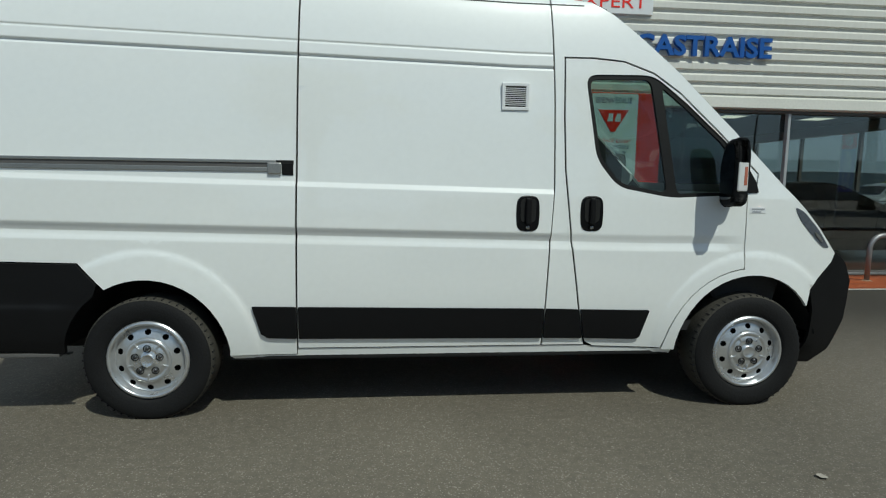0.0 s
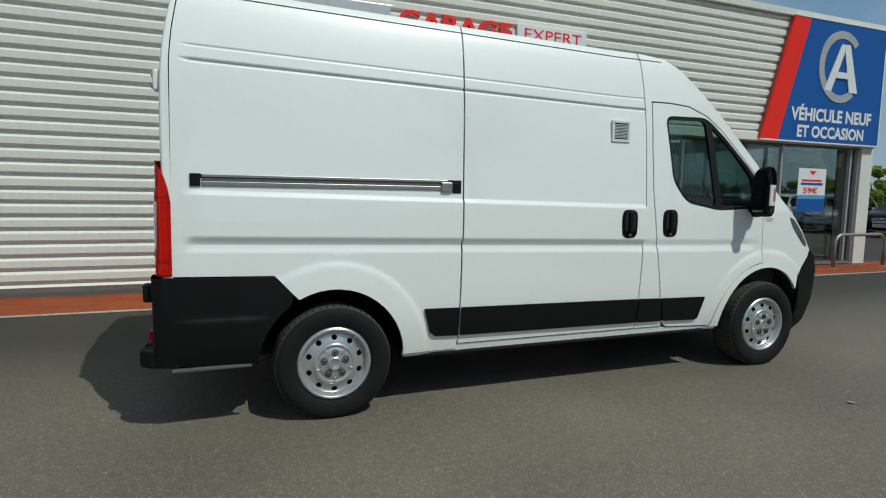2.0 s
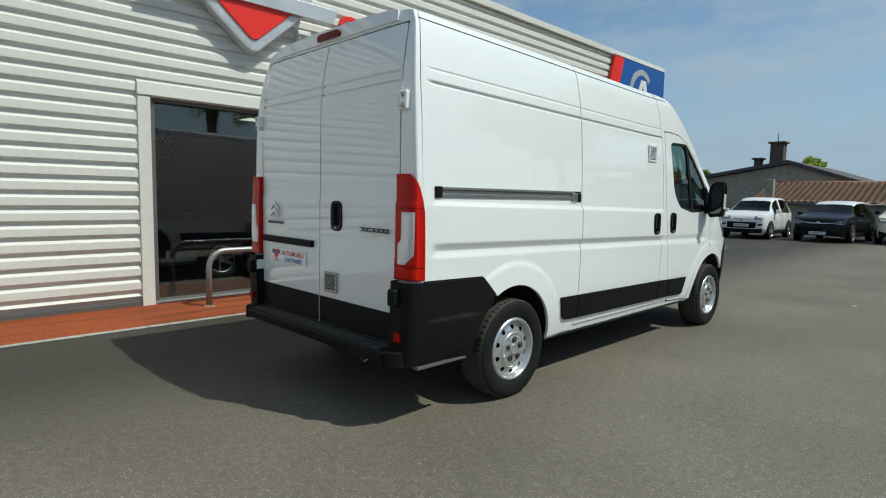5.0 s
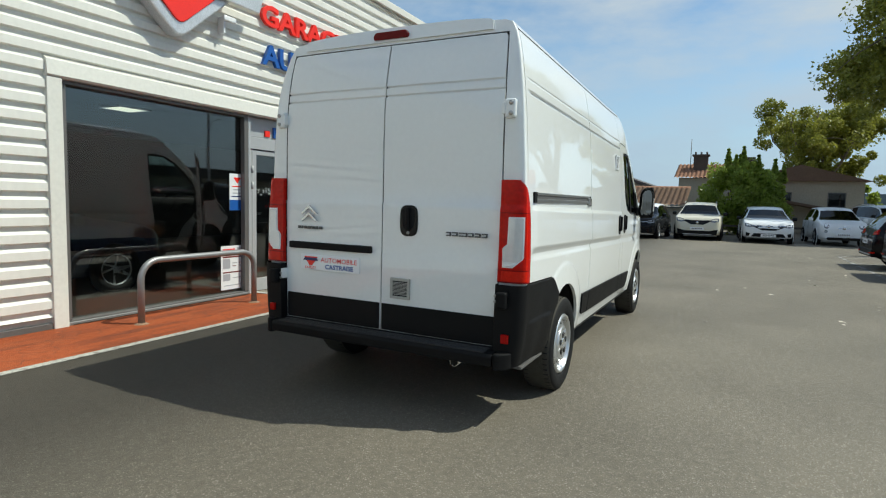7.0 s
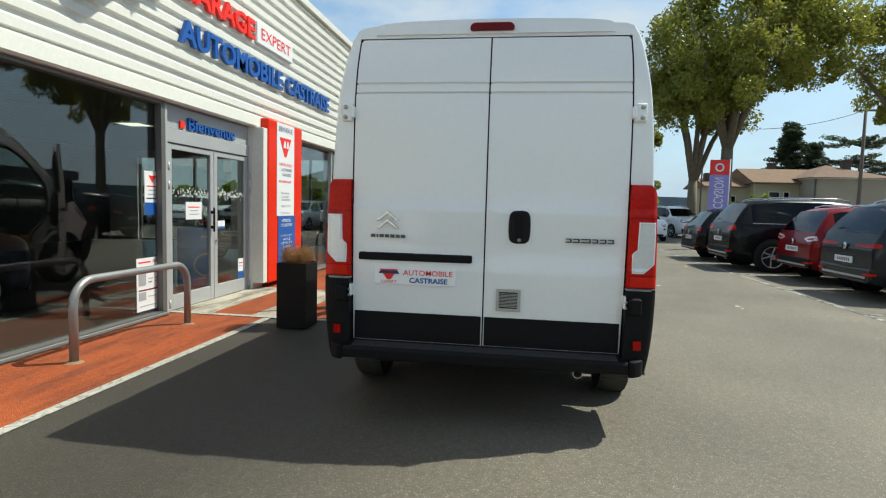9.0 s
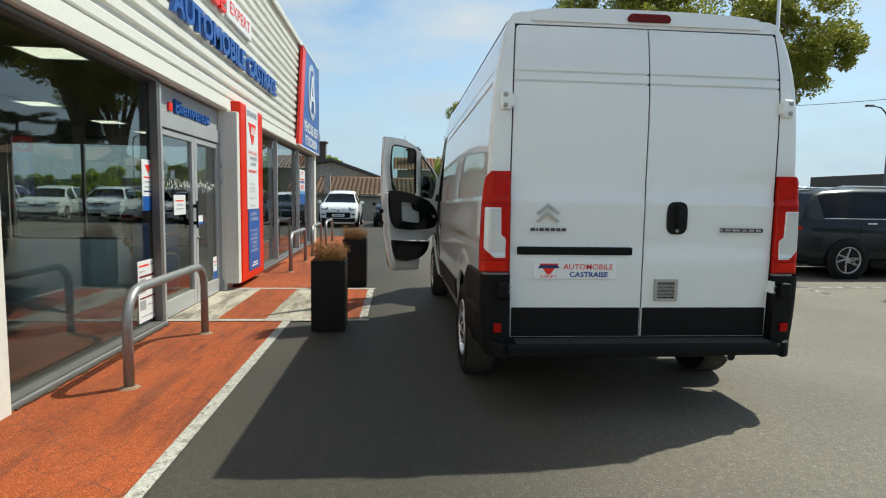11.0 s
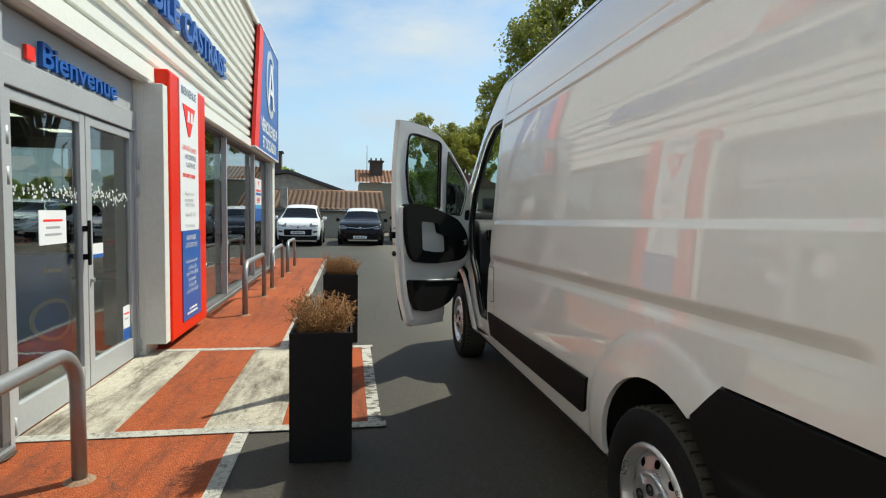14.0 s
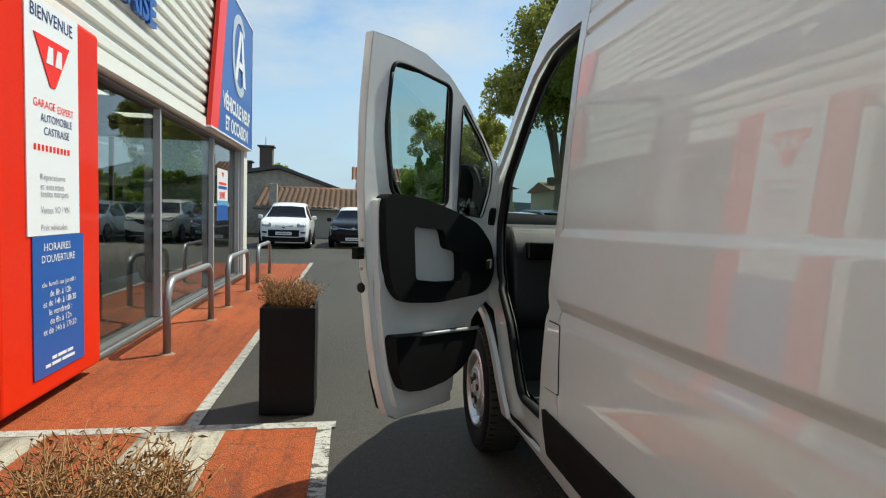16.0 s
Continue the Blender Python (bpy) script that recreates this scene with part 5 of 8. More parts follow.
def rear(off=0.0):
    def at(y, z):
        x = interp(z, REAR_X) + 0.006 * (abs(y - YC) / 0.86) ** 6
        if z < 1.335:
            x -= 0.006
        for zg in (2.026, 2.084):
            x += 0.018 * max(0.0, 1 - abs(z - zg) / 0.008)
        if z < 1.0:
            x -= 0.003
        return (x - off, y, z)
    return at


RZ = sorted({0.5, 0.6, 0.66, 0.72, 0.8, 0.9, 0.994, 1.004, 1.1, 1.2, 1.3, 1.33, 1.34, 1.45, 1.6, 1.75, 1.85, 1.95, 2.0, 2.017, 2.018, 2.026, 2.034, 2.035, 2.06, 2.075, 2.076, 2.084, 2.092, 2.093, 2.15, 2.2, 2.28, 2.32})
RY = [3.25 + 0.08 * i for i in range(21)]
YE = [(0.38, 0.828), (0.95, 0.838), (1.4, 0.842), (2.0, 0.838), (2.2, 0.832), (2.345, 0.823), (2.45, 0.812)]
DOOR_RL, DOOR_RR = [[(YC + s_ * 0.0045, 0.486)] + [(YC + s_ * (interp(z_, YE) - 0.009), z_) for z_ in (0.486, 0.672, 0.95, 1.4, 2.0, 2.2, 2.343)] + [(YC + s_ * 0.802, 2.361), (YC + s_ * 0.0045, 2.363)] for s_ in (1, -1)]
# dark rubber behind the gaps
GAP = material("dark_panel_gap", (0.006, 0.006, 0.006), 0.9, vary=0.1)
for o in (SLIDING, DOOR):
    pts_ = [right(-0.021 if q[1] < 2.2 else -0.05)(*q) for q in refine(o, 0.04) if q[1] < 2.34]
    part("gap_seal", tube(pts_ + ([pts_[0]] if o is DOOR else []), 0.009, 6), GAP, van)
part("gap_seal", tube([(rear(-0.020)(YC, z)) for z in (0.5, 1.0, 1.33, 1.9, 2.1, 2.25, 2.34)], 0.010, 6), GAP, van)
for o in (DOOR_RL, DOOR_RR):
    pts_ = [rear(-0.020)(YC + (q[0] - YC) * 1.004, q[1]) for q in refine(o, 0.06)]
    part("gap_seal", tube(pts_ + [pts_[0]], 0.009, 6), GAP, van)
IN_B = (0.022, 0, 0)
rear_doors = []
for o in (DOOR_RL, DOOR_RR):
    d = part("rear_door", panel(o, rear(), IN_B, us=RY, vs=RZ, creases=(RZ, lambda y, z: z)), VAN_WHITE, van)
    rear_doors.append(d)
    y0, y1 = min(p[0] for p in o), max(p[0] for p in o)
    edge = 0.020 if o is DOOR_RL else 0.006
    part("lower_trim", panel(rounded([(y0 + (0.006 if o is DOOR_RL else 0.020), 0.490), (y1 - edge, 0.490), (y1 - edge, 0.668), (y0 + (0.006 if o is DOOR_RL else 0.020), 0.668)], 0.006), rear(0.007), (0.012, 0, 0)), BLACK_PLASTIC, d, "black lower trim")
part("rear_frame", panel([(3.16, 0.46), (4.90, 0.46), (4.90, 2.0), (4.83, 2.38), (3.23, 2.38), (3.16, 2.0)], rear(-0.03), IN_B, us=RY, vs=RZ[::2]), DARK, van)
part("header", panel([(YC - 0.822, 2.371), (YC + 0.822, 2.371), (YC + 0.834, 2.40), (YC + 0.826, 2.430), (YC + 0.79, 2.444), (YC + 0.70, 2.450), (YC, 2.46), (YC - 0.70, 2.450), (YC - 0.79, 2.444), (YC - 0.826, 2.430), (YC - 0.834, 2.40)], rear(-0.003), (0.06, 0, 0)), VAN_WHITE, van)
fair = [(YC + 0.715 * math.cos(math.radians(a)), 2.440 + 0.040 * math.sin(math.radians(a)) ** 0.7) for a in range(0, 181, 9)]
part("roof_fairing", panel([(YC - 0.720, 2.390), (YC + 0.720, 2.390)] + fair, rear(0.012), (0.25, 0, 0)), VAN_WHITE, van)


def corner(side, z0, z1, a0, a1, off=0.0, nz=24, na=10, a1_fn=None, a0_fn=None):
    """The rounded rear corner post, from the door edge (a 0) round to the side panel (a 1)."""
    bm = bmesh.new()
    rows = []
    for i in range(nz + 1):
        z = z0 + (z1 - z0) * i / nz
        zr = rake(-2.1, z)
        ye = interp(zr, YE)
        xs = interp(z, [(0.3, -2.052), (1.95, -2.048), (2.10, -2.034), (2.25, -2.010), (2.37, -1.984)])
        ws_ = half_width(xs, z)
        xe = rear()(YC + ye, zr)[0]
        row = [bm.verts.new((xe, YC + side * ye, zr))] if off > 0 else []
        hi = a1_fn(z) if a1_fn else a1
        lo = a0_fn(z) if a0_fn else a0
        for k in range(na + 1):
            e = 0.26
            q = lo + (hi - lo) * k / na
            t = math.asin((1.828 * q) ** (1 / e)) if q < 0.5 else math.acos(max(0.0, 1 - (0.086 + 0.914 * (2 * q - 1))) ** (1 / e))
            cx_ = xe + (xs - xe) * (1 - abs(math.cos(t)) ** e)
            cy_ = ye + (ws_ - ye) * abs(math.sin(t)) ** e
            nx, ny = -math.cos(t), math.sin(t)
            row.append(bm.verts.new((cx_ + off * nx, YC + side * (cy_ + min(off, 0.016) * ny), rake(cx_, z))))
        rows.append(row)
    for a, b in zip(rows, rows[1:]):
        for k in range(len(a) - 1):
            f = bm.faces.new((a[k], a[k + 1], b[k + 1], b[k]))
            f.smooth = k > 0 or off <= 0
    bmesh.ops.recalc_face_normals(bm, faces=bm.faces)
    if sum(f.normal.x for f in bm.faces) > 0:
        for f in bm.faces:
            f.normal_flip()
    return bm


def lamp_edge(z):
    return interp(z, [(0.87, 1.0), (1.27, 1.0), (1.33, 0.90), (1.38, 0.76), (1.43, 0.62), (1.47, 0.50), (1.495, 0.42)])


for side in (-1, 1):
    part("corner_post", corner(side, 0.86, 2.37, 0.0, 1.0, 0.0, 24, 24), VAN_WHITE, van)
    lens = part("tail_lamp", corner(side, 0.885, 1.49, 0.0, 1.0, 0.030, 44, 36, lamp_edge), LAMP_RED, van, "tall red tail lamp")
    for nm_, grow, off_, mat_ in (("lens_rim", 0.0, 0.0325, SIGN_WHITE), ("clear_lens", 0.020, 0.0345, LAMP_REVERSE)):
        inner = lambda z: interp(z, [(0.97, 0.10), (1.09, 0.09), (1.115, 0.20), (1.29, 0.22)]) + grow
        outer = lambda z: interp(z, [(0.97, 0.30), (1.03, 0.50), (1.29, 0.52)]) - grow
        part(nm_, corner(side, 0.975 + grow * 0.4, 1.275 - grow * 0.4, 0, 1, off_, 30, 16, outer, inner), mat_, lens, "clear reversing lens" if grow else "")
    # the lamp's chambers, seen through the lens, and a highlight painted on its corner
    side_strip = lambda z: min(lamp_edge(z) - 0.01, 0.985)
    part("side_chamber", corner(side, 0.895, 1.33, 0, 1, 0.0312, 30, 12, side_strip, lambda z: min(0.80, side_strip(z) - 0.03)), LAMP_SHADE, lens, "deep red side chamber")
    part("light_guide", corner(side, 0.965, 1.44, 0, 1, 0.0312, 30, 6, lambda z: 0.60, lambda z: 0.545), LAMP_BRIGHT, lens, "bright red strip painted as the lamp corner's highlight")
    part("fog_chamber", corner(side, 0.897, 0.955, 0, 1, 0.0312, 8, 16, lambda z: 0.62, lambda z: 0.08), LAMP_BRIGHT, lens, "bright red fog chamber")
    for z0_, z1_ in ((1.296, 1.300), (0.958, 0.962), (0.885, 0.893)):
        part("lamp_rib", corner(side, z0_, z1_, 0.0, 1.0, 0.0318, 2, 36, lamp_edge), LAMP_DEEP, lens)
    part("bumper_corner", corner(side, 0.385, 0.876, 0.0, 1.0, 0.055, 14, 24), BLACK_PLASTIC, van, "black bumper corner")
    part("reflector", box(-2.176, -2.145, YC + side * 0.908 - 0.023, YC + side * 0.908 + 0.023, 0.528, 0.582, 0.004), LAMP_SHADE, van, "small red reflector")
    for z in (1.905,):
        h = part("hinge", join(box(-2.126, -2.080, YC + side * 0.875 - 0.036, YC + side * 0.875 + 0.034, z - 0.055, z + 0.055, 0.012, 3),
                               box(-2.132, -2.090, YC + side * 0.840 - 0.012, YC + side * 0.840 + 0.012, z - 0.035, z + 0.035, 0.006)), VAN_WHITE, van)
        for dz in (-0.03, 0.03):
            part("bolt", move(lathe([(0, -0.006), (0.013, -0.006), (0.014, 0.0), (0.0, 0.0)], 12), pose(-2.127, YC + side * 0.884, z + dz, 0, 0, -90)), STEEL, h)
for side in (-1, 1):
    lower = part("hinge", box(-2.160, -2.100, YC + side * 0.838 - 0.014, YC + side * 0.838 + 0.014, 0.765, 0.840, 0.005), VAN_WHITE, van, "white lower door hinge")
    cover = part("hinge_cover", box(-2.205, -2.130, YC + side * 0.885 - 0.036, YC + side * 0.885 + 0.030, 0.735, 0.835, 0.014, 3), BLACK_PLASTIC, lower, "black hinge cover")
    for z in (0.772, 0.806):
        part("bolt", move(lathe([(0, -0.004), (0.009, -0.004), (0.010, 0.0), (0.0, 0.0)], 10), pose(-2.160, YC + side * 0.838, z, 0, 0, -90)), STEEL, lower)
BUMP_SIDE = [(-2.075, 0.872), (-1.54, 0.862), (-1.435, 0.75)] + [p for p in reversed(ARCH_R) if p[0] < -1.44] + [(-1.605, 0.37), (-2.02, 0.385), (-2.075, 0.40)]
for s, ins in ((right(0.014), IN_R), (left(0.014), IN_L)):
    swell = lambda x, z: (x, s(x, z)[1] + math.copysign(0.012, -ins[1]) * smooth_step(0.655, 0.625, z) * smooth_step(0.37, 0.46, z) * smooth_step(-2.04, -1.97, x) * smooth_step(-1.52, -1.66, x), s(x, z)[2])
    part("bumper_side", panel(BUMP_SIDE, swell, (0, ins[1] * 1.2, 0), us=X_LEVELS, vs=[0.40, 0.43, 0.46, 0.52, 0.60, 0.622, 0.632, 0.640, 0.648, 0.658, 0.7, 0.78]), BLACK_PLASTIC, van, "black rear wheel-arch trim")
bumper = part("rear_bumper", prism([(-2.232, 0.395), (-2.08, 0.375), (-2.08, 0.486), (-2.112, 0.486), (-2.120, 0.474), (-2.222, 0.468), (-2.235, 0.45)], "y", YC - 0.855, YC + 0.855, 0.006), BLACK_PLASTIC, van, "black step bumper")
for side in (-1, 1):
    y_in, y_out = YC + side * 0.860, YC + side * 0.940
    part("end_cap", prism(rounded([(-2.232, y_in), (-2.230, YC + side * 0.890), (-2.190, y_out), (-2.08, YC + side * 0.968), (-2.08, y_in)], 0.03, 4), "z", 0.378, 0.474, 0.010), BLACK_PLASTIC, bumper, "rounded black bumper end")
# paler grey puts the light that the step ribs catch into their colour
TREAD_GREY = material("worn_tread_plastic", (0.022, 0.022, 0.023), 0.45, vary=0.3, scale=9, fine=90, spec=0.4)
for i in range(7):
    x = -2.218 + 0.0135 * i
    part("tread_rib", box(x, x + 0.007, YC - 0.80, YC + 0.80, 0.464 + 0.0008 * i, 0.476 + 0.0008 * i, 0.002, 1), TREAD_GREY, bumper)
# furniture of the rear doors
d_left, d_right = rear_doors
X0 = -2.110
part("handle_bar", box(X0 - 0.022, X0 + 0.02, 4.105, 4.818, 0.994, 1.042, 0.008), BLACK_PLASTIC, d_left, "black number plate light bar")
plate = part("advert_plate", box(X0 - 0.010, X0 - 0.003, 4.20, 4.715, 0.845, 0.955, 0.003), material("white_plate", (0.92, 0.93, 0.94), 0.3, vary=0.02, coat=0.5), d_left, "white dealer plate with red and blue words")
PX = X0 - 0.0105


def on_rear(bm, y_mid):
    """Turns flat work that faces -y so that it faces -x, its middle at y_mid."""
    return move(bm, Matrix.Translation((PX, y_mid, 0)) @ pose(0, 0, 0, 0, 0, -90))


part("writing", on_rear(fit_letters("AUTOMOBILE", -0.075, 0.235, 0, 0.905, 0.938, 0.0015, 0.004), 4.457), SIGN_RED, plate)
part("writing", on_rear(fit_letters("CASTRAISE", -0.035, 0.205, 0, 0.858, 0.891, 0.0015, 0.03), 4.457), SIGN_BLUE, plate)
part("emblem", on_rear(prism([(-0.225, 0.940), (-0.105, 0.940), (-0.155, 0.875), (-0.175, 0.875)], "y", -0.002, 0), 4.457), SIGN_RED, plate)
part("emblem_top", on_rear(prism([(-0.232, 0.912), (-0.098, 0.912), (-0.112, 0.932), (-0.218, 0.932)], "y", -0.003, -0.0022), 4.457), NAVY, plate)
part("writing", on_rear(fit_letters("EXPERT", -0.215, -0.115, 0, 0.853, 0.870, 0.0015), 4.457), SIGN_RED, plate)
for z in (1.195, 1.245):
    part("chevron", on_rear(prism([(-0.075, z), (-0.058, z - 0.006), (0, z + 0.038), (0.058, z - 0.006), (0.075, z), (0, z + 0.060)], "y", -0.008, 0.004, 0.002), 4.637), CHROME, d_left, "chrome chevron")
x = 4.742
for w in (0.028, 0.010, 0.026, 0.026, 0.026, 0.024, 0.028):
    part("badge_mark", box(PX - 0.004, PX + 0.006, x - w, x, 1.137, 1.156, 0.002), DARK_CHROME, d_left)
    x -= w + 0.0085
x = 3.548
for i, w in enumerate((0.034, 0.040, 0.058, 0.036, 0.040, 0.038)):
    part("badge_mark", box(PX - 0.004, PX + 0.006, x - w, x, 1.142, 1.149, 0.002), DARK_CHROME, d_right)
    part("badge_mark", box(PX - 0.004, PX + 0.006, x - w, x, 1.1605, 1.1675, 0.002), DARK_CHROME, d_right)
    part("badge_mark", box(PX - 0.004, PX + 0.006, x - w, x - w + 0.010, 1.1492, 1.1603, 0.002), DARK_CHROME, d_right)
    x -= w + 0.0065


def recess_handle(parent, m, lock=True):
    """A black oval grip in a dished surround, facing -y before it is placed."""
    body = part("handle", move(prism(rounded([(-0.060, -0.10), (0.060, -0.10), (0.068, 0.0), (0.060, 0.10), (-0.060, 0.10), (-0.068, 0.0)], 0.05, 6), "y", -0.014, 0.01, 0.006), m), GLOSS_BLACK, parent, "black recessed door handle")
    part("grip", move(box(-0.016, 0.016, -0.036, -0.012, -0.062, 0.088, 0.010, 3), m), BLACK_PLASTIC, body)
    part("dish", move(prism(rounded([(-0.042, -0.05), (0.042, -0.05), (0.046, 0.085), (-0.046, 0.085)], 0.03, 5), "y", -0.016, -0.0145), m), DARK, body)
    if lock:
        part("lock", move(lathe([(0, -0.020), (0.010, -0.020), (0.011, -0.014), (0, -0.014)], 14), m @ Matrix.Translation((0, 0, -0.078))), STEEL, body)


recess_handle(d_right, pose(-2.104, 3.824, 1.225, 0, 0, -90))
recess_handle(sliding, pose(0.877, YC - half_width(0.877, 1.15) + 0.006, 1.152))
recess_handle(cab_door, pose(1.250, YC - half_width(1.25, 1.15) + 0.006, 1.154))


def vent(parent, m, w, h, mat, label):
    v = part("vent", move(join(box(-w, w, -0.012, 0.004, h - 0.018, h, 0.002), box(-w, w, -0.012, 0.004, -h, -h + 0.018, 0.002), box(-w, -w + 0.018, -0.012, 0.004, -h + 0.018, h - 0.018, 0.002), box(w - 0.018, w, -0.012, 0.004, -h + 0.018, h - 0.018, 0.002)), m), mat, parent, label)
    part("backing", move(box(-w + 0.018, w - 0.018, -0.003, 0.002, -h + 0.018, h - 0.018), m), DARK, v)
    n = 10
    for i in range(n):
        z = -h + 0.024 + (2 * h - 0.048) * (i + 0.5) / n
        part("slat", move(box(-w + 0.018, w - 0.018, -0.009, -0.003, z - 0.0018, z + 0.0018), m), mat, v)


VENT_BEIGE = material("beige_vent", (0.42, 0.41, 0.37), 0.5, vary=0.08)
vent(sliding, pose(0.797, YC - half_width(0.80, 1.79) - 0.002, 1.795), 0.076, 0.074, SIGN_WHITE, "white louvred vent")
vent(d_right, pose(-2.1145, 3.877, 0.778, 0, 0, -90), 0.074, 0.068, VENT_BEIGE, "beige louvred vent")
stop = part("brake_lamp", prism(rounded([(3.900, 2.404), (4.160, 2.404), (4.166, 2.428), (4.146, 2.452), (3.914, 2.452), (3.894, 2.428)], 0.015), "x", -2.050, -1.99, 0.004), LAMP_DEEP, van, "high dark red brake lamp")

# side mouldings and the sliding door rail
STRIPS = (([(-0.645, 0.628), (-0.408, 0.624), (-0.408, 0.440), (-0.565, 0.446), (-0.600, 0.470)], panel_quarter), ([(-0.396, 0.624), (0.992, 0.606), (0.985, 0.428), (-0.396, 0.440)], sliding),
          ([(1.004, 0.606), (1.194, 0.600), (1.225, 0.425), (0.996, 0.428)], van), ([(1.206, 0.600), (1.622, 0.592), (1.575, 0.425), (1.545, 0.415), (1.240, 0.425)], cab_door))
for o, par in STRIPS:
    part("side_moulding", panel(rounded(o, 0.008, 3), right(0.013), (0, 0.016, 0)), BLACK_PLASTIC, par, "black side moulding")
part("side_moulding", panel(rounded([(-0.645, 0.628), (1.135, 0.604), (1.120, 0.430), (-0.565, 0.446), (-0.600, 0.470)], 0.008, 3), left(0.013), (0, -0.016, 0)), BLACK_PLASTIC, van, "black side moulding")
ry = YC - 0.975
rail = part("door_rail", box(-1.962, -0.405, ry - 0.002, ry + 0.01, 1.350, 1.436, 0.003), VAN_WHITE, van)
rail = part("rail_channel", box(-1.958, -0.408, ry - 0.006, ry - 0.0025, 1.362, 1.425), DARK, van)
part("rail_bar", box(-1.90, -0.50, ry - 0.016, ry - 0.0065, 1.408, 1.425, 0.003), STEEL, van, "brushed steel rail")
part("rail_bar", box(-1.90, -0.50, ry - 0.016, ry - 0.0065, 1.362, 1.386, 0.003), STEEL, van)
part("rail_bar", box(-1.90, -0.50, ry - 0.010, ry - 0.0066, 1.387, 1.407), ALU_DARK, van)
part("rail_stop", box(-1.957, -1.905, ry - 0.018, ry - 0.0065, 1.360, 1.427, 0.003), BLACK_PLASTIC, van)
part("rail_stop", box(-0.470, -0.410, ry - 0.014, ry - 0.0065, 1.345, 1.408, 0.003), BLACK_PLASTIC, van)
part("rail_carriage", box(-0.545, -0.472, ry - 0.024, ry - 0.010, 1.350, 1.412, 0.006), STEEL, van)
# small label on the wing
tag = part("wing_badge", panel([(2.20, 1.165), (2.30, 1.165), (2.30, 1.20), (2.20, 1.20)], right(0.002), (0, 0.002, 0)), SIGN_WHITE, van)
part("badge_mark", panel([(2.21, 1.186), (2.29, 1.186), (2.29, 1.193), (2.21, 1.193)], right(0.0045), (0, 0.002, 0)), SIGN_GREY, tag)
part("badge_mark", panel([(2.215, 1.172), (2.27, 1.172), (2.27, 1.178), (2.215, 1.178)], right(0.0045), (0, 0.002, 0)), SIGN_GREY, tag)


def door_mirror(parent, m):
    """A tall black door mirror that stands out towards -y, its glass facing -x."""
    body = part("mirror", move(prism(rounded([(-0.06, 1.215), (0.12, 1.205), (0.14, 1.30), (0.13, 1.50), (0.08, 1.575), (-0.04, 1.580), (-0.065, 1.50)], 0.05, 5), "x", -0.055, 0.055, 0.03), m), BLACK_PLASTIC, parent, "tall black door mirror", True)
    part("mirror_glass", move(prism(rounded([(-0.035, 1.25), (0.10, 1.24), (0.115, 1.32), (0.105, 1.48), (0.06, 1.545), (-0.02, 1.55), (-0.04, 1.48)], 0.04, 5), "x", -0.059, -0.0552), m), MIRROR, body)
    part("arm", move(box(0.0, 0.11, 0.06, 0.20, 1.235, 1.34, 0.03, 3), m), GLOSS_BLACK, body)
    lamp = part("indicator", move(box(-0.040, 0.034, -0.0645, -0.05, 1.290, 1.455, 0.010, 3), m), LAMP_CLEAR, body, "clear side indicator")
    part("amber_core", move(box(0.002, 0.024, -0.0665, -0.0635, 1.325, 1.425, 0.001), m), LAMP_AMBER, lamp)


part("mirror_base", panel(rounded([(2.10, 1.278), (2.250, 1.283), (2.235, 1.345), (2.17, 1.45), (2.10, 1.53)], 0.012), right(0.006), (0, 0.012, 0)), BLACK_PLASTIC, cab_door, "black mirror base")
door_mirror(cab_door, pose(2.012, 2.885, 0.0) @ Matrix.Diagonal((0.78, 0.85, 1, 1)))


TREAD_DUST = material("dusty_tread_rubber", (0.060, 0.056, 0.047), 0.85, vary=0.4, scale=9, fine=120, spec=0.2)


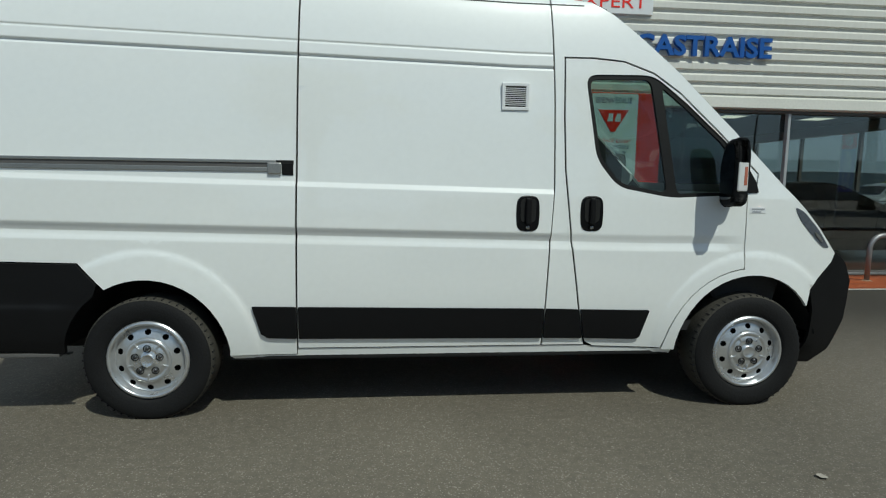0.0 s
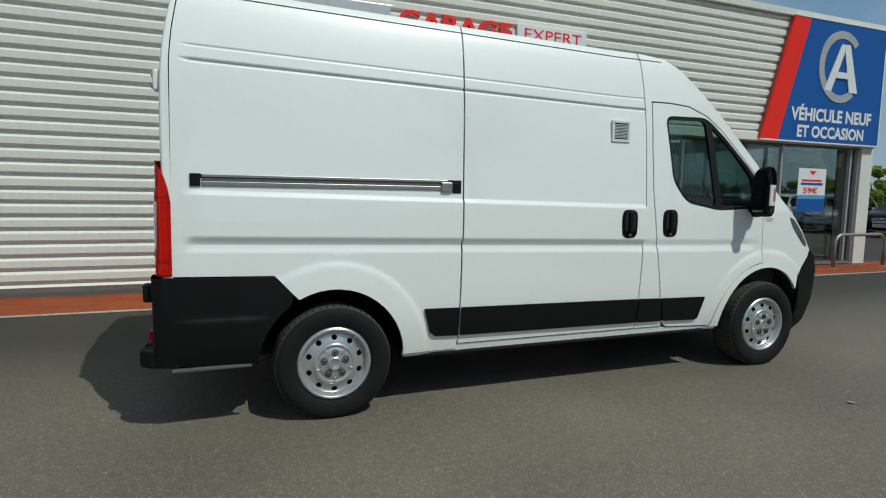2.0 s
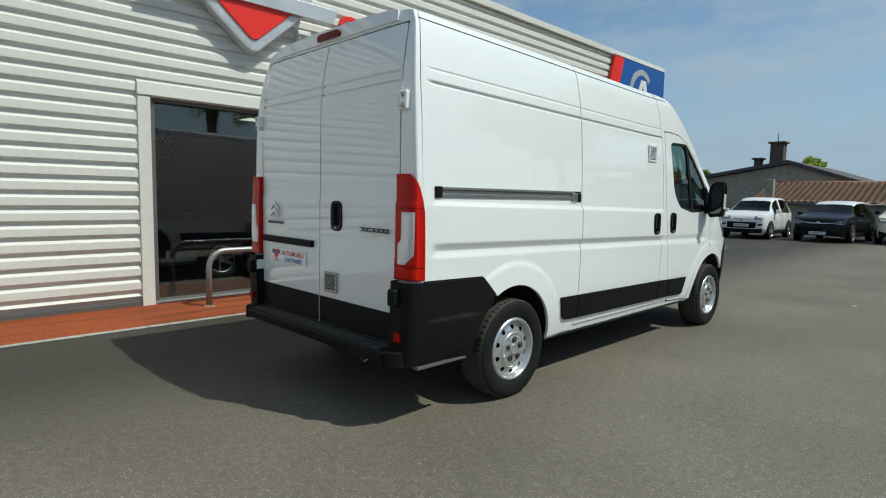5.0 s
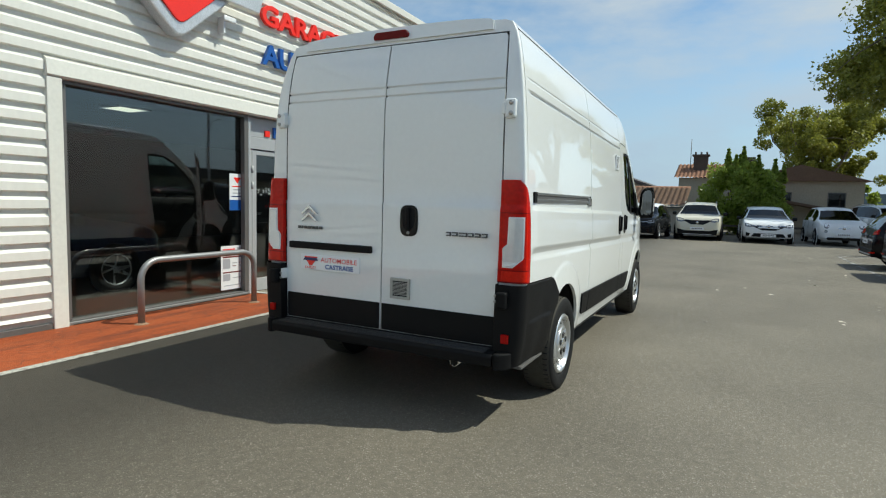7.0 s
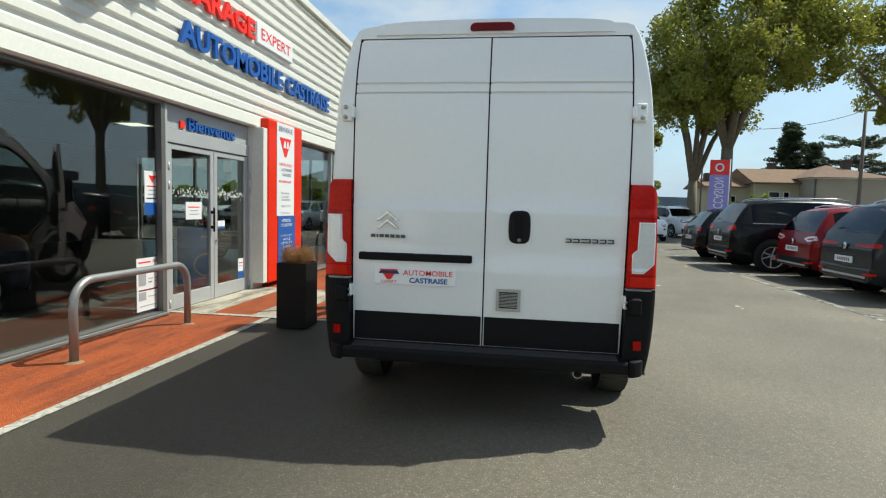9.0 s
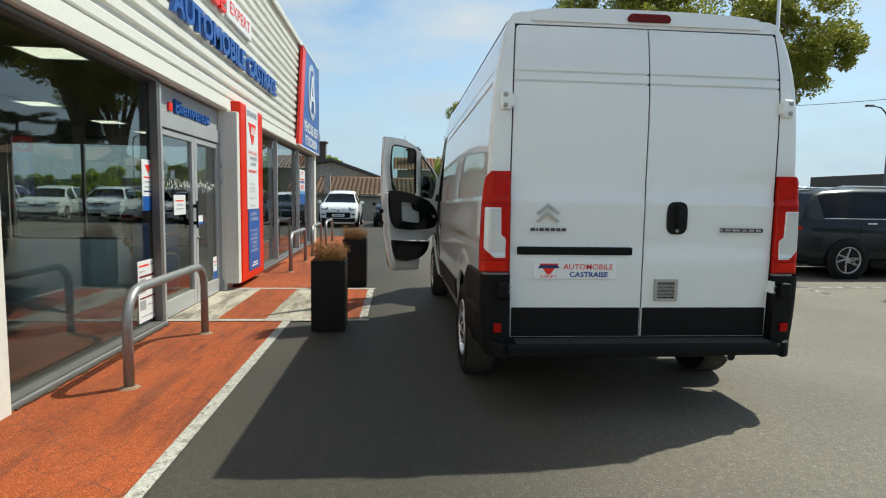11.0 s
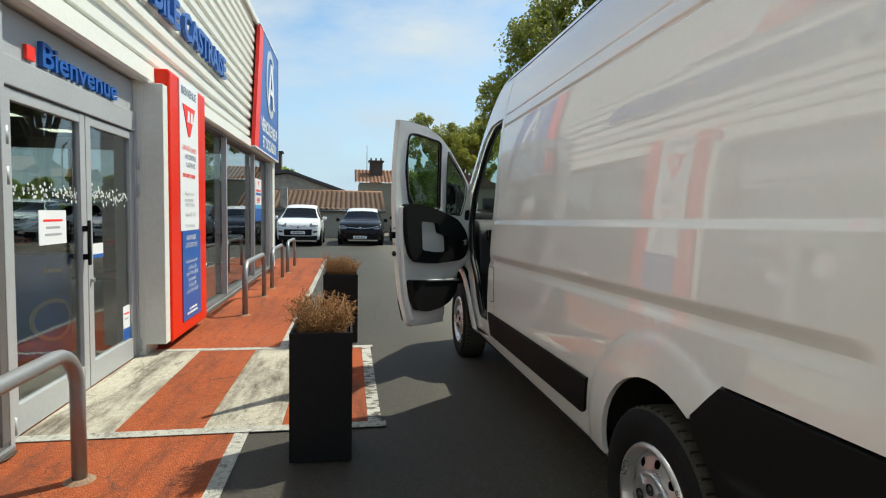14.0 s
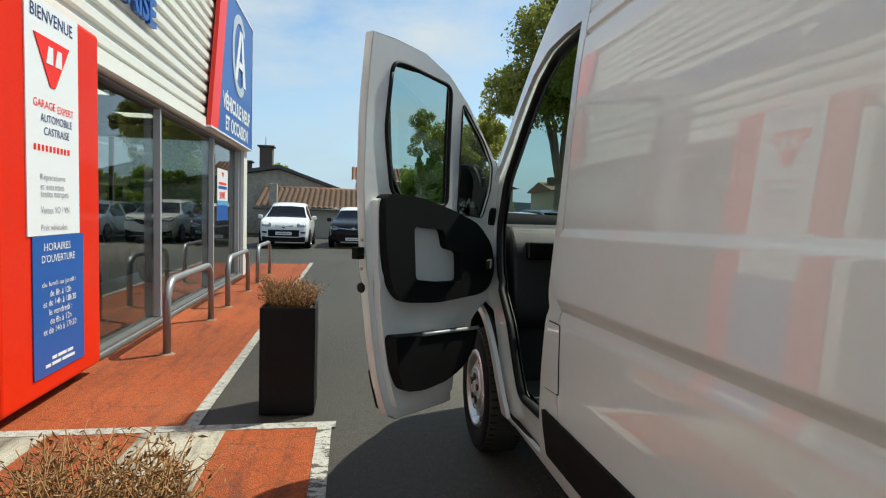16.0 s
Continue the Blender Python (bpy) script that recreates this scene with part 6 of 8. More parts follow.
# wheels
def wheel(parent, x, side):
    m = Matrix.Translation((x, YC + side * 0.900, HUB_Z + 0.004)) @ pose(0, 0, 0, 0, 0, 0 if side < 0 else 180) @ Matrix.Diagonal((1.025, 1.0, 1.025, 1))
    tyre = lathe([(0.215, -0.095), (0.235, -0.104), (0.262, -0.110), (0.285, -0.111), (0.305, -0.107), (0.322, -0.098), (0.333, -0.080), (0.3335, -0.062), (0.327, -0.060), (0.327, -0.050), (0.3352, -0.048), (0.3352, -0.014),
                  (0.327, -0.012), (0.327, 0.0), (0.327, 0.012), (0.335, 0.014), (0.335, 0.048), (0.327, 0.050), (0.327, 0.060), (0.3335, 0.062), (0.333, 0.080), (0.322, 0.098), (0.285, 0.110), (0.235, 0.10), (0.21, 0.09), (0.205, 0.0)], 56, True)
    w = part("wheel", move(tyre, m), RUBBER, parent, "black tyre on a silver steel wheel")
    lugs = bmesh.new()
    for k in range(52):
        a = 2 * math.pi * k / 52
        for y0, y1, sh in ((-0.088, -0.056, 0.0), (0.056, 0.088, 0.5)):
            b = box(0.318, 0.3356, y0, y1, -0.004, 0.004)
            bmesh.ops.transform(b, matrix=pose(0, 0, 0, 0, math.degrees(a + sh * 0.12), 0), verts=b.verts)
            me = bpy.data.meshes.new("t")
            b.to_mesh(me)
            b.free()
            lugs.from_mesh(me)
            bpy.data.meshes.remove(me)
    part("tread", move(lathe([(0.3238, -0.0975), (0.3342, -0.080), (0.3348, -0.063), (0.3362, -0.048), (0.3362, 0.048), (0.3348, 0.063), (0.3342, 0.080), (0.3238, 0.0975)], 72), m), TREAD_DUST, w, "dusty tread")
    tagged(part("tread_groove", move(lugs, m), DARK, w), kind="stuff")
    # rim with ten oval holes
    rim = lathe([(0.214, -0.092), (0.206, -0.104), (0.196, -0.106), (0.190, -0.098), (0.186, -0.070), (0.178, -0.058)], 60)
    part("rim_edge", move(rim, m), RIM_SILVER, w, "silver rim edge")
    disc = bmesh.new()
    prof = [(0.182, -0.062), (0.176, -0.068), (0.170, -0.0725)] + [(0.166 - 0.0033 * i, -0.075 - 0.0011 * i) for i in range(13)] + [(0.120, -0.0895), (0.105, -0.090), (0.085, -0.090)]
    steps = 240
    rings = [[disc.verts.new((r * math.cos(2 * math.pi * k / steps), y, r * math.sin(2 * math.pi * k / steps))) for k in range(steps)] for r, y in prof]
    for i in range(len(prof) - 1):
        rm = (prof[i][0] + prof[i + 1][0]) / 2
        for k in range(steps):
            da = ((k + 0.5) % 24 - 12) / steps * 2 * math.pi
            if math.hypot(rm * math.cos(da) - 0.151, rm * math.sin(da) * 0.9) < 0.0145:
                continue
            f = disc.faces.new((rings[i][k], rings[i + 1][k], rings[i + 1][(k + 1) % steps], rings[i][(k + 1) % steps]))
            f.smooth = True
    part("rim", move(disc, m), RIM_SILVER, w, "silver pressed-steel wheel with round holes")
    part("brake_drum", move(lathe([(0, -0.045), (0.18, -0.045), (0.185, 0.05), (0, 0.05)], 32), m), DARK, w)
    cap = part("hub_cap", move(lathe([(0.120, -0.087), (0.1195, -0.096), (0.115, -0.101), (0.104, -0.102), (0.100, -0.097), (0.092, -0.097), (0.088, -0.101), (0.060, -0.101), (0.040, -0.101), (0.036, -0.108), (0.030, -0.109), (0.026, -0.105), (0.0, -0.106)], 40), m), RIM_SILVER, w, "silver hub cap")
    for k in range(5):
        a = math.radians(90 + 72 * k)
        mm = m @ Matrix.Translation((0.066 * math.cos(a), -0.099, 0.066 * math.sin(a)))
        part("bolt_well", move(lathe([(0.019, 0.0), (0.020, -0.008), (0.017, -0.009), (0.015, 0.002), (0, 0.002)], 14), mm), DARK, cap)
        part("wheel_bolt", move(lathe([(0, -0.009), (0.010, -0.008), (0.0125, 0.004), (0, 0.004)], 6), mm), DARK_CHROME, cap)
    for k in range(5):
        a = 18 + 72 * k
        part("cap_rib", move(move(box(0.078, 0.112, -0.004, 0.006, -0.005, 0.005, 0.002), pose(0, -0.101, 0, 0, a, 0)), m), RIM_SILVER, cap)


for x in (WHEEL_R, WHEEL_F):
    for side in (-1, 1):
        wheel(van, x, side)
        # wheel housing
        liner = bmesh.new()
        pts = arch(x, 0.462, 0, 8, 172, 1.03)
        y0, y1 = YC + side * 0.50, YC + side * 0.955
        rows = [[liner.verts.new((p[0], y, p[1])) for p in pts] for y in (y0, y1)]
        for k in range(len(pts) - 1):
            liner.faces.new((rows[0][k], rows[0][k + 1], rows[1][k + 1], rows[1][k]))
        liner.faces.new([liner.verts.new((p[0], y0, p[1])) for p in pts])
        part("wheel_housing", liner, DARK, van)
# underside
part("underbody", box(-2.05, 2.75, YC - 0.70, YC + 0.70, 0.33, 0.40, 0.02), DARK, van)
part("sill_beam", box(-0.78, 1.78, YC - 0.94, YC - 0.72, 0.31, 0.36, 0.01), DARK, van)
part("sill_beam", box(-0.78, 1.78, YC + 0.72, YC + 0.94, 0.31, 0.36, 0.01), DARK, van)
part("exhaust", tube([(-1.7, 3.5, 0.375), (-2.0, 3.46, 0.370), (-2.16, 3.45, 0.366)], 0.030, 14), CHROME, van, "bright exhaust tail pipe")
part("exhaust_bore", move(lathe([(0, -0.0015), (0.025, -0.0015), (0.025, 0.0), (0, 0.0)], 14), pose(-2.1605, 3.45, 0.366, 0, 0, -90)), DARK, van)
part("axle", tube([(WHEEL_R, YC - 0.8, HUB_Z - 0.02), (WHEEL_R, YC + 0.8, HUB_Z - 0.02)], 0.05, 10), DARK, van)
part("mud_skirt", box(-2.07, -1.66, 3.045, 3.10, 0.356, 0.374, 0.003), ALU_DARK, van, "grey lip under the bumper")

# cab: bulkhead, floor, dashboard, seats, wheel
CLOTH = material("dark_seat_cloth", (0.03, 0.03, 0.034), 0.95, vary=0.3, scale=12, bump=0.2, bump_scale=300)
part("bulkhead", box(0.98, 1.02, YC - 0.80, YC + 0.80, 0.40, 2.30), CAB_GREY, van)
part("cab_floor", box(1.02, 2.55, YC - 0.88, YC + 0.88, 0.44, 0.50), CAB_GREY, van)
part("headlining", move(crown([(0.99, 2.36, 0.99, 2.44), (1.2, 2.34, 1.27, 2.41), (1.30, 2.29, 1.48, 2.35)], 3.4), Matrix.Translation((0, 0, -0.035))), CLOTH, van)
dash = part("dashboard", prism(rounded([(1.95, 0.80), (2.02, 1.16), (2.12, 1.27), (2.50, 1.28), (2.58, 1.0), (2.45, 0.5), (2.2, 0.5)], 0.05), "y", YC - 0.87, YC + 0.87, 0.02), CAB_GREY, van, "dark dashboard")
for y in (YC - 0.72, YC + 0.72):
    part("air_vent", box(1.985, 2.05, y - 0.08, y + 0.08, 1.10, 1.19, 0.01), GLOSS_BLACK, dash)
ring_pts = [(1.80 + 0.10 * math.cos(a) , YC + 0.45 + 0.20 * math.sin(a), 1.16 + 0.17 * math.cos(a)) for a in [2 * math.pi * k / 24 for k in range(25)]]
part("steering_wheel", tube(ring_pts, 0.016, 8), GLOSS_BLACK, van)
part("steering_column", tube([(1.80, YC + 0.45, 1.15), (2.1, YC + 0.45, 1.02)], 0.05, 10), CAB_GREY, van)
for y, w in ((YC + 0.45, 0.24), (YC - 0.38, 0.42)):
    seat = part("seat", box(1.12, 1.62, y - w, y + w, 0.62, 0.86, 0.06, 3), CLOTH, van, "dark cloth seat")
    part("backrest", move(box(-0.07, 0.07, -w, w, 0.0, 0.56, 0.05, 3), pose(1.16, y, 0.84, 0, -8, 0)), CLOTH, seat)
    part("headrest", box(1.03, 1.12, y - 0.12, y + 0.12, 1.42, 1.56, 0.04, 3), CLOTH, seat)
    part("base", box(1.16, 1.58, y - w + 0.05, y + w - 0.05, 0.50, 0.64, 0.02), CAB_GREY, seat)

# the open cab door on the far side
HINGE = (2.165, YC + 0.955)
OPEN = 47.0
swing = Matrix.Translation((HINGE[0] + 0.06, HINGE[1] - 0.05, 0.03)) @ pose(0, 0, 0, 0, 0, -OPEN) @ Matrix.Translation((-HINGE[0], -HINGE[1], 0))


def door_part(name, bm, mat, parent, label=""):
    return part(name, move(bm, swing), mat, parent, label)


open_door = door_part("open_door", panel(DOOR, left(), (0, -0.040, 0), [WIN], us=X_LEVELS, vs=Z_LEVELS), VAN_WHITE, van, "open white cab door")
INNER_O = [(1.62 + (p[0] - 1.62) * 0.994, 1.2 + (p[1] - 1.2) * 0.995) for p in DOOR]
GLASS_A = rounded([(1.215, 1.925), (1.31, 1.930), (1.615, 1.898), (1.665, 1.335), (1.45, 1.340), (1.265, 1.375), (1.205, 1.65)], 0.05, 5)
GLASS_B = rounded([(1.715, 1.840), (1.92, 1.671), (2.02, 1.560), (2.03, 1.434), (1.985, 1.282), (1.757, 1.302)], 0.03, 4)
door_part("inner_skin", panel(INNER_O, left(-0.042), (0, 0.012, 0), [GLASS_A, GLASS_B], us=X_LEVELS[::2], vs=Z_LEVELS[::2]), VAN_WHITE, open_door, "white inner door skin")
LOW_SKIN = rounded([(1.145, 1.36), (1.22, 1.345), (1.62, 1.262), (2.10, 1.24), (2.12, 0.90)] + [(p[0] - 0.03, p[1] + 0.02) for p in RING_IN[1:]] + [(1.69, 0.42), (1.30, 0.42), (1.275, 0.46), (1.235, 0.62), (1.175, 1.0)], 0.03, 3)
door_part("door_body", panel(LOW_SKIN, left(-0.078), (0, 0.036, 0), us=X_LEVELS[::2], vs=Z_LEVELS[::2]), VAN_WHITE, open_door)
rim_pts = [left(-0.014)(*q) for q in refine(WIN, 0.04)]
door_part("window_frame", tube(rim_pts + [rim_pts[0]], 0.013, 8), SEAL, open_door, "black window surround")
door_part("window_divider", panel([(1.612, 1.93), (1.650, 1.905), (1.712, 1.30), (1.664, 1.30)], left(-0.030), (0, 0.014, 0)), SEAL, open_door, "black window bar")
for o in (GLASS_A, GLASS_B):
    pts_ = [left(-0.044)(*q) for q in refine(o, 0.05)]
    door_part("window_seal", tube(pts_ + [pts_[0]], 0.010 if o is GLASS_A else 0.004, 6), SEAL, open_door)
for o in (GLASS_A, GLASS_B):
    g = door_part("pane", panel(o, left(-0.034), (0, -0.004, 0)), GLASS_VAN, open_door)
    g.visible_shadow = False
TRIM = rounded([(1.155, 1.375), (1.29, 1.375), (1.45, 1.357), (1.64, 1.314), (1.85, 1.252), (1.985, 1.14), (2.015, 1.0), (1.97, 0.915), (1.88, 0.888), (1.53, 0.880), (1.285, 0.905), (1.205, 0.985), (1.168, 1.17)], 0.06, 5)
TRIM_H = rounded([(1.345, 1.238), (1.56, 1.222), (1.590, 1.135), (1.70, 1.112), (1.714, 0.968), (1.55, 0.975), (1.365, 1.000)], 0.025, 4)
def flat_left(d):
    return lambda x, z: (x, YC + 0.999 - d, z)


door_part("door_card", panel(TRIM, flat_left(0.128), (0, 0.065, 0), [TRIM_H]), BLACK_PLASTIC, open_door, "black door card")
door_part("door_pull", panel(rounded([(1.345, 1.240), (1.545, 1.228), (1.490, 1.188), (1.352, 1.172)], 0.02), flat_left(0.100), (0, 0.012, 0)), SIGN_WHITE, open_door)
POCKET = rounded([(1.215, 0.768), (1.39, 0.750), (1.845, 0.718), (1.805, 0.61), (1.72, 0.54), (1.59, 0.500), (1.42, 0.492), (1.285, 0.515), (1.245, 0.60)], 0.035, 4)
door_part("pocket", panel(POCKET, flat_left(0.150), (0, 0.085, 0)), BLACK_PLASTIC, open_door, "black door pocket")
door_part("pocket_rim", tube([flat_left(0.150)(p[0], p[1]) for p in ((1.40, 0.752), (1.55, 0.742), (1.70, 0.732), (1.84, 0.722))], 0.009, 8), ALU, open_door)
recess_handle(open_door, swing @ pose(1.250, YC + half_width(1.25, 1.15) - 0.006, 1.154, 0, 0, 180))
door_part("latch", box(1.070, 1.112, YC + 0.940, YC + 0.975, 1.10, 1.15, 0.004), BLACK_PLASTIC, open_door)
for x, z in ((1.10, 1.18), (1.10, 1.06), (1.10, 1.12)):
    door_part("bolt", move(lathe([(0, -0.006), (0.008, -0.006), (0.009, 0), (0, 0)], 8), pose(1.085 + 0.02, YC + 0.948, z, 0, 0, -90)), STEEL, open_door)
door_part("rubber_plug", move(lathe([(0, -0.006), (0.02, -0.005), (0.022, 0.002), (0, 0.002)], 12), pose(1.105, YC + 0.95, 0.98, 0, 0, -90)), DARK, open_door)
door_part("side_moulding", panel(rounded(STRIPS[3][0], 0.008, 3), left(0.013), (0, -0.016, 0)), BLACK_PLASTIC, open_door, "black side moulding")
door_mirror(open_door, swing @ Matrix.Translation((2.045, YC + (YC - 2.92), 0)) @ Matrix.Diagonal((1, -1, 1, 1)))
for z in (0.95, 1.25):
    part("door_hinge", join(box(2.12, 2.20, YC + 0.90, YC + 0.95, z - 0.03, z + 0.03, 0.006)), VAN_WHITE, van)
part("check_strap", move(box(-0.25, 0.05, -0.01, 0.01, -0.02, 0.02), pose(2.10, YC + 0.96, 1.08, 0, 0, -20)), DARK, van)


# ---- parked cars ----
def paint(name, color, metal=0.0, rough=0.3, coat=0.6):
    return material(name, color, rough, metal=metal, vary=0.04, scale=2, coat=coat, spec=0.15)


CAR_WHITE = paint("white_car_paint", (0.74, 0.75, 0.75))
CAR_CREAM = paint("cream_car_paint", (0.66, 0.62, 0.50))
CAR_BLACK = paint("black_car_paint", (0.004, 0.0045, 0.006), 0, 0.25, 0.22)
CAR_NAVY = paint("navy_car_paint", (0.012, 0.018, 0.040), 0.2)
CAR_RED = paint("dark_red_car_paint", (0.19, 0.006, 0.010), 0.2, 0.25, 0.3)
CAR_GREY = paint("dark_grey_car_paint", (0.022, 0.027, 0.030), 0.3, 0.25, 0.25)
CAR_SILVER = paint("silver_car_paint", (0.42, 0.43, 0.44), 0.5)
ALLOY = material("alloy_wheel", (0.50, 0.51, 0.52), 0.28, metal=0.8, vary=0.08)

SHAPES = {
    "suv": dict(top=[(0, .50), (.008, .58), (.022, .665), (.055, .82), (.09, .935), (.13, .975), (.25, .998), (.45, 1.0), (.56, .975), (.62, .92), (.68, .82), (.745, .70), (.775, .675), (.85, .655), (.93, .622), (.965, .585), (.985, .53), (.995, .45), (1.0, .33)],
                belt=.655, rear=(.022, .09), screen=(.62, .775), side=(.10, .70)),
    "hatch": dict(top=[(0, .44), (.008, .55), (.022, .64), (.06, .80), (.10, .925), (.14, .968), (.25, .995), (.42, 1.0), (.53, .975), (.60, .91), (.68, .79), (.75, .685), (.785, .665), (.86, .635), (.93, .592), (.965, .55), (.985, .49), (.995, .42), (1.0, .32)],
                  belt=.625, rear=(.022, .10), screen=(.60, .785), side=(.12, .69)),
    "sedan": dict(top=[(0, .48), (.008, .58), (.03, .665), (.10, .695), (.15, .70), (.20, .78), (.27, .90), (.33, .97), (.42, 1.0), (.50, .995), (.56, .96), (.62, .88), (.68, .77), (.725, .695), (.755, .68), (.85, .65), (.93, .605), (.965, .56), (.985, .50), (.995, .43), (1.0, .33)],
                  belt=.66, rear=(.15, .33), screen=(.56, .755), side=(.20, .69)),
}


def make_wheel_meshes():
    tyre = lathe([(0.70, -0.30), (0.80, -0.335), (0.92, -0.32), (0.985, -0.25), (1.0, -0.15), (1.0, 0.15), (0.985, 0.25), (0.92, 0.32), (0.80, 0.33), (0.70, 0.30)], 36, True)
    rim = lathe([(0.71, -0.29), (0.68, -0.31), (0.65, -0.29), (0.63, -0.20), (0.62, 0.1)], 36)
    hub = lathe([(0, -0.27), (0.12, -0.27), (0.15, -0.25), (0.16, -0.15), (0, -0.15)], 20)
    spokes = bmesh.new()
    for k in range(5):
        for d in (-0.10, 0.10):
            box(0.10, 0.66, -0.275, -0.20, d - 0.045, d + 0.045, 0.02, 1, spokes)
            spokes.verts.ensure_lookup_table()
            new_verts = [v for v in spokes.verts if not v.tag]
            bmesh.ops.rotate(spokes, verts=new_verts, cent=(0, 0, 0), matrix=Matrix.Rotation(2 * math.pi * k / 5 + math.pi / 2, 3, "Y"))
            for v in new_verts:
                v.tag = True
    drum = lathe([(0, -0.12), (0.62, -0.12), (0.62, 0.2), (0, 0.2)], 24)
    out = []
    for nm, bm, mat in (("tyre", tyre, RUBBER), ("rim", join(rim, hub), ALLOY), ("spokes", spokes, ALLOY), ("drum", drum, DARK)):
        me = bpy.data.meshes.new(nm)
        bm.to_mesh(me)
        bm.free()
        me.materials.append(mat)
        out.append(me)
    return out


WHEEL_MESHES = make_wheel_meshes()


def car(label, kind, L, W, H, body_mat, m, trim=None, group="", lower=BLACK_PLASTIC, face="wings", tail="wide", roof_mat=None):
    """A parked car, its front towards +x before it is placed by m."""
    S = SHAPES[kind]
    t = thing("car", (0, 0, 0), label, "car", group)
    belt = S["belt"] * H
    ss = sorted({p[0] for p in S["top"]} | {S["side"][0], S["side"][1], .30, .35, .47, .70, .80, .90, .95})
    z_low = 0.20
    body, roof = bmesh.new(), bmesh.new()
    panes = {"windscreen": bmesh.new(), "rear_window": bmesh.new(), "side_window": bmesh.new(), "side_window_b": bmesh.new()}
    rows = []
    for s in ss:
        tz = interp(s, S["top"]) * H
        w = W / 2 * interp(s, [(0, .80), (.02, .90), (.07, .97), (.2, 1.0), (.75, 1.0), (.88, .985), (.945, .955), (.975, .90), (.99, .83), (1.0, .70)])
        x = (s - 0.5) * L
        zl = z_low + (0.10 * smooth_step(0.10, 0.0, s)) + 0.04 * smooth_step(0.92, 1.0, s)
        b = min(belt - 0.02 * H * smooth_step(.35, .8, s), tz)
        open_ = max(0.0, tz - b)
        k = min(1.0, open_ / (0.28 * H))
        wr = w * (0.955 - 0.235 * k)
        pts = [(w * .82, zl), (w * .965, zl + .05), (w * .99, zl + (b - zl) * .35), (w, zl + (b - zl) * .62), (w * .985, b - .05 * (b - zl)), (w * .955, b),
               (wr, b + open_ * .86), (wr * .92, b + open_ * .965), (wr * .6, tz + .002), (0, tz + .012)]
        rows.append((s, x, open_, pts))
    glass_side = (S["side"][0], S["side"][1])
    n = len(rows[0][3])
    for side in (1, -1):
        for (s0, x0, o0, p0), (s1, x1, o1, p1) in zip(rows, rows[1:]):
            mid = (s0 + s1) / 2
            for k in range(n - 1):
                q = [(x0, side * p0[k][0], p0[k][1]), (x1, side * p1[k][0], p1[k][1]), (x1, side * p1[k + 1][0], p1[k + 1][1]), (x0, side * p0[k + 1][0], p0[k + 1][1])]
                tgt = body
                if k == 5 and glass_side[0] < mid < glass_side[1] and min(o0, o1) > 0.10 * H and not 0.425 < mid < 0.45:
                    tgt = panes["side_window" if side > 0 else "side_window_b"]
                elif k >= 7 and S["screen"][0] < mid < S["screen"][1]:
                    tgt = panes["windscreen"]
                elif k >= 7 and S["rear"][0] < mid < S["rear"][1]:
                    tgt = panes["rear_window"]
                elif roof_mat and k >= 6 and S["rear"][1] <= mid <= S["screen"][0]:
                    tgt = roof
                f = tgt.faces.new([tgt.verts.new(c) for c in (q if side < 0 else q[::-1])])
                f.smooth = True
    for end, flip in ((rows[0], 1), (rows[-1], -1)):
        _, x, _, p = end
        loop = [(x, a, z) for a, z in p] + [(x, -a, z) for a, z in reversed(p[:-1])]
        f = body.faces.new([body.verts.new(c) for c in loop])
    for bmx in (body, roof, *panes.values()):
        bmesh.ops.remove_doubles(bmx, verts=bmx.verts, dist=1e-4)
        bmesh.ops.recalc_face_normals(bmx, faces=bmx.faces)
    part("body", body, body_mat, t)
    if roof_mat:
        part("roof", roof, roof_mat, t, "white roof")
    for nm, bmx in panes.items():
        if bmx.faces:
            part(nm.replace("_b", ""), bmx, GLASS_CAR, t, "dark car glass")
        else:
            bmx.free()
    # near-black box below the glass line stands in for the shaded cabin
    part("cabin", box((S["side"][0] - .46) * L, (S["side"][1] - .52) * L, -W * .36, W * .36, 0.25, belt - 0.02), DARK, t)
    for sx in (-0.18, 0.10):
        part("seat_row", box(sx * L - 0.12, sx * L + 0.10, -W * .33, W * .33, belt - 0.06, belt + 0.12 * H, 0.05), CAB_GREY, t)
    r = 0.205 * H if H < 1.6 else 0.21 * H
    r = min(max(r, 0.30), 0.36)
    for xs in (-L * .5 + L * .195, L * .5 - L * .185):
        for side in (1, -1):
            lip = lathe([(r * 1.16, -0.012), (r * 1.18, 0.0), (r * 1.16, 0.010), (r * 1.11, 0.010), (r * 1.11, -0.012)], 30, True)
            part("wheel_arch", move(lip, pose(xs, side * W * .497, r, 0, 0, 0)), trim or body_mat, t)
            # dark disc paints the shade of an arch that is not cut out
            part("arch_void", move(lathe([(0, -0.012), (r * 1.14, -0.012), (r * 1.14, 0.012), (0, 0.012)], 30), pose(xs, side * W * .499, r)), DARK, t)
            mm = pose(xs, side * (W * .5 - 0.065), r, 0, 0, 0 if side < 0 else 180) @ Matrix.Diagonal((r, 0.30, r, 1))
            wob = None
            for me in WHEEL_MESHES:
                ob = new({"tyre": "wheel"}.get(me.name, me.name), me)
                ob.parent = wob or t
                if wob is None:
                    ob.matrix_basis = mm
                    wob = ob
    hx, tx = L / 2, -L / 2
    # both ends are dressed with pieces that follow the body's curve
    plan = [(0, .80), (.02, .90), (.07, .97), (.2, 1.0), (.75, 1.0), (.88, .985), (.945, .955), (.975, .90), (.99, .83), (1.0, .70)]
    nose = [(z, q) for q, z in reversed(S["top"]) if q > .84]
    back = [(z, q) for q, z in S["top"] if q < .10]
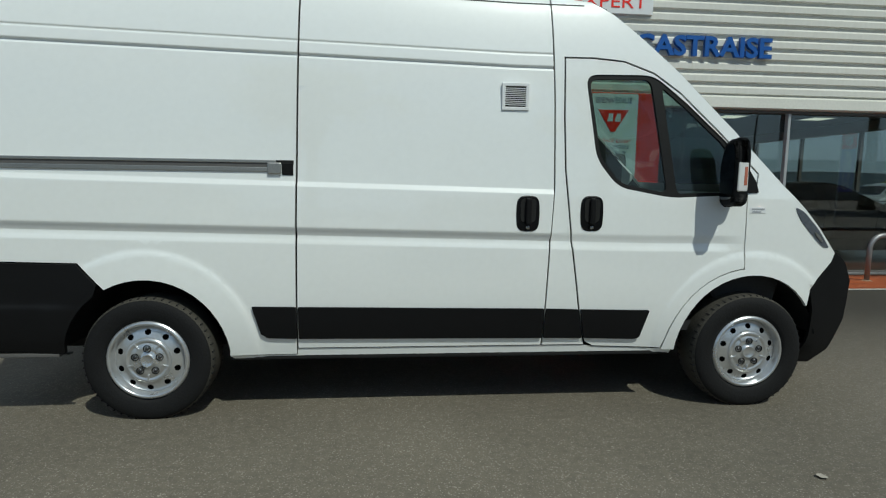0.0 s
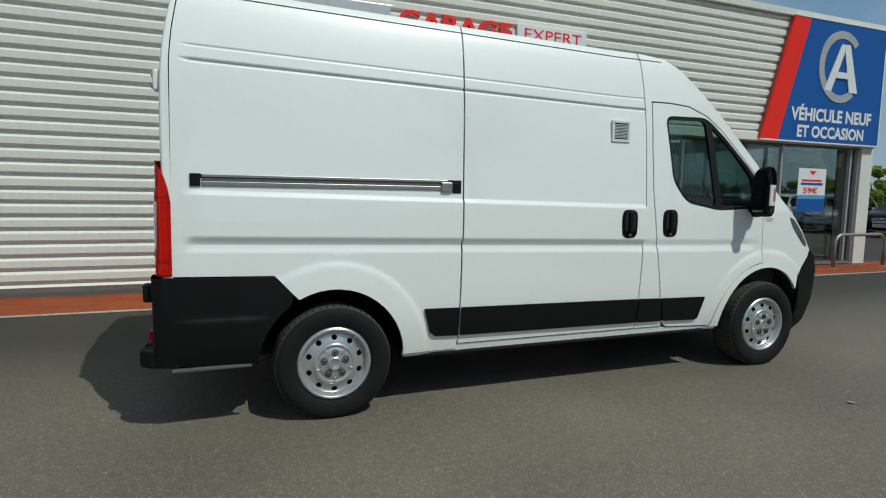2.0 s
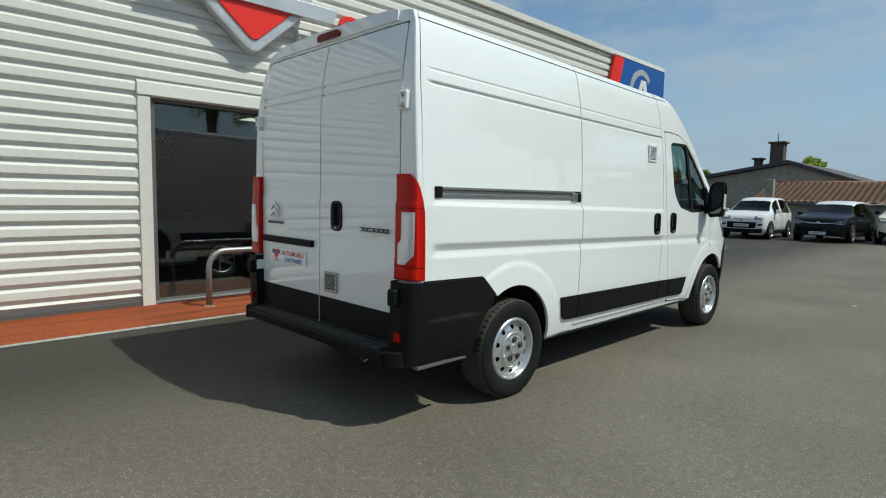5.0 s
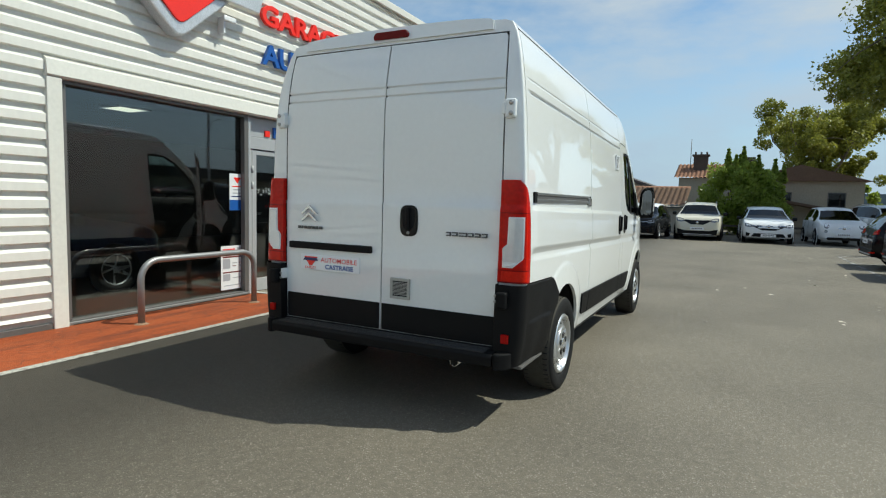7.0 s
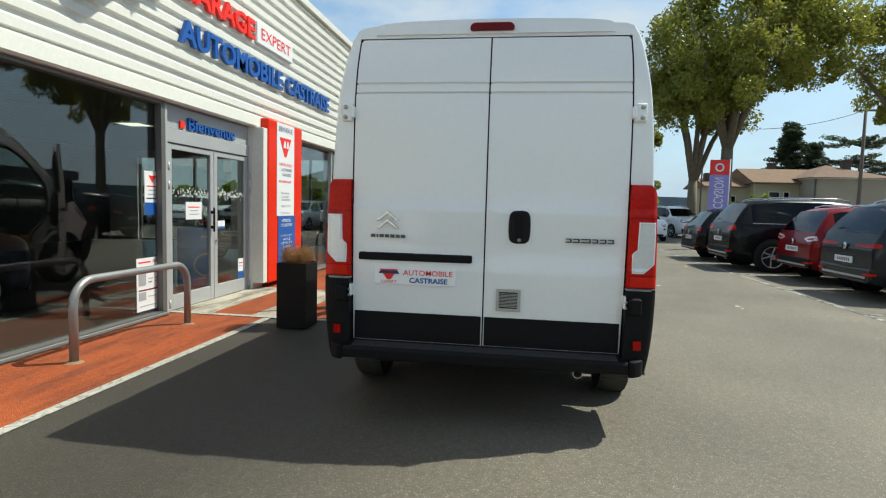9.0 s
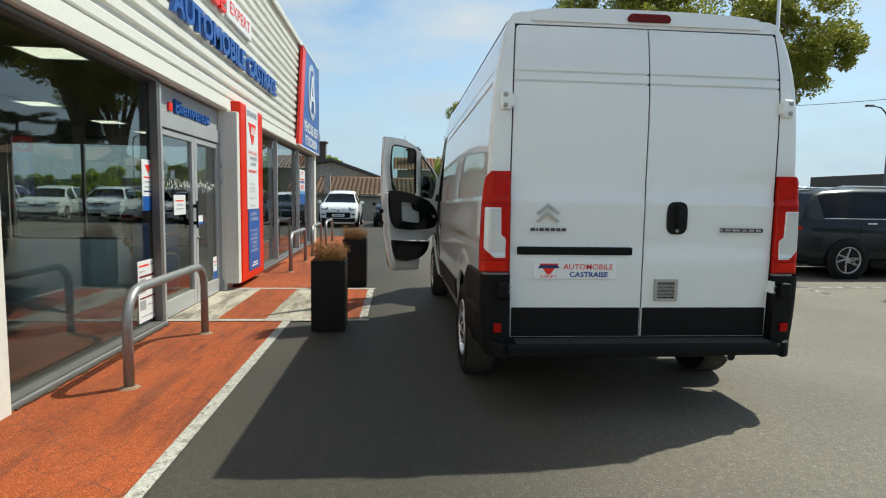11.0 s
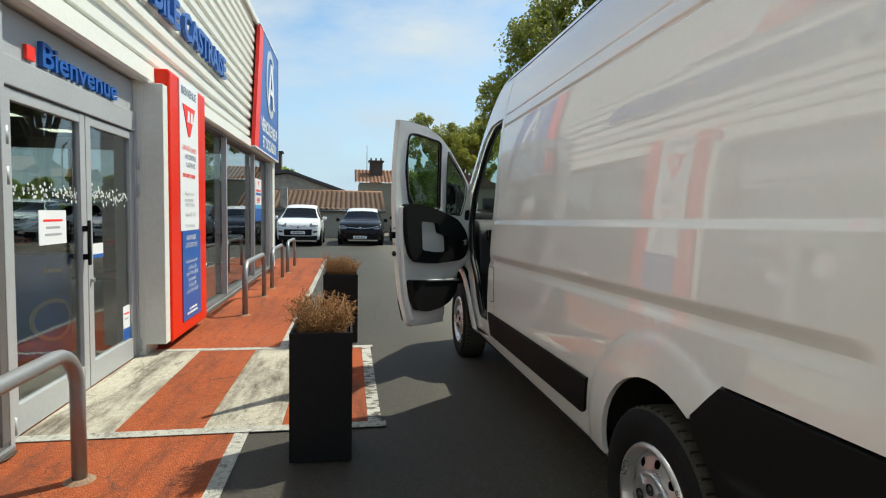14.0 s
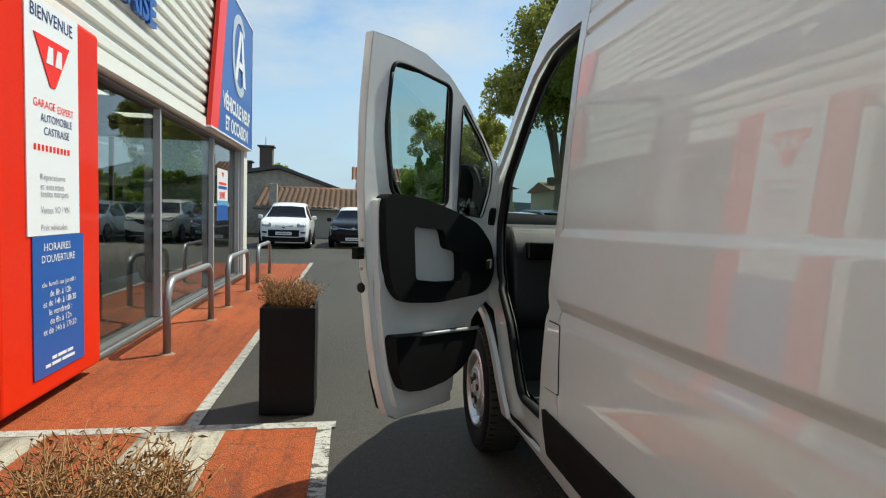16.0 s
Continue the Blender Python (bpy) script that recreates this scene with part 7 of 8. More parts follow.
    flank = [(k, q) for q, k in reversed(plan) if q >= .75]
    heel = [(k, q) for q, k in plan if q <= .2]

    def at_nose(off):
        return lambda u, v: Vector(((min(interp(v, nose), interp(abs(u), flank)) - .5) * L + off, u * W / 2, v * H))

    def at_back(off):
        return lambda u, v: Vector(((max(interp(v, back), interp(abs(u), heel)) - .5) * L - off, u * W / 2, v * H))

    def dress(name, poly, mat, end="nose", off=0.006, label="", parent=t, r=0.012, both=False):
        for sg in ((1, -1) if both else (1,)):
            q = rounded([(u * sg, v) for u, v in poly][::sg], r, 3)
            fn, d = (at_nose(off), (-0.03, 0, 0)) if end == "nose" else (at_back(off), (0.03, 0, 0))
            part(name, panel(q, fn, d, step=0.06), mat, parent, label)

    def plate(x, z, out):
        part("number_plate", box(min(x, x + .02 * out), max(x, x + .02 * out), -.26, .26, z, z + .105, .003), SIGN_WHITE, t, "white number plate")
        bm = bmesh.new()
        for i in range(7):
            box(x + .0205 * out - .0005, x + .0205 * out + .0005, -.19 + .056 * i, -.155 + .056 * i, z + .03, z + .078, 0, 2, bm)
        tagged(part("plate_bars", bm, ALU_DARK, t, "plain dark bars"), kind="stuff")

    if face == "wings":
        dress("grille", [(-.62, .545), (-.30, .525), (.30, .525), (.62, .545), (.56, .505), (.27, .415), (-.27, .415), (-.56, .505)], GLOSS_BLACK, label="black winged grille")
        dress("headlamp", [(.54, .49), (.58, .555), (.74, .585), (.90, .585), (.885, .50), (.72, .475)], HEADLAMP, label="clear headlamp", both=True)
        dress("lower_grille", [(-.86, .30), (-.5, .255), (.5, .255), (.86, .30), (.82, .15), (-.82, .15)], lower, label="black lower bumper")
        dress("bumper_lip", [(-.62, .172), (.62, .172), (.60, .158), (-.60, .158)], ALU, off=0.012, r=0.004)
        plate(hx - .005, .275 * H, 1)
    elif face == "slim":
        dress("grille", [(-.70, .495), (-.30, .50), (.30, .50), (.70, .495), (.60, .455), (.26, .36), (-.26, .36), (-.60, .455)], GLOSS_BLACK, label="black winged grille")
        dress("grille_bar", [(-.66, .492), (-.2, .468), (.2, .468), (.66, .492), (.60, .475), (.2, .452), (-.2, .452), (-.60, .475)], CHROME, off=0.010, r=0.004)
        dress("headlamp", [(.60, .445), (.62, .505), (.80, .535), (.91, .535), (.90, .46), (.76, .435)], HEADLAMP, label="clear headlamp", both=True)
        dress("lower_grille", [(-.55, .275), (.55, .275), (.66, .18), (-.66, .18)], lower, label="black lower grille")
        dress("bumper_vent", [(.70, .27), (.86, .30), (.85, .20), (.74, .19)], lower, both=True)
        plate(hx + .002, .19 * H, 1)
    elif face == "round":
        ring = [(math.cos(math.radians(a)), math.sin(math.radians(a))) for a in range(0, 360, 24)]
        dress("headlamp", [(.70 + .115 * a, .505 + .062 * b) for a, b in ring], HEADLAMP, label="round headlamp", both=True)
        dress("lower_lamp", [(.72 + .07 * a, .375 + .036 * b) for a, b in ring], HEADLAMP, both=True)
        dress("lower_grille", [(-.64, .225), (.64, .225), (.70, .19), (.62, .155), (-.62, .155), (-.70, .19)], GLOSS_BLACK, label="black lower intake")
        dress("chrome_bar", [(-.24, .465), (.24, .465), (.24, .45), (-.24, .45)], CHROME, r=0.004)
        plate(hx + .002, .26 * H, 1)
    elif face == "box":
        dress("grille", [(-.36, .505), (.36, .505), (.34, .475), (-.34, .475)], GLOSS_BLACK, label="slim black grille")
        dress("headlamp", [(.50, .47), (.52, .54), (.70, .575), (.88, .56), (.87, .485), (.66, .46)], HEADLAMP, label="clear headlamp", both=True)
        dress("lower_grille", [(-.62, .405), (.62, .405), (.60, .262), (-.60, .262)], lower, label="black middle grille")
        dress("bumper_skirt", [(-.86, .262), (-.5, .245), (.5, .245), (.86, .262), (.84, .15), (-.84, .15)], lower)
        dress("bumper_pad", [(.66, .365), (.86, .375), (.85, .335), (.67, .33)], lower, both=True)
        plate(hx + .002, .295 * H, 1)
    else:
        dress("grille", [(-.30, .525), (.30, .525), (.38, .47), (.30, .36), (-.30, .36), (-.38, .47)], ALU_DARK, label="grille of chrome bars")
        for k in range(4):
            dress("grille_bar", [(-.33, .50 - .036 * k), (.33, .50 - .036 * k), (.33, .488 - .036 * k), (-.33, .488 - .036 * k)], CHROME, off=0.011, r=0.003)
        dress("headlamp", [(.48, .42), (.50, .50), (.68, .54), (.89, .545), (.86, .45), (.66, .41)], HEADLAMP, label="clear headlamp", both=True)
        dress("lower_grille", [(-.84, .235), (.84, .235), (.82, .19), (-.82, .19)], GLOSS_BLACK, label="black lower intake")
        dress("chrome_bar", [(-.80, .185), (.80, .185), (.78, .172), (-.78, .172)], CHROME, r=0.003)
        plate(hx + .002, .265 * H, 1)
    part("badge", move(lathe([(0, -.006), (.05, -.006), (.055, 0), (0, .002)], 16), pose(hx + .012 if face != "round" else hx - .012, 0, .465 * H, 0, 0, 90)), CHROME, t, "round chrome badge")
    for side in (1, -1):
        part("mirror", box(L * .17, L * .17 + .16, side * (W / 2 + .02) - (.0 if side > 0 else .16), side * (W / 2 + .02) + (.16 if side > 0 else 0), belt - .01, belt + .13, .04, 3), GLOSS_BLACK if face in ("wings", "slim") else body_mat, t)
    part("rear_bumper", box(tx - .015, tx + .15, -W * .41, W * .41, .20 * H, .33 * H, .04, 3), lower, t, "black rear bumper")
    if tail == "wide":
        dress("tail_lamp", [(.52, .60), (.88, .64), (.90, .565), (.70, .545), (.54, .555)], LAMP_RED, "back", label="red tail lamp", both=True)
        dress("light_bar", [(-.52, .598), (.52, .598), (.52, .56), (-.52, .56)], GLOSS_BLACK, "back", label="gloss black strip", r=0.004)
    elif tail == "bar":
        dress("tail_lamp", [(.26, .555), (.88, .575), (.90, .535), (.60, .525), (.26, .535)], LAMP_SHADE, "back", label="slim red tail lamp", both=True)
        dress("light_bar", [(-.26, .550), (.26, .550), (.26, .532), (-.26, .532)], GLOSS_BLACK, "back", r=0.003)
    else:
        dress("tail_lamp", [(.46, .575), (.60, .605), (.88, .62), (.90, .56), (.66, .54)], LAMP_REVERSE, "back", label="clear tail lamp", both=True)
        dress("tail_lamp_core", [(.58, .578), (.84, .598), (.85, .572), (.66, .56)], LAMP_RED, "back", off=0.010, both=True)
    dress("reflector", [(.62, .275), (.86, .285), (.86, .262), (.62, .255)], LAMP_RED, "back", off=0.03, label="red reflector", both=True, r=0.005)
    part("bumper_trim", box(tx - .022, tx - .010, -W * .34, W * .34, .225 * H, .248 * H, .004), ALU, t, "silver bumper trim")
    plate(tx - .002, (.40 if tail != "bar" else .36) * H, -1)
    if trim:
        for side in (1, -1):
            part("sill_trim", box(-L * .21, L * .22, side * W * .49 - .02, side * W * .49 + .02, .20, .33, .012), trim, t)
    if kind == "suv":
        for side in (1, -1):
            part("roof_rail", tube([(-L * .34, side * W * .35, H * .985), (-L * .30, side * W * .345, H + .025), (0, side * W * .345, H + .035), (L * .06, side * W * .35, H * .985)], 0.018, 8), CHROME, t, "silver roof rail")
    # trim lines, door seams and handles follow the body sides
    def on_side(s, v, side, out=0.004):
        (s0, x0, o0, p0), (s1, x1, o1, p1) = next((a, b) for a, b in zip(rows, rows[1:]) if a[0] <= s <= b[0])
        f = (s - s0) / (s1 - s0)
        pts = [((1 - f) * a[0] + f * b[0], (1 - f) * a[1] + f * b[1]) for a, b in zip(p0, p1)]
        k = min(int(v), len(pts) - 2)
        g = v - k
        y = pts[k][0] + g * (pts[k + 1][0] - pts[k][0])
        z = pts[k][1] + g * (pts[k + 1][1] - pts[k][1])
        return ((s - 0.5) * L, side * (y + out), z)
    a_, b_ = S["side"]
    for side in (1, -1):
        part("window_trim", tube([on_side(a_ + (b_ - a_) * k / 12, 5.02, side) for k in range(13)], 0.009, 6), CHROME if kind == "suv" else GLOSS_BLACK, t)
        for sx in (0.235, 0.437, 0.655):
            part("door_seam", tube([on_side(sx + 0.01 * (v > 3), v, side, 0.0) for v in (1.2, 2, 3, 4, 4.9)], 0.005, 5), DARK, t)
        for sx in (0.285, 0.485):
            c = on_side(sx, 3.9, side, 0.006)
            part("door_handle", box(c[0] - 0.09, c[0] + 0.09, c[1] - 0.016, c[1] + 0.016, c[2] - 0.014, c[2] + 0.014, 0.008), CHROME if kind == "suv" else body_mat, t)
    part("tailgate_seam", tube([(tx + .012 + .004 * abs(k - 4), W * .40 * (k - 4) / 4, .36 * H) for k in range(9)], 0.006, 5), DARK, t)
    part("badge", move(lathe([(0, -.006), (.058, -.006), (.064, 0), (0, .002)], 16), pose(tx - .010, 0, .53 * H, 0, 0, -90)), CHROME, t, "round chrome badge")
    part("wiper", tube([(tx + .045, 0, .70 * H), (tx + .055, .16, .715 * H), (tx + .06, .34, .70 * H)], 0.009, 6), GLOSS_BLACK, t)
    t.matrix_basis = m
    return t


ROW = "cars parked at the far side of the lot"
NEAR = "cars parked in the bays"
FRONT = lambda x, y, L, turn=0: pose(x + L / 2, y, 0, 0, 0, 180 + turn)
car("small white hatchback with black lower bumper parked by the low house", "hatch", 3.65, 1.64, 1.57, CAR_WHITE, FRONT(18.5, 7.93, 3.65, 0), BLACK_PLASTIC, ROW, face="box")
car("small black hatchback with a white roof parked beside the white one", "hatch", 3.98, 1.74, 1.48, CAR_BLACK, FRONT(19.2, 5.50, 3.98, -4), BLACK_PLASTIC, ROW, face="slim", roof_mat=CAR_WHITE)
car("cream crossover with black lower trim parked facing the shop", "suv", 4.12, 1.78, 1.57, CAR_CREAM, FRONT(20.0, 3.27, 4.12), BLACK_PLASTIC, ROW)
car("white family hatchback parked facing the shop", "hatch", 4.36, 1.81, 1.45, CAR_WHITE, FRONT(20.0, 0.80, 4.36, 2), None, ROW, face="slim")
car("small rounded white city car parked facing the shop", "hatch", 3.57, 1.63, 1.49, CAR_WHITE, FRONT(20.8, -1.66, 3.57, 5), None, ROW, CAR_WHITE, face="round")
car("white sport utility car parked under the plane trees", "suv", 4.4, 1.84, 1.66, CAR_WHITE, FRONT(25.0, -4.35, 4.4, 16), None, ROW)
car("navy saloon car parked beside the shop", "sedan", 4.88, 1.85, 1.47, CAR_NAVY, FRONT(20.0, 11.35, 4.88, 12), None, ROW, CAR_NAVY, face="bars")
car("dark saloon car parked beside the navy one", "sedan", 4.6, 1.80, 1.45, CAR_BLACK, FRONT(20.4, 13.6, 4.6, 10), None, ROW, CAR_BLACK, face="bars")
for y, mt, lb, kd in ((16.4, CAR_SILVER, "silver estate car parked along the hedge", "suv"), (19.0, CAR_WHITE, "white sport utility car parked along the hedge", "suv"), (21.6, CAR_WHITE, "white hatchback parked along the hedge", "hatch"), (24.2, CAR_SILVER, "silver hatchback parked along the hedge", "hatch")):
    car(lb, kd, 4.3, 1.8, 1.6, mt, FRONT(20.6, y, 4.3, 12), None, ROW)
REAR = lambda x, y, L, turn=0: pose(x, y - L / 2, 0, 0, 0, -90 + turn)
car("dark grey coupe-like sport utility car in a parking bay", "suv", 4.67, 1.90, 1.62, CAR_GREY, REAR(4.80, -1.55, 4.67), BLACK_PLASTIC, NEAR, CAR_GREY, tail="bar")
car("dark red compact crossover in a parking bay", "suv", 4.12, 1.79, 1.53, CAR_RED, REAR(7.02, -1.7, 4.12), BLACK_PLASTIC, NEAR, tail="clear")
car("black seven-seat sport utility car with silver roof rails", "suv", 4.64, 1.90, 1.70, CAR_BLACK, REAR(9.32, -0.98, 4.64), BLACK_PLASTIC, NEAR)
car("black hatchback in a parking bay beyond the sport utility car", "hatch", 4.2, 1.80, 1.48, CAR_BLACK, REAR(11.75, -0.95, 4.2), None, NEAR)
car("white sport utility car in a parking bay", "suv", 4.5, 1.84, 1.66, CAR_WHITE, REAR(1.25, -1.75, 4.5), None, NEAR)
car("black saloon car on show behind the long shop window", "sedan", 4.5, 1.80, 1.41, CAR_BLACK, pose(7.85, 9.9, 0.03), None, "", CAR_BLACK, face="bars")
car("dark blue-grey hatchback on show behind the shop window", "hatch", 4.3, 1.80, 1.46, CAR_NAVY, pose(-1.95, 10.15, 0.03), None, "", CAR_NAVY)


# ---- trees, hedge, houses ----
def leaf_material(name, a, b, thin=0.42):
    m = material(name, a, 0.42, vary=0.0, scale=0.8, fine=7, tint=b)
    n, l = m.node_tree.nodes, m.node_tree.links
    bs = n["Principled BSDF"]
    tr = n.new("ShaderNodeBsdfTranslucent")
    mx = n.new("ShaderNodeMixShader")
    mx.inputs[0].default_value = thin
    src = bs.inputs["Base Color"].links[0].from_socket
    l.new(src, tr.inputs["Color"])
    l.new(bs.outputs[0], mx.inputs[1]), l.new(tr.outputs[0], mx.inputs[2])
    l.new(mx.outputs[0], n["Material Output"].inputs["Surface"])
    return m


LEAF = leaf_material("plane_tree_leaves", (0.44, 0.42, 0.062), (0.12, 0.155, 0.030))
LEAF_DARK = leaf_material("bush_leaves", (0.44, 0.52, 0.09), (0.17, 0.24, 0.045), 0.62)
LEAF_CEDAR = leaf_material("cedar_needles", (0.095, 0.125, 0.060), (0.035, 0.055, 0.028))
BARK = material("plane_bark", (0.20, 0.165, 0.115), 0.9, vary=0.45, scale=5, fine=22, bump=0.5, bump_scale=20)
BARK_DARK = material("dark_bark", (0.07, 0.055, 0.042), 0.95, vary=0.4, scale=6, bump=0.5, bump_scale=20)


def leaves(clumps, per, size, seed, spread):
    """Many small leaf blades in clumps; one mesh."""
    r = np.random.RandomState(seed)
    c = np.repeat(np.array(clumps), per, axis=0)
    k = len(c)
    d = r.normal(size=(k, 3))
    d /= np.linalg.norm(d, axis=1)[:, None]
    p = c[:, :3] + d * (c[:, 3:4] * spread * r.uniform(0.25, 1.0, (k, 1)) ** 0.6)
    a = r.normal(size=(k, 3)) + np.array((0, 0, -0.3))
    a /= np.linalg.norm(a, axis=1)[:, None]
    b = np.cross(a, r.normal(size=(k, 3)))
    b /= np.linalg.norm(b, axis=1)[:, None]
    s = size * r.uniform(0.6, 1.35, (k, 1))
    v = np.stack([p - a * s, p + b * s * 0.62, p + a * s, p - b * s * 0.62], axis=1).reshape(-1, 3)
    me = bpy.data.meshes.new("crown")
    me.from_pydata(v.tolist(), [], np.arange(4 * k).reshape(-1, 4).tolist())
    return me


def tree(name, at, height, trunk_h, radius, crown_r, seed, label, leaf=LEAF, bark=BARK, per=270, size=0.092, clumps_n=110, squash=1.0, lean=(0, 0)):
    t = thing(name, at, label, "tree", "trees round the car park")
    r = random.Random(seed)
    x, y, z = at
    base = Vector(at)
    fork = base + Vector((lean[0] * .4, lean[1] * .4, trunk_h))
    part("trunk", tube([base, base + Vector((0, 0, trunk_h * .12)), base.lerp(fork, .5), fork], [radius * 1.35, radius, radius * .82, radius * .72], 14), bark, t, "mottled tree trunk")
    centre = base + Vector((lean[0], lean[1], trunk_h + (height - trunk_h) * .5))
    half = (height - trunk_h) * .56 * squash
    clumps = []
    tips = []
    for k in range(7):
        ang = 2 * math.pi * (k + r.random() * .6) / 7
        up = r.uniform(-.1, .9)
        tip = centre + Vector((math.cos(ang) * crown_r * .72 * math.sqrt(1 - min(.9, abs(up)) ** 2), math.sin(ang) * crown_r * .72 * math.sqrt(1 - min(.9, abs(up)) ** 2), up * half * .8))
        mid = fork.lerp(tip, .5) + Vector((r.gauss(0, .25), r.gauss(0, .25), r.uniform(.2, .8)))
        part("limb", tube([fork - Vector((0, 0, .3)), fork.lerp(mid, .5) + Vector((0, 0, .25)), mid, tip], [radius * .55, radius * .42, radius * .28, radius * .08], 8), bark, t)
        tips.append((mid, tip))
        for _ in range(3):
            b = mid.lerp(tip, r.random())
            e = b + Vector((r.gauss(0, 1), r.gauss(0, 1), r.gauss(.3, .8))) * crown_r * .22
            part("branch", tube([b, b.lerp(e, .5) + Vector((0, 0, .15)), e], [radius * .16, radius * .11, radius * .04], 6), bark, t)
            clumps.append((*e, crown_r * r.uniform(.16, .26)))
    # foliage hangs in lobes with gaps between them
    lobes = []
    for k in range(15):
        v = Vector((r.gauss(0, 1), r.gauss(0, 1), r.gauss(0, .9))).normalized() * r.uniform(.25, .80)
        lobes.append((centre + Vector((v.x * crown_r, v.y * crown_r, v.z * half)), crown_r * r.uniform(.26, .44)))
    for k in range(clumps_n - len(clumps)):
        c, rad = lobes[k % len(lobes)]
        v = Vector((r.gauss(0, 1), r.gauss(0, 1), r.gauss(0, .75))).normalized() * r.uniform(.2, 1.0) ** .45
        clumps.append((*(c + v * rad), crown_r * r.uniform(.07, .15)))
    me = leaves(clumps, per, size, seed, 1.0)
    me.materials.append(leaf)
    ob = new("crown", me)
    ob.parent, ob.matrix_parent_inverse = t, t.matrix_basis.inverted()
    tagged(ob, "loose crown of many small leaves", kind="stuff")
    return t


tree("plane_tree", (30.0, -6.0, 0), 13.0, 3.3, 0.34, 4.7, 3, "tall plane tree with a mottled trunk and yellow-green crown", clumps_n=170)
tree("plane_tree", (27.5, -7.0, 0), 16.5, 5.0, 0.40, 6.0, 5, "large plane tree with a pale trunk and broad green crown", clumps_n=225, per=290)
tree("plane_tree", (30.5, -17.6, 0), 16.5, 6.0, 0.38, 5.5, 8, "large plane tree with drooping green branches", clumps_n=220, per=290)
tree("plane_tree", (46.5, -3.6, 0), 10.8, 2.2, 0.36, 4.6, 14, "plane tree with a rounded yellow-green crown behind the houses", clumps_n=200)
tree("plane_tree", (11.0, -22.0, 0), 15.0, 6.0, 0.40, 5.4, 21, "large plane tree opposite the shop front", clumps_n=120, per=170)
tree("plane_tree", (-4.0, -24.0, 0), 14.0, 5.5, 0.40, 5.0, 23, "large plane tree opposite the shop front", clumps_n=110, per=170)


def cedar(at, height, reach, seed, label, tiers, flat):
    """A conifer with level boughs that carry flat pads of needles."""
    t = thing("cedar_tree", at, label, "tree", "trees round the car park")
    r = random.Random(seed)
    base = Vector(at)
    part("trunk", tube([base, base + Vector((.1, .1, height * .5)), base + Vector((.2, 0, height * .96))], [.50, .36, .10], 12), BARK_DARK, t, "dark trunk")
    clumps = []
    for i in range(tiers):
        f = i / (tiers - 1)
        z = height * (.44 + .54 * f) + r.gauss(0, .12)
        span = reach * ((1.0 - .25 * abs(f - .7)) if flat else (1.05 - .92 * f))
        for k in range(7):
            a = 2 * math.pi * (k + r.random() * .8) / 7
            ln = span * r.uniform(.65, 1.05)
            root = base + Vector((.1, .05, z - .3 + r.gauss(0, .22)))
            tip = base + Vector((math.cos(a) * ln, math.sin(a) * ln, z + (r.uniform(-.4, .5) if flat else r.uniform(-.3, .75))))
            part("bough", tube([root, root.lerp(tip, .5) + Vector((0, 0, .12)), tip], [.13, .09, .03], 6), BARK_DARK, t)
            for j in range(11):
                g = r.uniform(.35 if flat else .15, 1.05)
                c = root.lerp(tip, g) + Vector((r.gauss(0, .35), r.gauss(0, .35), r.uniform(.0, .22)))
                clumps.append((*c, r.uniform(.28, .62)))
    me = leaves(clumps, 60, 0.13, seed, 1.0)
    co = np.empty(len(me.vertices) * 3)
    me.vertices.foreach_get("co", co)
    co = co.reshape(-1, 4, 3)
    mid = np.repeat(np.array(clumps)[:, 2], 60)[:, None]
    co[:, :, 2] = mid + (co[:, :, 2] - mid) * .60
    me.vertices.foreach_set("co", co.ravel())
    me.materials.append(LEAF_CEDAR)
    ob = new("crown", me)
    ob.parent, ob.matrix_parent_inverse = t, t.matrix_basis.inverted()
    tagged(ob, "level pads of dark needles", kind="stuff")


cedar((66, -34.3, 0), 10.0, 5.2, 31, "dark flat-topped cedar behind the house", 4, True)
cedar((70, -28.3, 0), 11.8, 3.6, 33, "dark pointed cedar behind the house", 8, False)
cedar((70, -30.8, 0), 9.6, 3.2, 35, "dark cedar behind the house", 5, False)


def bush(at, rx, ry, h, seed, label, n=46, per=170, size=0.10, leaf=LEAF_DARK, name="bush", cat="bush", leaders=0):
    t = thing(name, at, label, cat, "greenery along the edge")
    r = random.Random(seed)
    base = Vector(at)
    for k in range(5):
        e = base + Vector((r.gauss(0, .4) * rx, r.gauss(0, .4) * ry, h * r.uniform(.55, .85)))
        part("stem", tube([base + Vector((r.gauss(0, .1), r.gauss(0, .1), 0)), base.lerp(e, .5), e], [.06, .045, .02], 6), BARK_DARK, t)
    cl = []
    for _ in range(n):
        v = Vector((r.gauss(0, 1), r.gauss(0, 1), r.gauss(0, 1))).normalized() * r.uniform(.3, 1) ** .5
        cl.append((at[0] + v.x * rx, at[1] + v.y * ry, at[2] + h * .52 + v.z * h * .46, h * r.uniform(.07, .13)))
    for _ in range(leaders):
        # upright shoots above the crown
        a, q = r.uniform(0, 2 * math.pi), r.uniform(0, .75)
        top = h * (.98 - .25 * q * q) + r.uniform(.2, .75)
        for i in range(5):
            cl.append((at[0] + math.cos(a) * q * rx, at[1] + math.sin(a) * q * ry, top - .17 * i, .035 + .035 * i))
    me = leaves(cl, per, size, seed, 1.0)
    me.materials.append(leaf)
    ob = new("crown", me)
    ob.parent, ob.matrix_parent_inverse = t, t.matrix_basis.inverted()
    tagged(ob, "dense small leaves", kind="stuff")


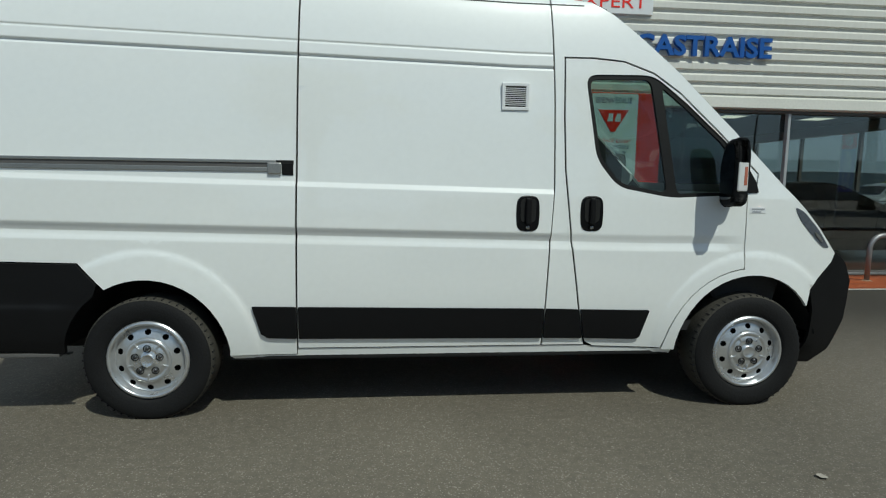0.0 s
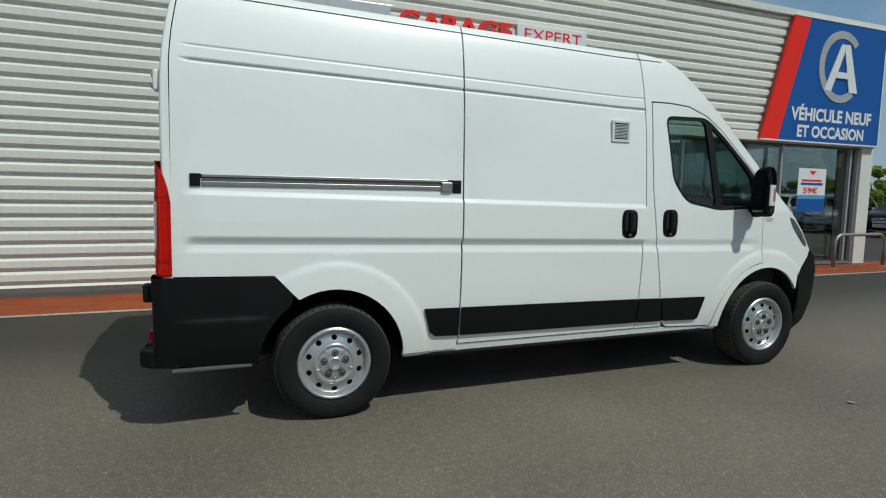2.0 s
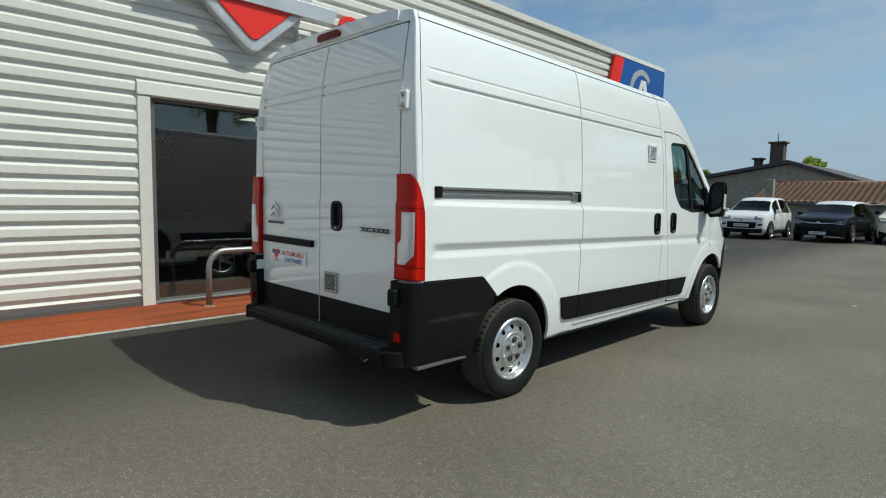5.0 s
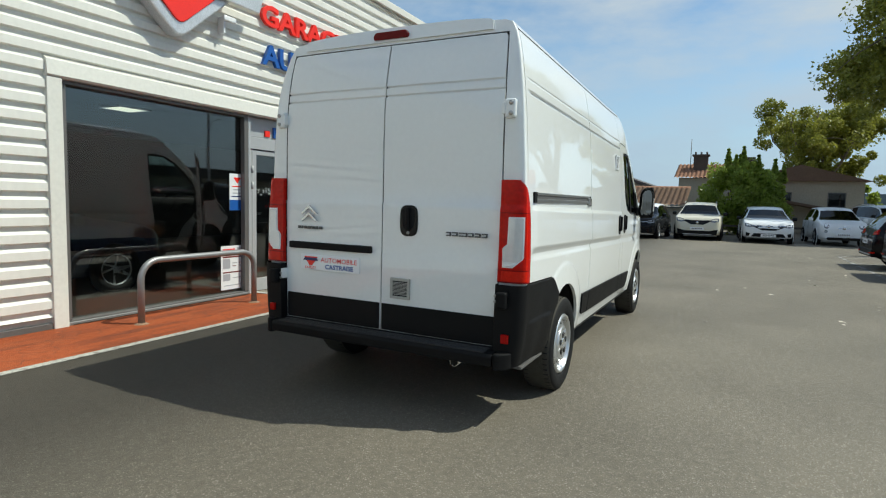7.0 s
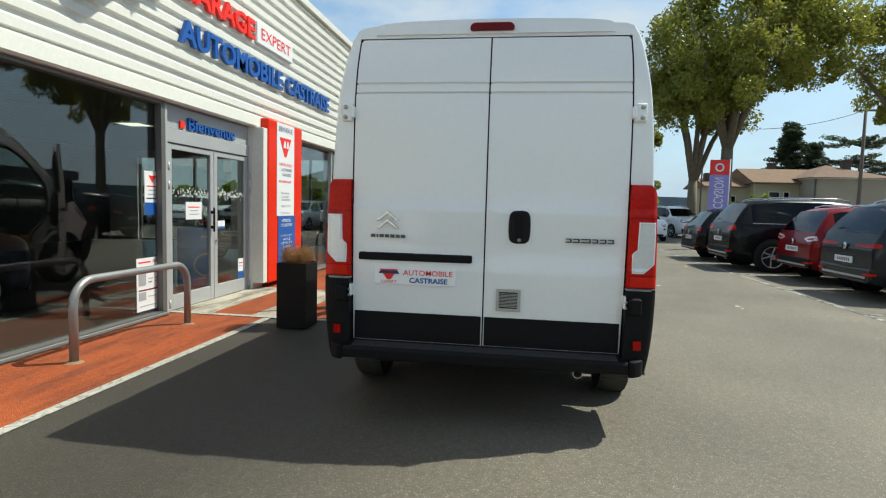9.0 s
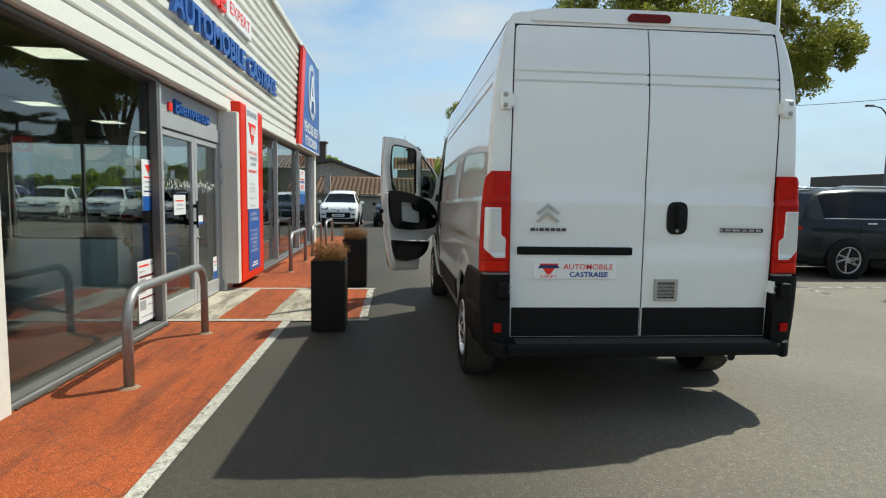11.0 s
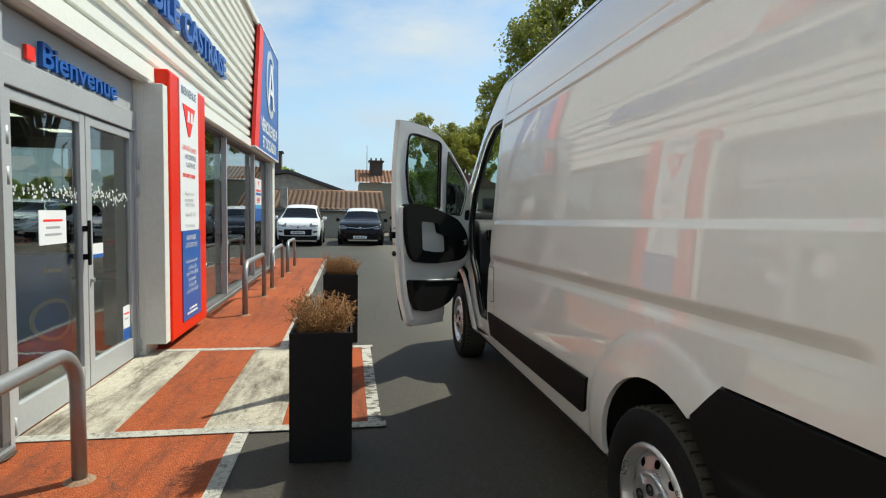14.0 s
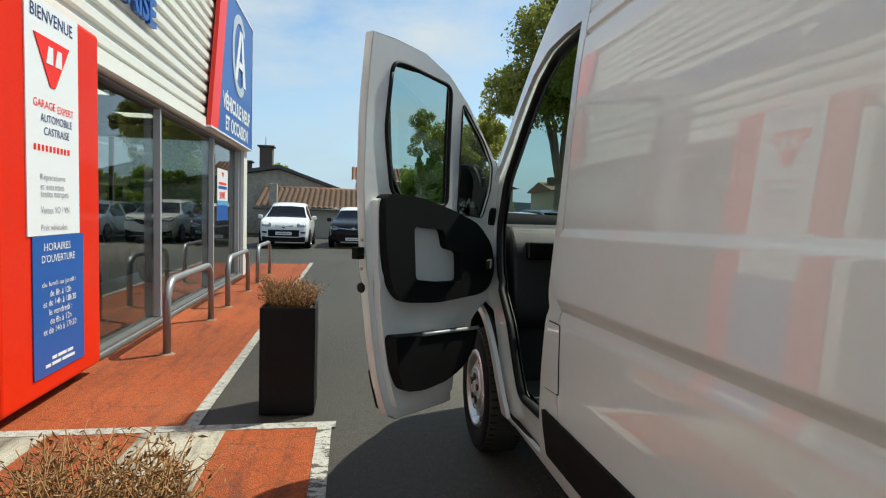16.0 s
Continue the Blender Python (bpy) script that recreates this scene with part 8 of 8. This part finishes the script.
bush((27.6, 1.85, 0), 1.5, 1.75, 3.9, 41, "broad green shrub with upright shoots behind the parked cars", 120, 150, 0.075, leaders=7)
bush((29.0, 0.5, 0), 1.3, 1.2, 3.3, 42, "green shrub behind the parked cars", 60, 150, 0.08, leaders=3)
bush((36.0, 17.5, 0), 2.0, 4.0, 3.6, 43, "green bushes beyond the grey gable", 60, 160, 0.14)
bush((38.0, 24.0, 0), 2.0, 5.0, 3.6, 44, "green bushes beyond the car park", 60, 160, 0.14)
bush((40.0, 11.0, 0), 2.0, 2.0, 4.6, 45, "round green tree top behind the roofs", 40, 160, 0.14)
bush((41.0, -3.5, 0), 2.0, 3.5, 3.4, 46, "olive-green bush beyond the plane trees", 44, 160, 0.14)
bush((28.4, 12.6, 0), 0.8, 1.3, 1.7, 47, "dry yellow-green shrub against the grey wall", 26, 150, 0.08, LEAF)
for k, y in enumerate((15.5, 18.5, 21.5, 24.5, 27.5)):
    bush((27.0 + 0.4 * k, y + 1.2, 0), 1.0, 1.8, 2.3, 50 + k, "dense green hedge behind the parked cars", 40, 150, 0.10, LEAF_DARK, "hedge", "hedge")
bush((44, -15, 0), 1.5, 2.5, 3.0, 60, "green shrub beside the pale house", 30, 140, 0.14)

RENDER_GREY = material("weathered_grey_render", (0.40, 0.355, 0.29), 0.95, vary=0.30, scale=0.9, fine=5, bump=0.08, bump_scale=15)
RENDER_BEIGE = material("beige_render", (0.40, 0.36, 0.29), 0.95, vary=0.14, scale=0.9, fine=12)
RENDER_PALE = material("pale_yellow_render", (0.50, 0.45, 0.33), 0.95, vary=0.12, scale=0.9, fine=12)
ROOF_TILE = material("clay_roof_tile", (0.30, 0.155, 0.095), 0.9, vary=0.35, scale=2.5, fine=16)
ROOF_BROWN = material("brown_roof_tile", (0.16, 0.10, 0.07), 0.9, vary=0.3, scale=2.5, fine=16)
ROOF_AGED = material("aged_brown_tile", (0.165, 0.10, 0.065), 0.95, vary=0.45, scale=3, fine=14)
ROOF_OLD = material("weathered_ochre_tile", (0.20, 0.125, 0.075), 0.95, vary=0.3, scale=1.2, fine=10)
CHIMNEY_BRICK = material("dark_chimney_brick", (0.10, 0.075, 0.06), 0.95, vary=0.3, scale=4, fine=20)
SLATE = material("dark_fibre_roof", (0.085, 0.08, 0.078), 0.8, vary=0.2, scale=1.5)


def tiled(x0, z0, x1, z1, y0, y1, pitch=0.25, amp=0.075):
    """Rows of barrel tiles running down the slope from (x1, z1) to (x0, z0)."""
    bm = bmesh.new()
    n = int((y1 - y0) / pitch)
    seg = 6
    rows = 9
    slope = Vector((x1 - x0, 0, z1 - z0))
    nrm = Vector((-(z1 - z0), 0, x1 - x0)).normalized()
    grid = []
    for i in range(rows * 2):
        f = (i // 2 + (i % 2) * 0.96) / rows
        lift = 0.03 if i % 2 == 0 else 0.0
        line = []
        for k in range(n * seg + 1):
            h = amp * abs(math.sin(math.pi * k / seg))
            p = Vector((x0, y0 + (y1 - y0) * k / (n * seg), z0)) + slope * f + nrm * (h + lift)
            line.append(bm.verts.new(p))
        grid.append(line)
    for a, b in zip(grid, grid[1:]):
        for k in range(n * seg):
            f = bm.faces.new((a[k], a[k + 1], b[k + 1], b[k]))
            f.smooth = True
    return bm


low_house = thing("low_house", (27, 6.8, 0), "low beige outbuilding with a clay tile roof behind the cars", "house")
part("wall", box(26.6, 30.0, 4.4, 9.9, 0, 1.40), RENDER_BEIGE, low_house)
part("roof", tiled(26.35, 1.38, 29.6, 2.40, 4.2, 10.2), ROOF_AGED, low_house, "clay barrel tile roof")
part("ridge", tube([(29.6, 4.2, 2.40), (29.6, 10.2, 2.40)], 0.11, 8), ROOF_TILE, low_house)
part("gutter", tube([(26.32, 4.2, 1.34), (26.32, 10.2, 1.34)], 0.05, 8), ALU_DARK, low_house)
part("end_pier", box(26.5, 26.75, 9.15, 9.50, 0, 2.5, 0.02), RENDER_GREY, low_house)

gable = thing("gable_building", (31, 12, 0), "long grey rendered building with a shallow dark roof", "house")
part("wall", prism([(6.6, 0), (19.0, 0), (19.0, 1.75), (9.5, 3.42), (6.6, 2.45)], "x", 30.2, 42), RENDER_GREY, gable, "weathered grey gable wall")
part("roof", prism([(19.4, 1.72), (9.5, 3.46), (9.5, 3.64), (19.4, 1.90)], "x", 29.9, 42), SLATE, gable, "dark shallow roof slope")
part("roof", prism([(9.5, 3.46), (6.3, 2.38), (6.3, 2.54), (9.5, 3.64)], "x", 29.9, 42), SLATE, gable)
for y, w, z0, z1 in ((10.25, .33, 3.2, 4.6), (11.2, .16, 3.0, 3.75)):
    c = part("chimney", box(30.6, 31.2, y - w, y + w, z0, z1, 0.02), CHIMNEY_BRICK, gable, "dark brick chimney")
    part("cap", box(30.5, 31.3, y - w - .1, y + w + .1, z1, z1 + .10, 0.02), CHIMNEY_BRICK, c)
part("aerial", tube([(30.9, 10.3, 4.7), (30.9, 10.3, 5.2)], 0.02, 6), ALU_DARK, gable)

tile_house = thing("tile_house", (37, 5, 0), "house with a clay roof and a tall chimney behind the outbuilding", "house")
part("wall", box(36, 42, 1.7, 5.4, 0, 3.3), RENDER_BEIGE, tile_house)
part("roof", tiled(35.7, 3.25, 39, 4.35, 1.4, 5.7), ROOF_TILE, tile_house, "clay tile roof")
ch = part("chimney", box(37.4, 38.1, 3.75, 4.65, 3.4, 4.85, 0.02), CHIMNEY_BRICK, tile_house, "dark brick chimney")
part("cap", box(37.3, 38.2, 3.65, 4.75, 4.85, 4.95, 0.01), CHIMNEY_BRICK, ch)
part("chimney", box(37.5, 37.9, 0.9, 1.45, 3.4, 4.75, 0.02), CHIMNEY_BRICK, tile_house, "dark brick chimney")
for y in (3.85, 4.2, 4.55):
    part("pot", tube([(37.75, y, 4.95), (37.75, y, 5.15)], 0.06, 8), CHIMNEY_BRICK, ch)
part("aerial", tube([(37.6, 4.85, 3.6), (37.6, 4.85, 6.0)], 0.025, 6), ALU_DARK, tile_house)

brown_house = thing("brown_house", (35, -2, 0), "shaded house with a brown tile roof behind the shrubs", "house")
part("wall", box(34.5, 41, -4.6, 1.6, 0, 3.1), RENDER_BEIGE, brown_house)
part("roof", prism([(-4.9, 3.05), (-1.4, 4.0), (2.0, 3.05)], "x", 34.0, 41.4), ROOF_BROWN, brown_house, "brown tile roof")
part("porch_roof", prism([(0.4, 1.9), (-2.6, 1.35), (-2.6, 1.48), (0.4, 2.03)], "x", 31.0, 34.4), ROOF_BROWN, brown_house)
for y in (-2.4, 0.2):
    part("porch_post", box(31.1, 31.2, y - .05, y + .05, 0, 1.4), BARK_DARK, brown_house)
for y in (-3.3, -0.6):
    wdw = part("window", box(34.46, 34.5, y - .45, y + .45, 1.3, 2.4), ALU_DARK, brown_house)
    part("pane", box(34.45, 34.459, y - .4, y + .4, 1.35, 2.35), GLASS_CAR, wdw)

def hip(co, faces):
    bm = bmesh.new()
    vs = [bm.verts.new(c) for c in co]
    for f in faces:
        bm.faces.new([vs[i] for i in f])
    bmesh.ops.recalc_face_normals(bm, faces=bm.faces)
    return bm


pale_house = thing("pale_house", (46, -19.8, 0), "pale yellow house with a weathered hipped clay roof", "house")
part("wall", box(46, 54, -18.94, -15.4, 0, 4.12), RENDER_PALE, pale_house)
part("side_wall", box(43.6, 53, -24.4, -18.95, 0, 4.30), RENDER_BEIGE, pale_house, "plain grey-beige side wall")
part("cornice", box(43.5, 53.1, -24.5, -18.85, 4.301, 4.40), SIGN_WHITE, pale_house)
part("roof", hip([(43.2, -24.8, 4.41), (43.2, -18.55, 4.41), (53.4, -18.55, 4.41), (53.4, -24.8, 4.41), (48.2, -21.9, 5.75)], ((0, 1, 4), (1, 2, 4), (2, 3, 4), (3, 0, 4))), ROOF_AGED, pale_house, "hipped brown clay roof")
part("roof", prism([(45.5, 4.05), (49.6, 5.45), (54.4, 4.05), (54.4, 3.95), (45.5, 3.95)], "y", -21.2, -15.1), ROOF_OLD, pale_house, "ochre clay roof slope")
part("down_pipe", tube([(43.52, -19.05, 0), (43.52, -19.05, 4.3)], 0.06, 8), ALU_DARK, pale_house)
for y, w in ((-17.0, .45), (-17.95, .25)):
    wdw = part("window", box(45.95, 46.0, y - w, y + w, 1.9, 3.3), SIGN_WHITE, pale_house)
    part("pane", box(45.94, 45.949, y - w + .06, y + w - .06, 1.96, 3.24), GLASS_CAR, wdw)
for x, y, z0, z1 in ((47.0, -22.9, 4.8, 6.0), (50.4, -18.4, 5.0, 5.95)):
    ch = part("chimney", box(x - .3, x + .3, y - .3, y + .3, z0, z1, 0.02), CHIMNEY_BRICK, pale_house)
    part("cap", box(x - .38, x + .38, y - .38, y + .38, z1, z1 + .1, 0.02), CHIMNEY_BRICK, ch)
wing = thing("low_wing", (48, -14, 0), "low ochre house wing with a clay roof", "house")
part("wall", box(47, 53, -15.38, -11.9, 0, 3.75), RENDER_PALE, wing)
part("roof", prism([(46.6, 3.70), (50, 4.55), (53.4, 3.70), (53.4, 3.60), (46.6, 3.60)], "y", -15.08, -11.6), ROOF_OLD, wing, "ochre clay roof")
wdw = part("window", box(46.95, 47.0, -14.3, -13.4, 1.7, 2.9), SIGN_WHITE, wing)
part("pane", box(46.94, 46.949, -14.24, -13.46, 1.76, 2.84), GLASS_CAR, wdw)
part("chimney", box(48.6, 49.4, -12.9, -12.2, 3.9, 4.95, 0.02), CHIMNEY_BRICK, wing)

shed = thing("warehouse", (40, -48, 0), "long low grey warehouse beyond the car park", "warehouse")
part("wall", box(10, 60, -60, -46, 0, 3.4), RENDER_GREY, shed)
part("roof", box(9.5, 60.5, -60.5, -45.5, 3.4, 4.6, 0.05), SLATE, shed, "dark grey roof band")
white_hall = thing("workshop_hall", (-22, -30, 0), "plain pale hall on the other side of the car park", "warehouse")
part("wall", box(-60, -14, -48, -34, 0, 4.2), RENDER_PALE, white_hall)
part("roof", box(-60.4, -13.6, -48.4, -33.6, 4.2, 4.5, 0.05), SLATE, white_hall)

# low rail fence behind the cars
fence = thing("rail_fence", (26.3, 0, 0), "low wooden rail fence behind the parked cars", "fence")
for k in range(8):
    y = -3.4 + 1.0 * k
    part("post", box(26.25, 26.35, y - .05, y + .05, 0, .62, .01), BARK_DARK, fence)
part("rail", box(26.22, 26.30, -3.5, 3.7, .42, .52, .01), BARK_DARK, fence)

# banner, poles, wires
banner = thing("banner", (16.6, -3.2, 0), "purple-blue feather banner with a red head on a pole", "banner")
PURPLE = material("purple_banner_cloth", (0.30, 0.27, 0.62), 0.8, vary=0.1)
part("pole", tube([(16.6, -3.58, 0), (16.6, -3.58, 3.32)], 0.02, 8), SIGN_WHITE, banner)
part("cloth", box(16.598, 16.602, -3.56, -2.88, 1.2, 2.75), PURPLE, banner)
part("head", box(16.598, 16.602, -3.56, -2.88, 2.752, 3.30), SIGN_RED, banner, "red banner head")
wr = move(fit_letters("OCCASION", 0, 1.35, 0, 0, 0.34, 0.002), pose(0, 0, 0, 0, 0, -90) @ pose(0, 0, 0, 0, -90, 0))
xs_ = [v.co for v in wr.verts]
mn = Vector((min(c.x for c in xs_), min(c.y for c in xs_), min(c.z for c in xs_)))
for v in wr.verts:
    v.co = Vector((16.595, -3.06 - (v.co.y - mn.y), 1.30 + (v.co.z - mn.z)))
part("writing", wr, SIGN_WHITE, banner)
part("mark", move(lathe([(0.10, 0.0), (0.16, 0.0), (0.16, 0.004), (0.10, 0.004)], 24, True), pose(16.594, -3.22, 3.02, 0, 0, -90)), SIGN_WHITE, banner)

WOOD_POLE = material("grey_wood_pole", (0.17, 0.15, 0.13), 0.95, vary=0.25, scale=4)
for x, y, h, r in ((40, -20.4, 9.5, .14),):
    p = thing("utility_pole", (x, y, 0), "weathered grey wooden utility pole", "pole", "utility poles")
    part("shaft", tube([(x, y, 0), (x, y, h)], [r, r * .7], 10), WOOD_POLE, p)
    part("cross_arm", box(x - .05, x + .05, y - .7, y + .7, h - .5, h - .4), WOOD_POLE, p)
wires = thing("overhead_wire", (40, -20, 7), "thin black overhead wires across the car park", "wire")
def wire(a, b, sag):
    a, b = Vector(a), Vector(b)
    part("wire", tube([a.lerp(b, k / 12) - Vector((0, 0, sag * 4 * (k / 12) * (1 - k / 12))) for k in range(13)], 0.018, 5), DARK, wires)
wire((40, -20.4, 9.1), (30, -6.5, 6.4), 0.6)
wire((40, -20.0, 9.1), (2, -30, 8.0), 1.2)
post2 = thing("street_lamp", (38, -8.8, 0), "slim grey street lamp beyond the plane trees", "street lamp")
part("post", tube([(38, -8.8, 0), (38, -8.8, 4.9), (37.8, -8.6, 5.3), (37.2, -8.1, 5.45)], [.07, .05, .05, .04], 8), ALU_DARK, post2)
flag = thing("flag_pole", (12.05, -6.5, 0), "tall white flag pole behind the parked cars", "flag pole")
part("shaft", tube([(12.05, -6.5, 0), (12.05, -6.5, 9.0)], [.065, .05], 10), SIGN_WHITE, flag)

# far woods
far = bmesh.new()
# the blue of distance haze is put into the hills' base colour
FAR_HAZE_BLUE = material("far_hills", (0.13, 0.17, 0.20), 1.0, vary=0.2, scale=0.02, fine=0.2)
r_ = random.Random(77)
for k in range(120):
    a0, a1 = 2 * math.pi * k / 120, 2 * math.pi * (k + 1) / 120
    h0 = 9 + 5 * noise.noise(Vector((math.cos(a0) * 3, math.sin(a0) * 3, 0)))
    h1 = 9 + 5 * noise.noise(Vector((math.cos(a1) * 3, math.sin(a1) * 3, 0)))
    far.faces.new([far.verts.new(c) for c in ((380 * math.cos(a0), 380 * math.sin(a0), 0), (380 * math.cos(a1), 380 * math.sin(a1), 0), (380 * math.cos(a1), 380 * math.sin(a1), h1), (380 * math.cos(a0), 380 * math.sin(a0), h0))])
structure("backdrop", far, FAR_HAZE_BLUE, "wooded hills on the horizon with haze painted into their colour")

# litter and dry leaves on the asphalt
rl = random.Random(9)
LITTER = material("pale_litter", (0.55, 0.50, 0.42), 0.9, vary=0.2, rand=0.3)
for k in range(27):
    x, y = rl.uniform(2, 14), rl.uniform(-0.6, 2.6)
    bm = bmesh.new()
    s = rl.uniform(.015, .05)
    q = [bm.verts.new((s * math.cos(a) * rl.uniform(.5, 1.2), s * math.sin(a) * rl.uniform(.4, .9), rl.uniform(.001, .012))) for a in [2 * math.pi * i / 6 for i in range(6)]]
    bm.faces.new(q)
    ob = link("dry_leaf", move(bm, pose(x, y, 0.002, 0, 0, rl.uniform(0, 360))), LITTER)
    tagged(ob, "small pale dry leaf lying on the asphalt", "leaf", "dry leaves on the ground")

street = thing("street_lamp", (27.5, -24.9, 0), "tall grey street lamp with a curved arm", "street lamp")
part("pole", tube([(27.5, -24.9, 0), (27.5, -24.9, 3.0), (27.5, -24.9, 5.6), (27.5, -24.83, 6.4), (27.53, -24.6, 7.0), (27.57, -24.3, 7.3), (27.65, -23.8, 7.42)], [0.09, 0.075, 0.06, 0.055, 0.05, 0.045, 0.04], 10), ALU_DARK, street)
part("head", box(27.55, 27.75, -23.85, -23.35, 7.36, 7.48, 0.03), ALU_DARK, street)
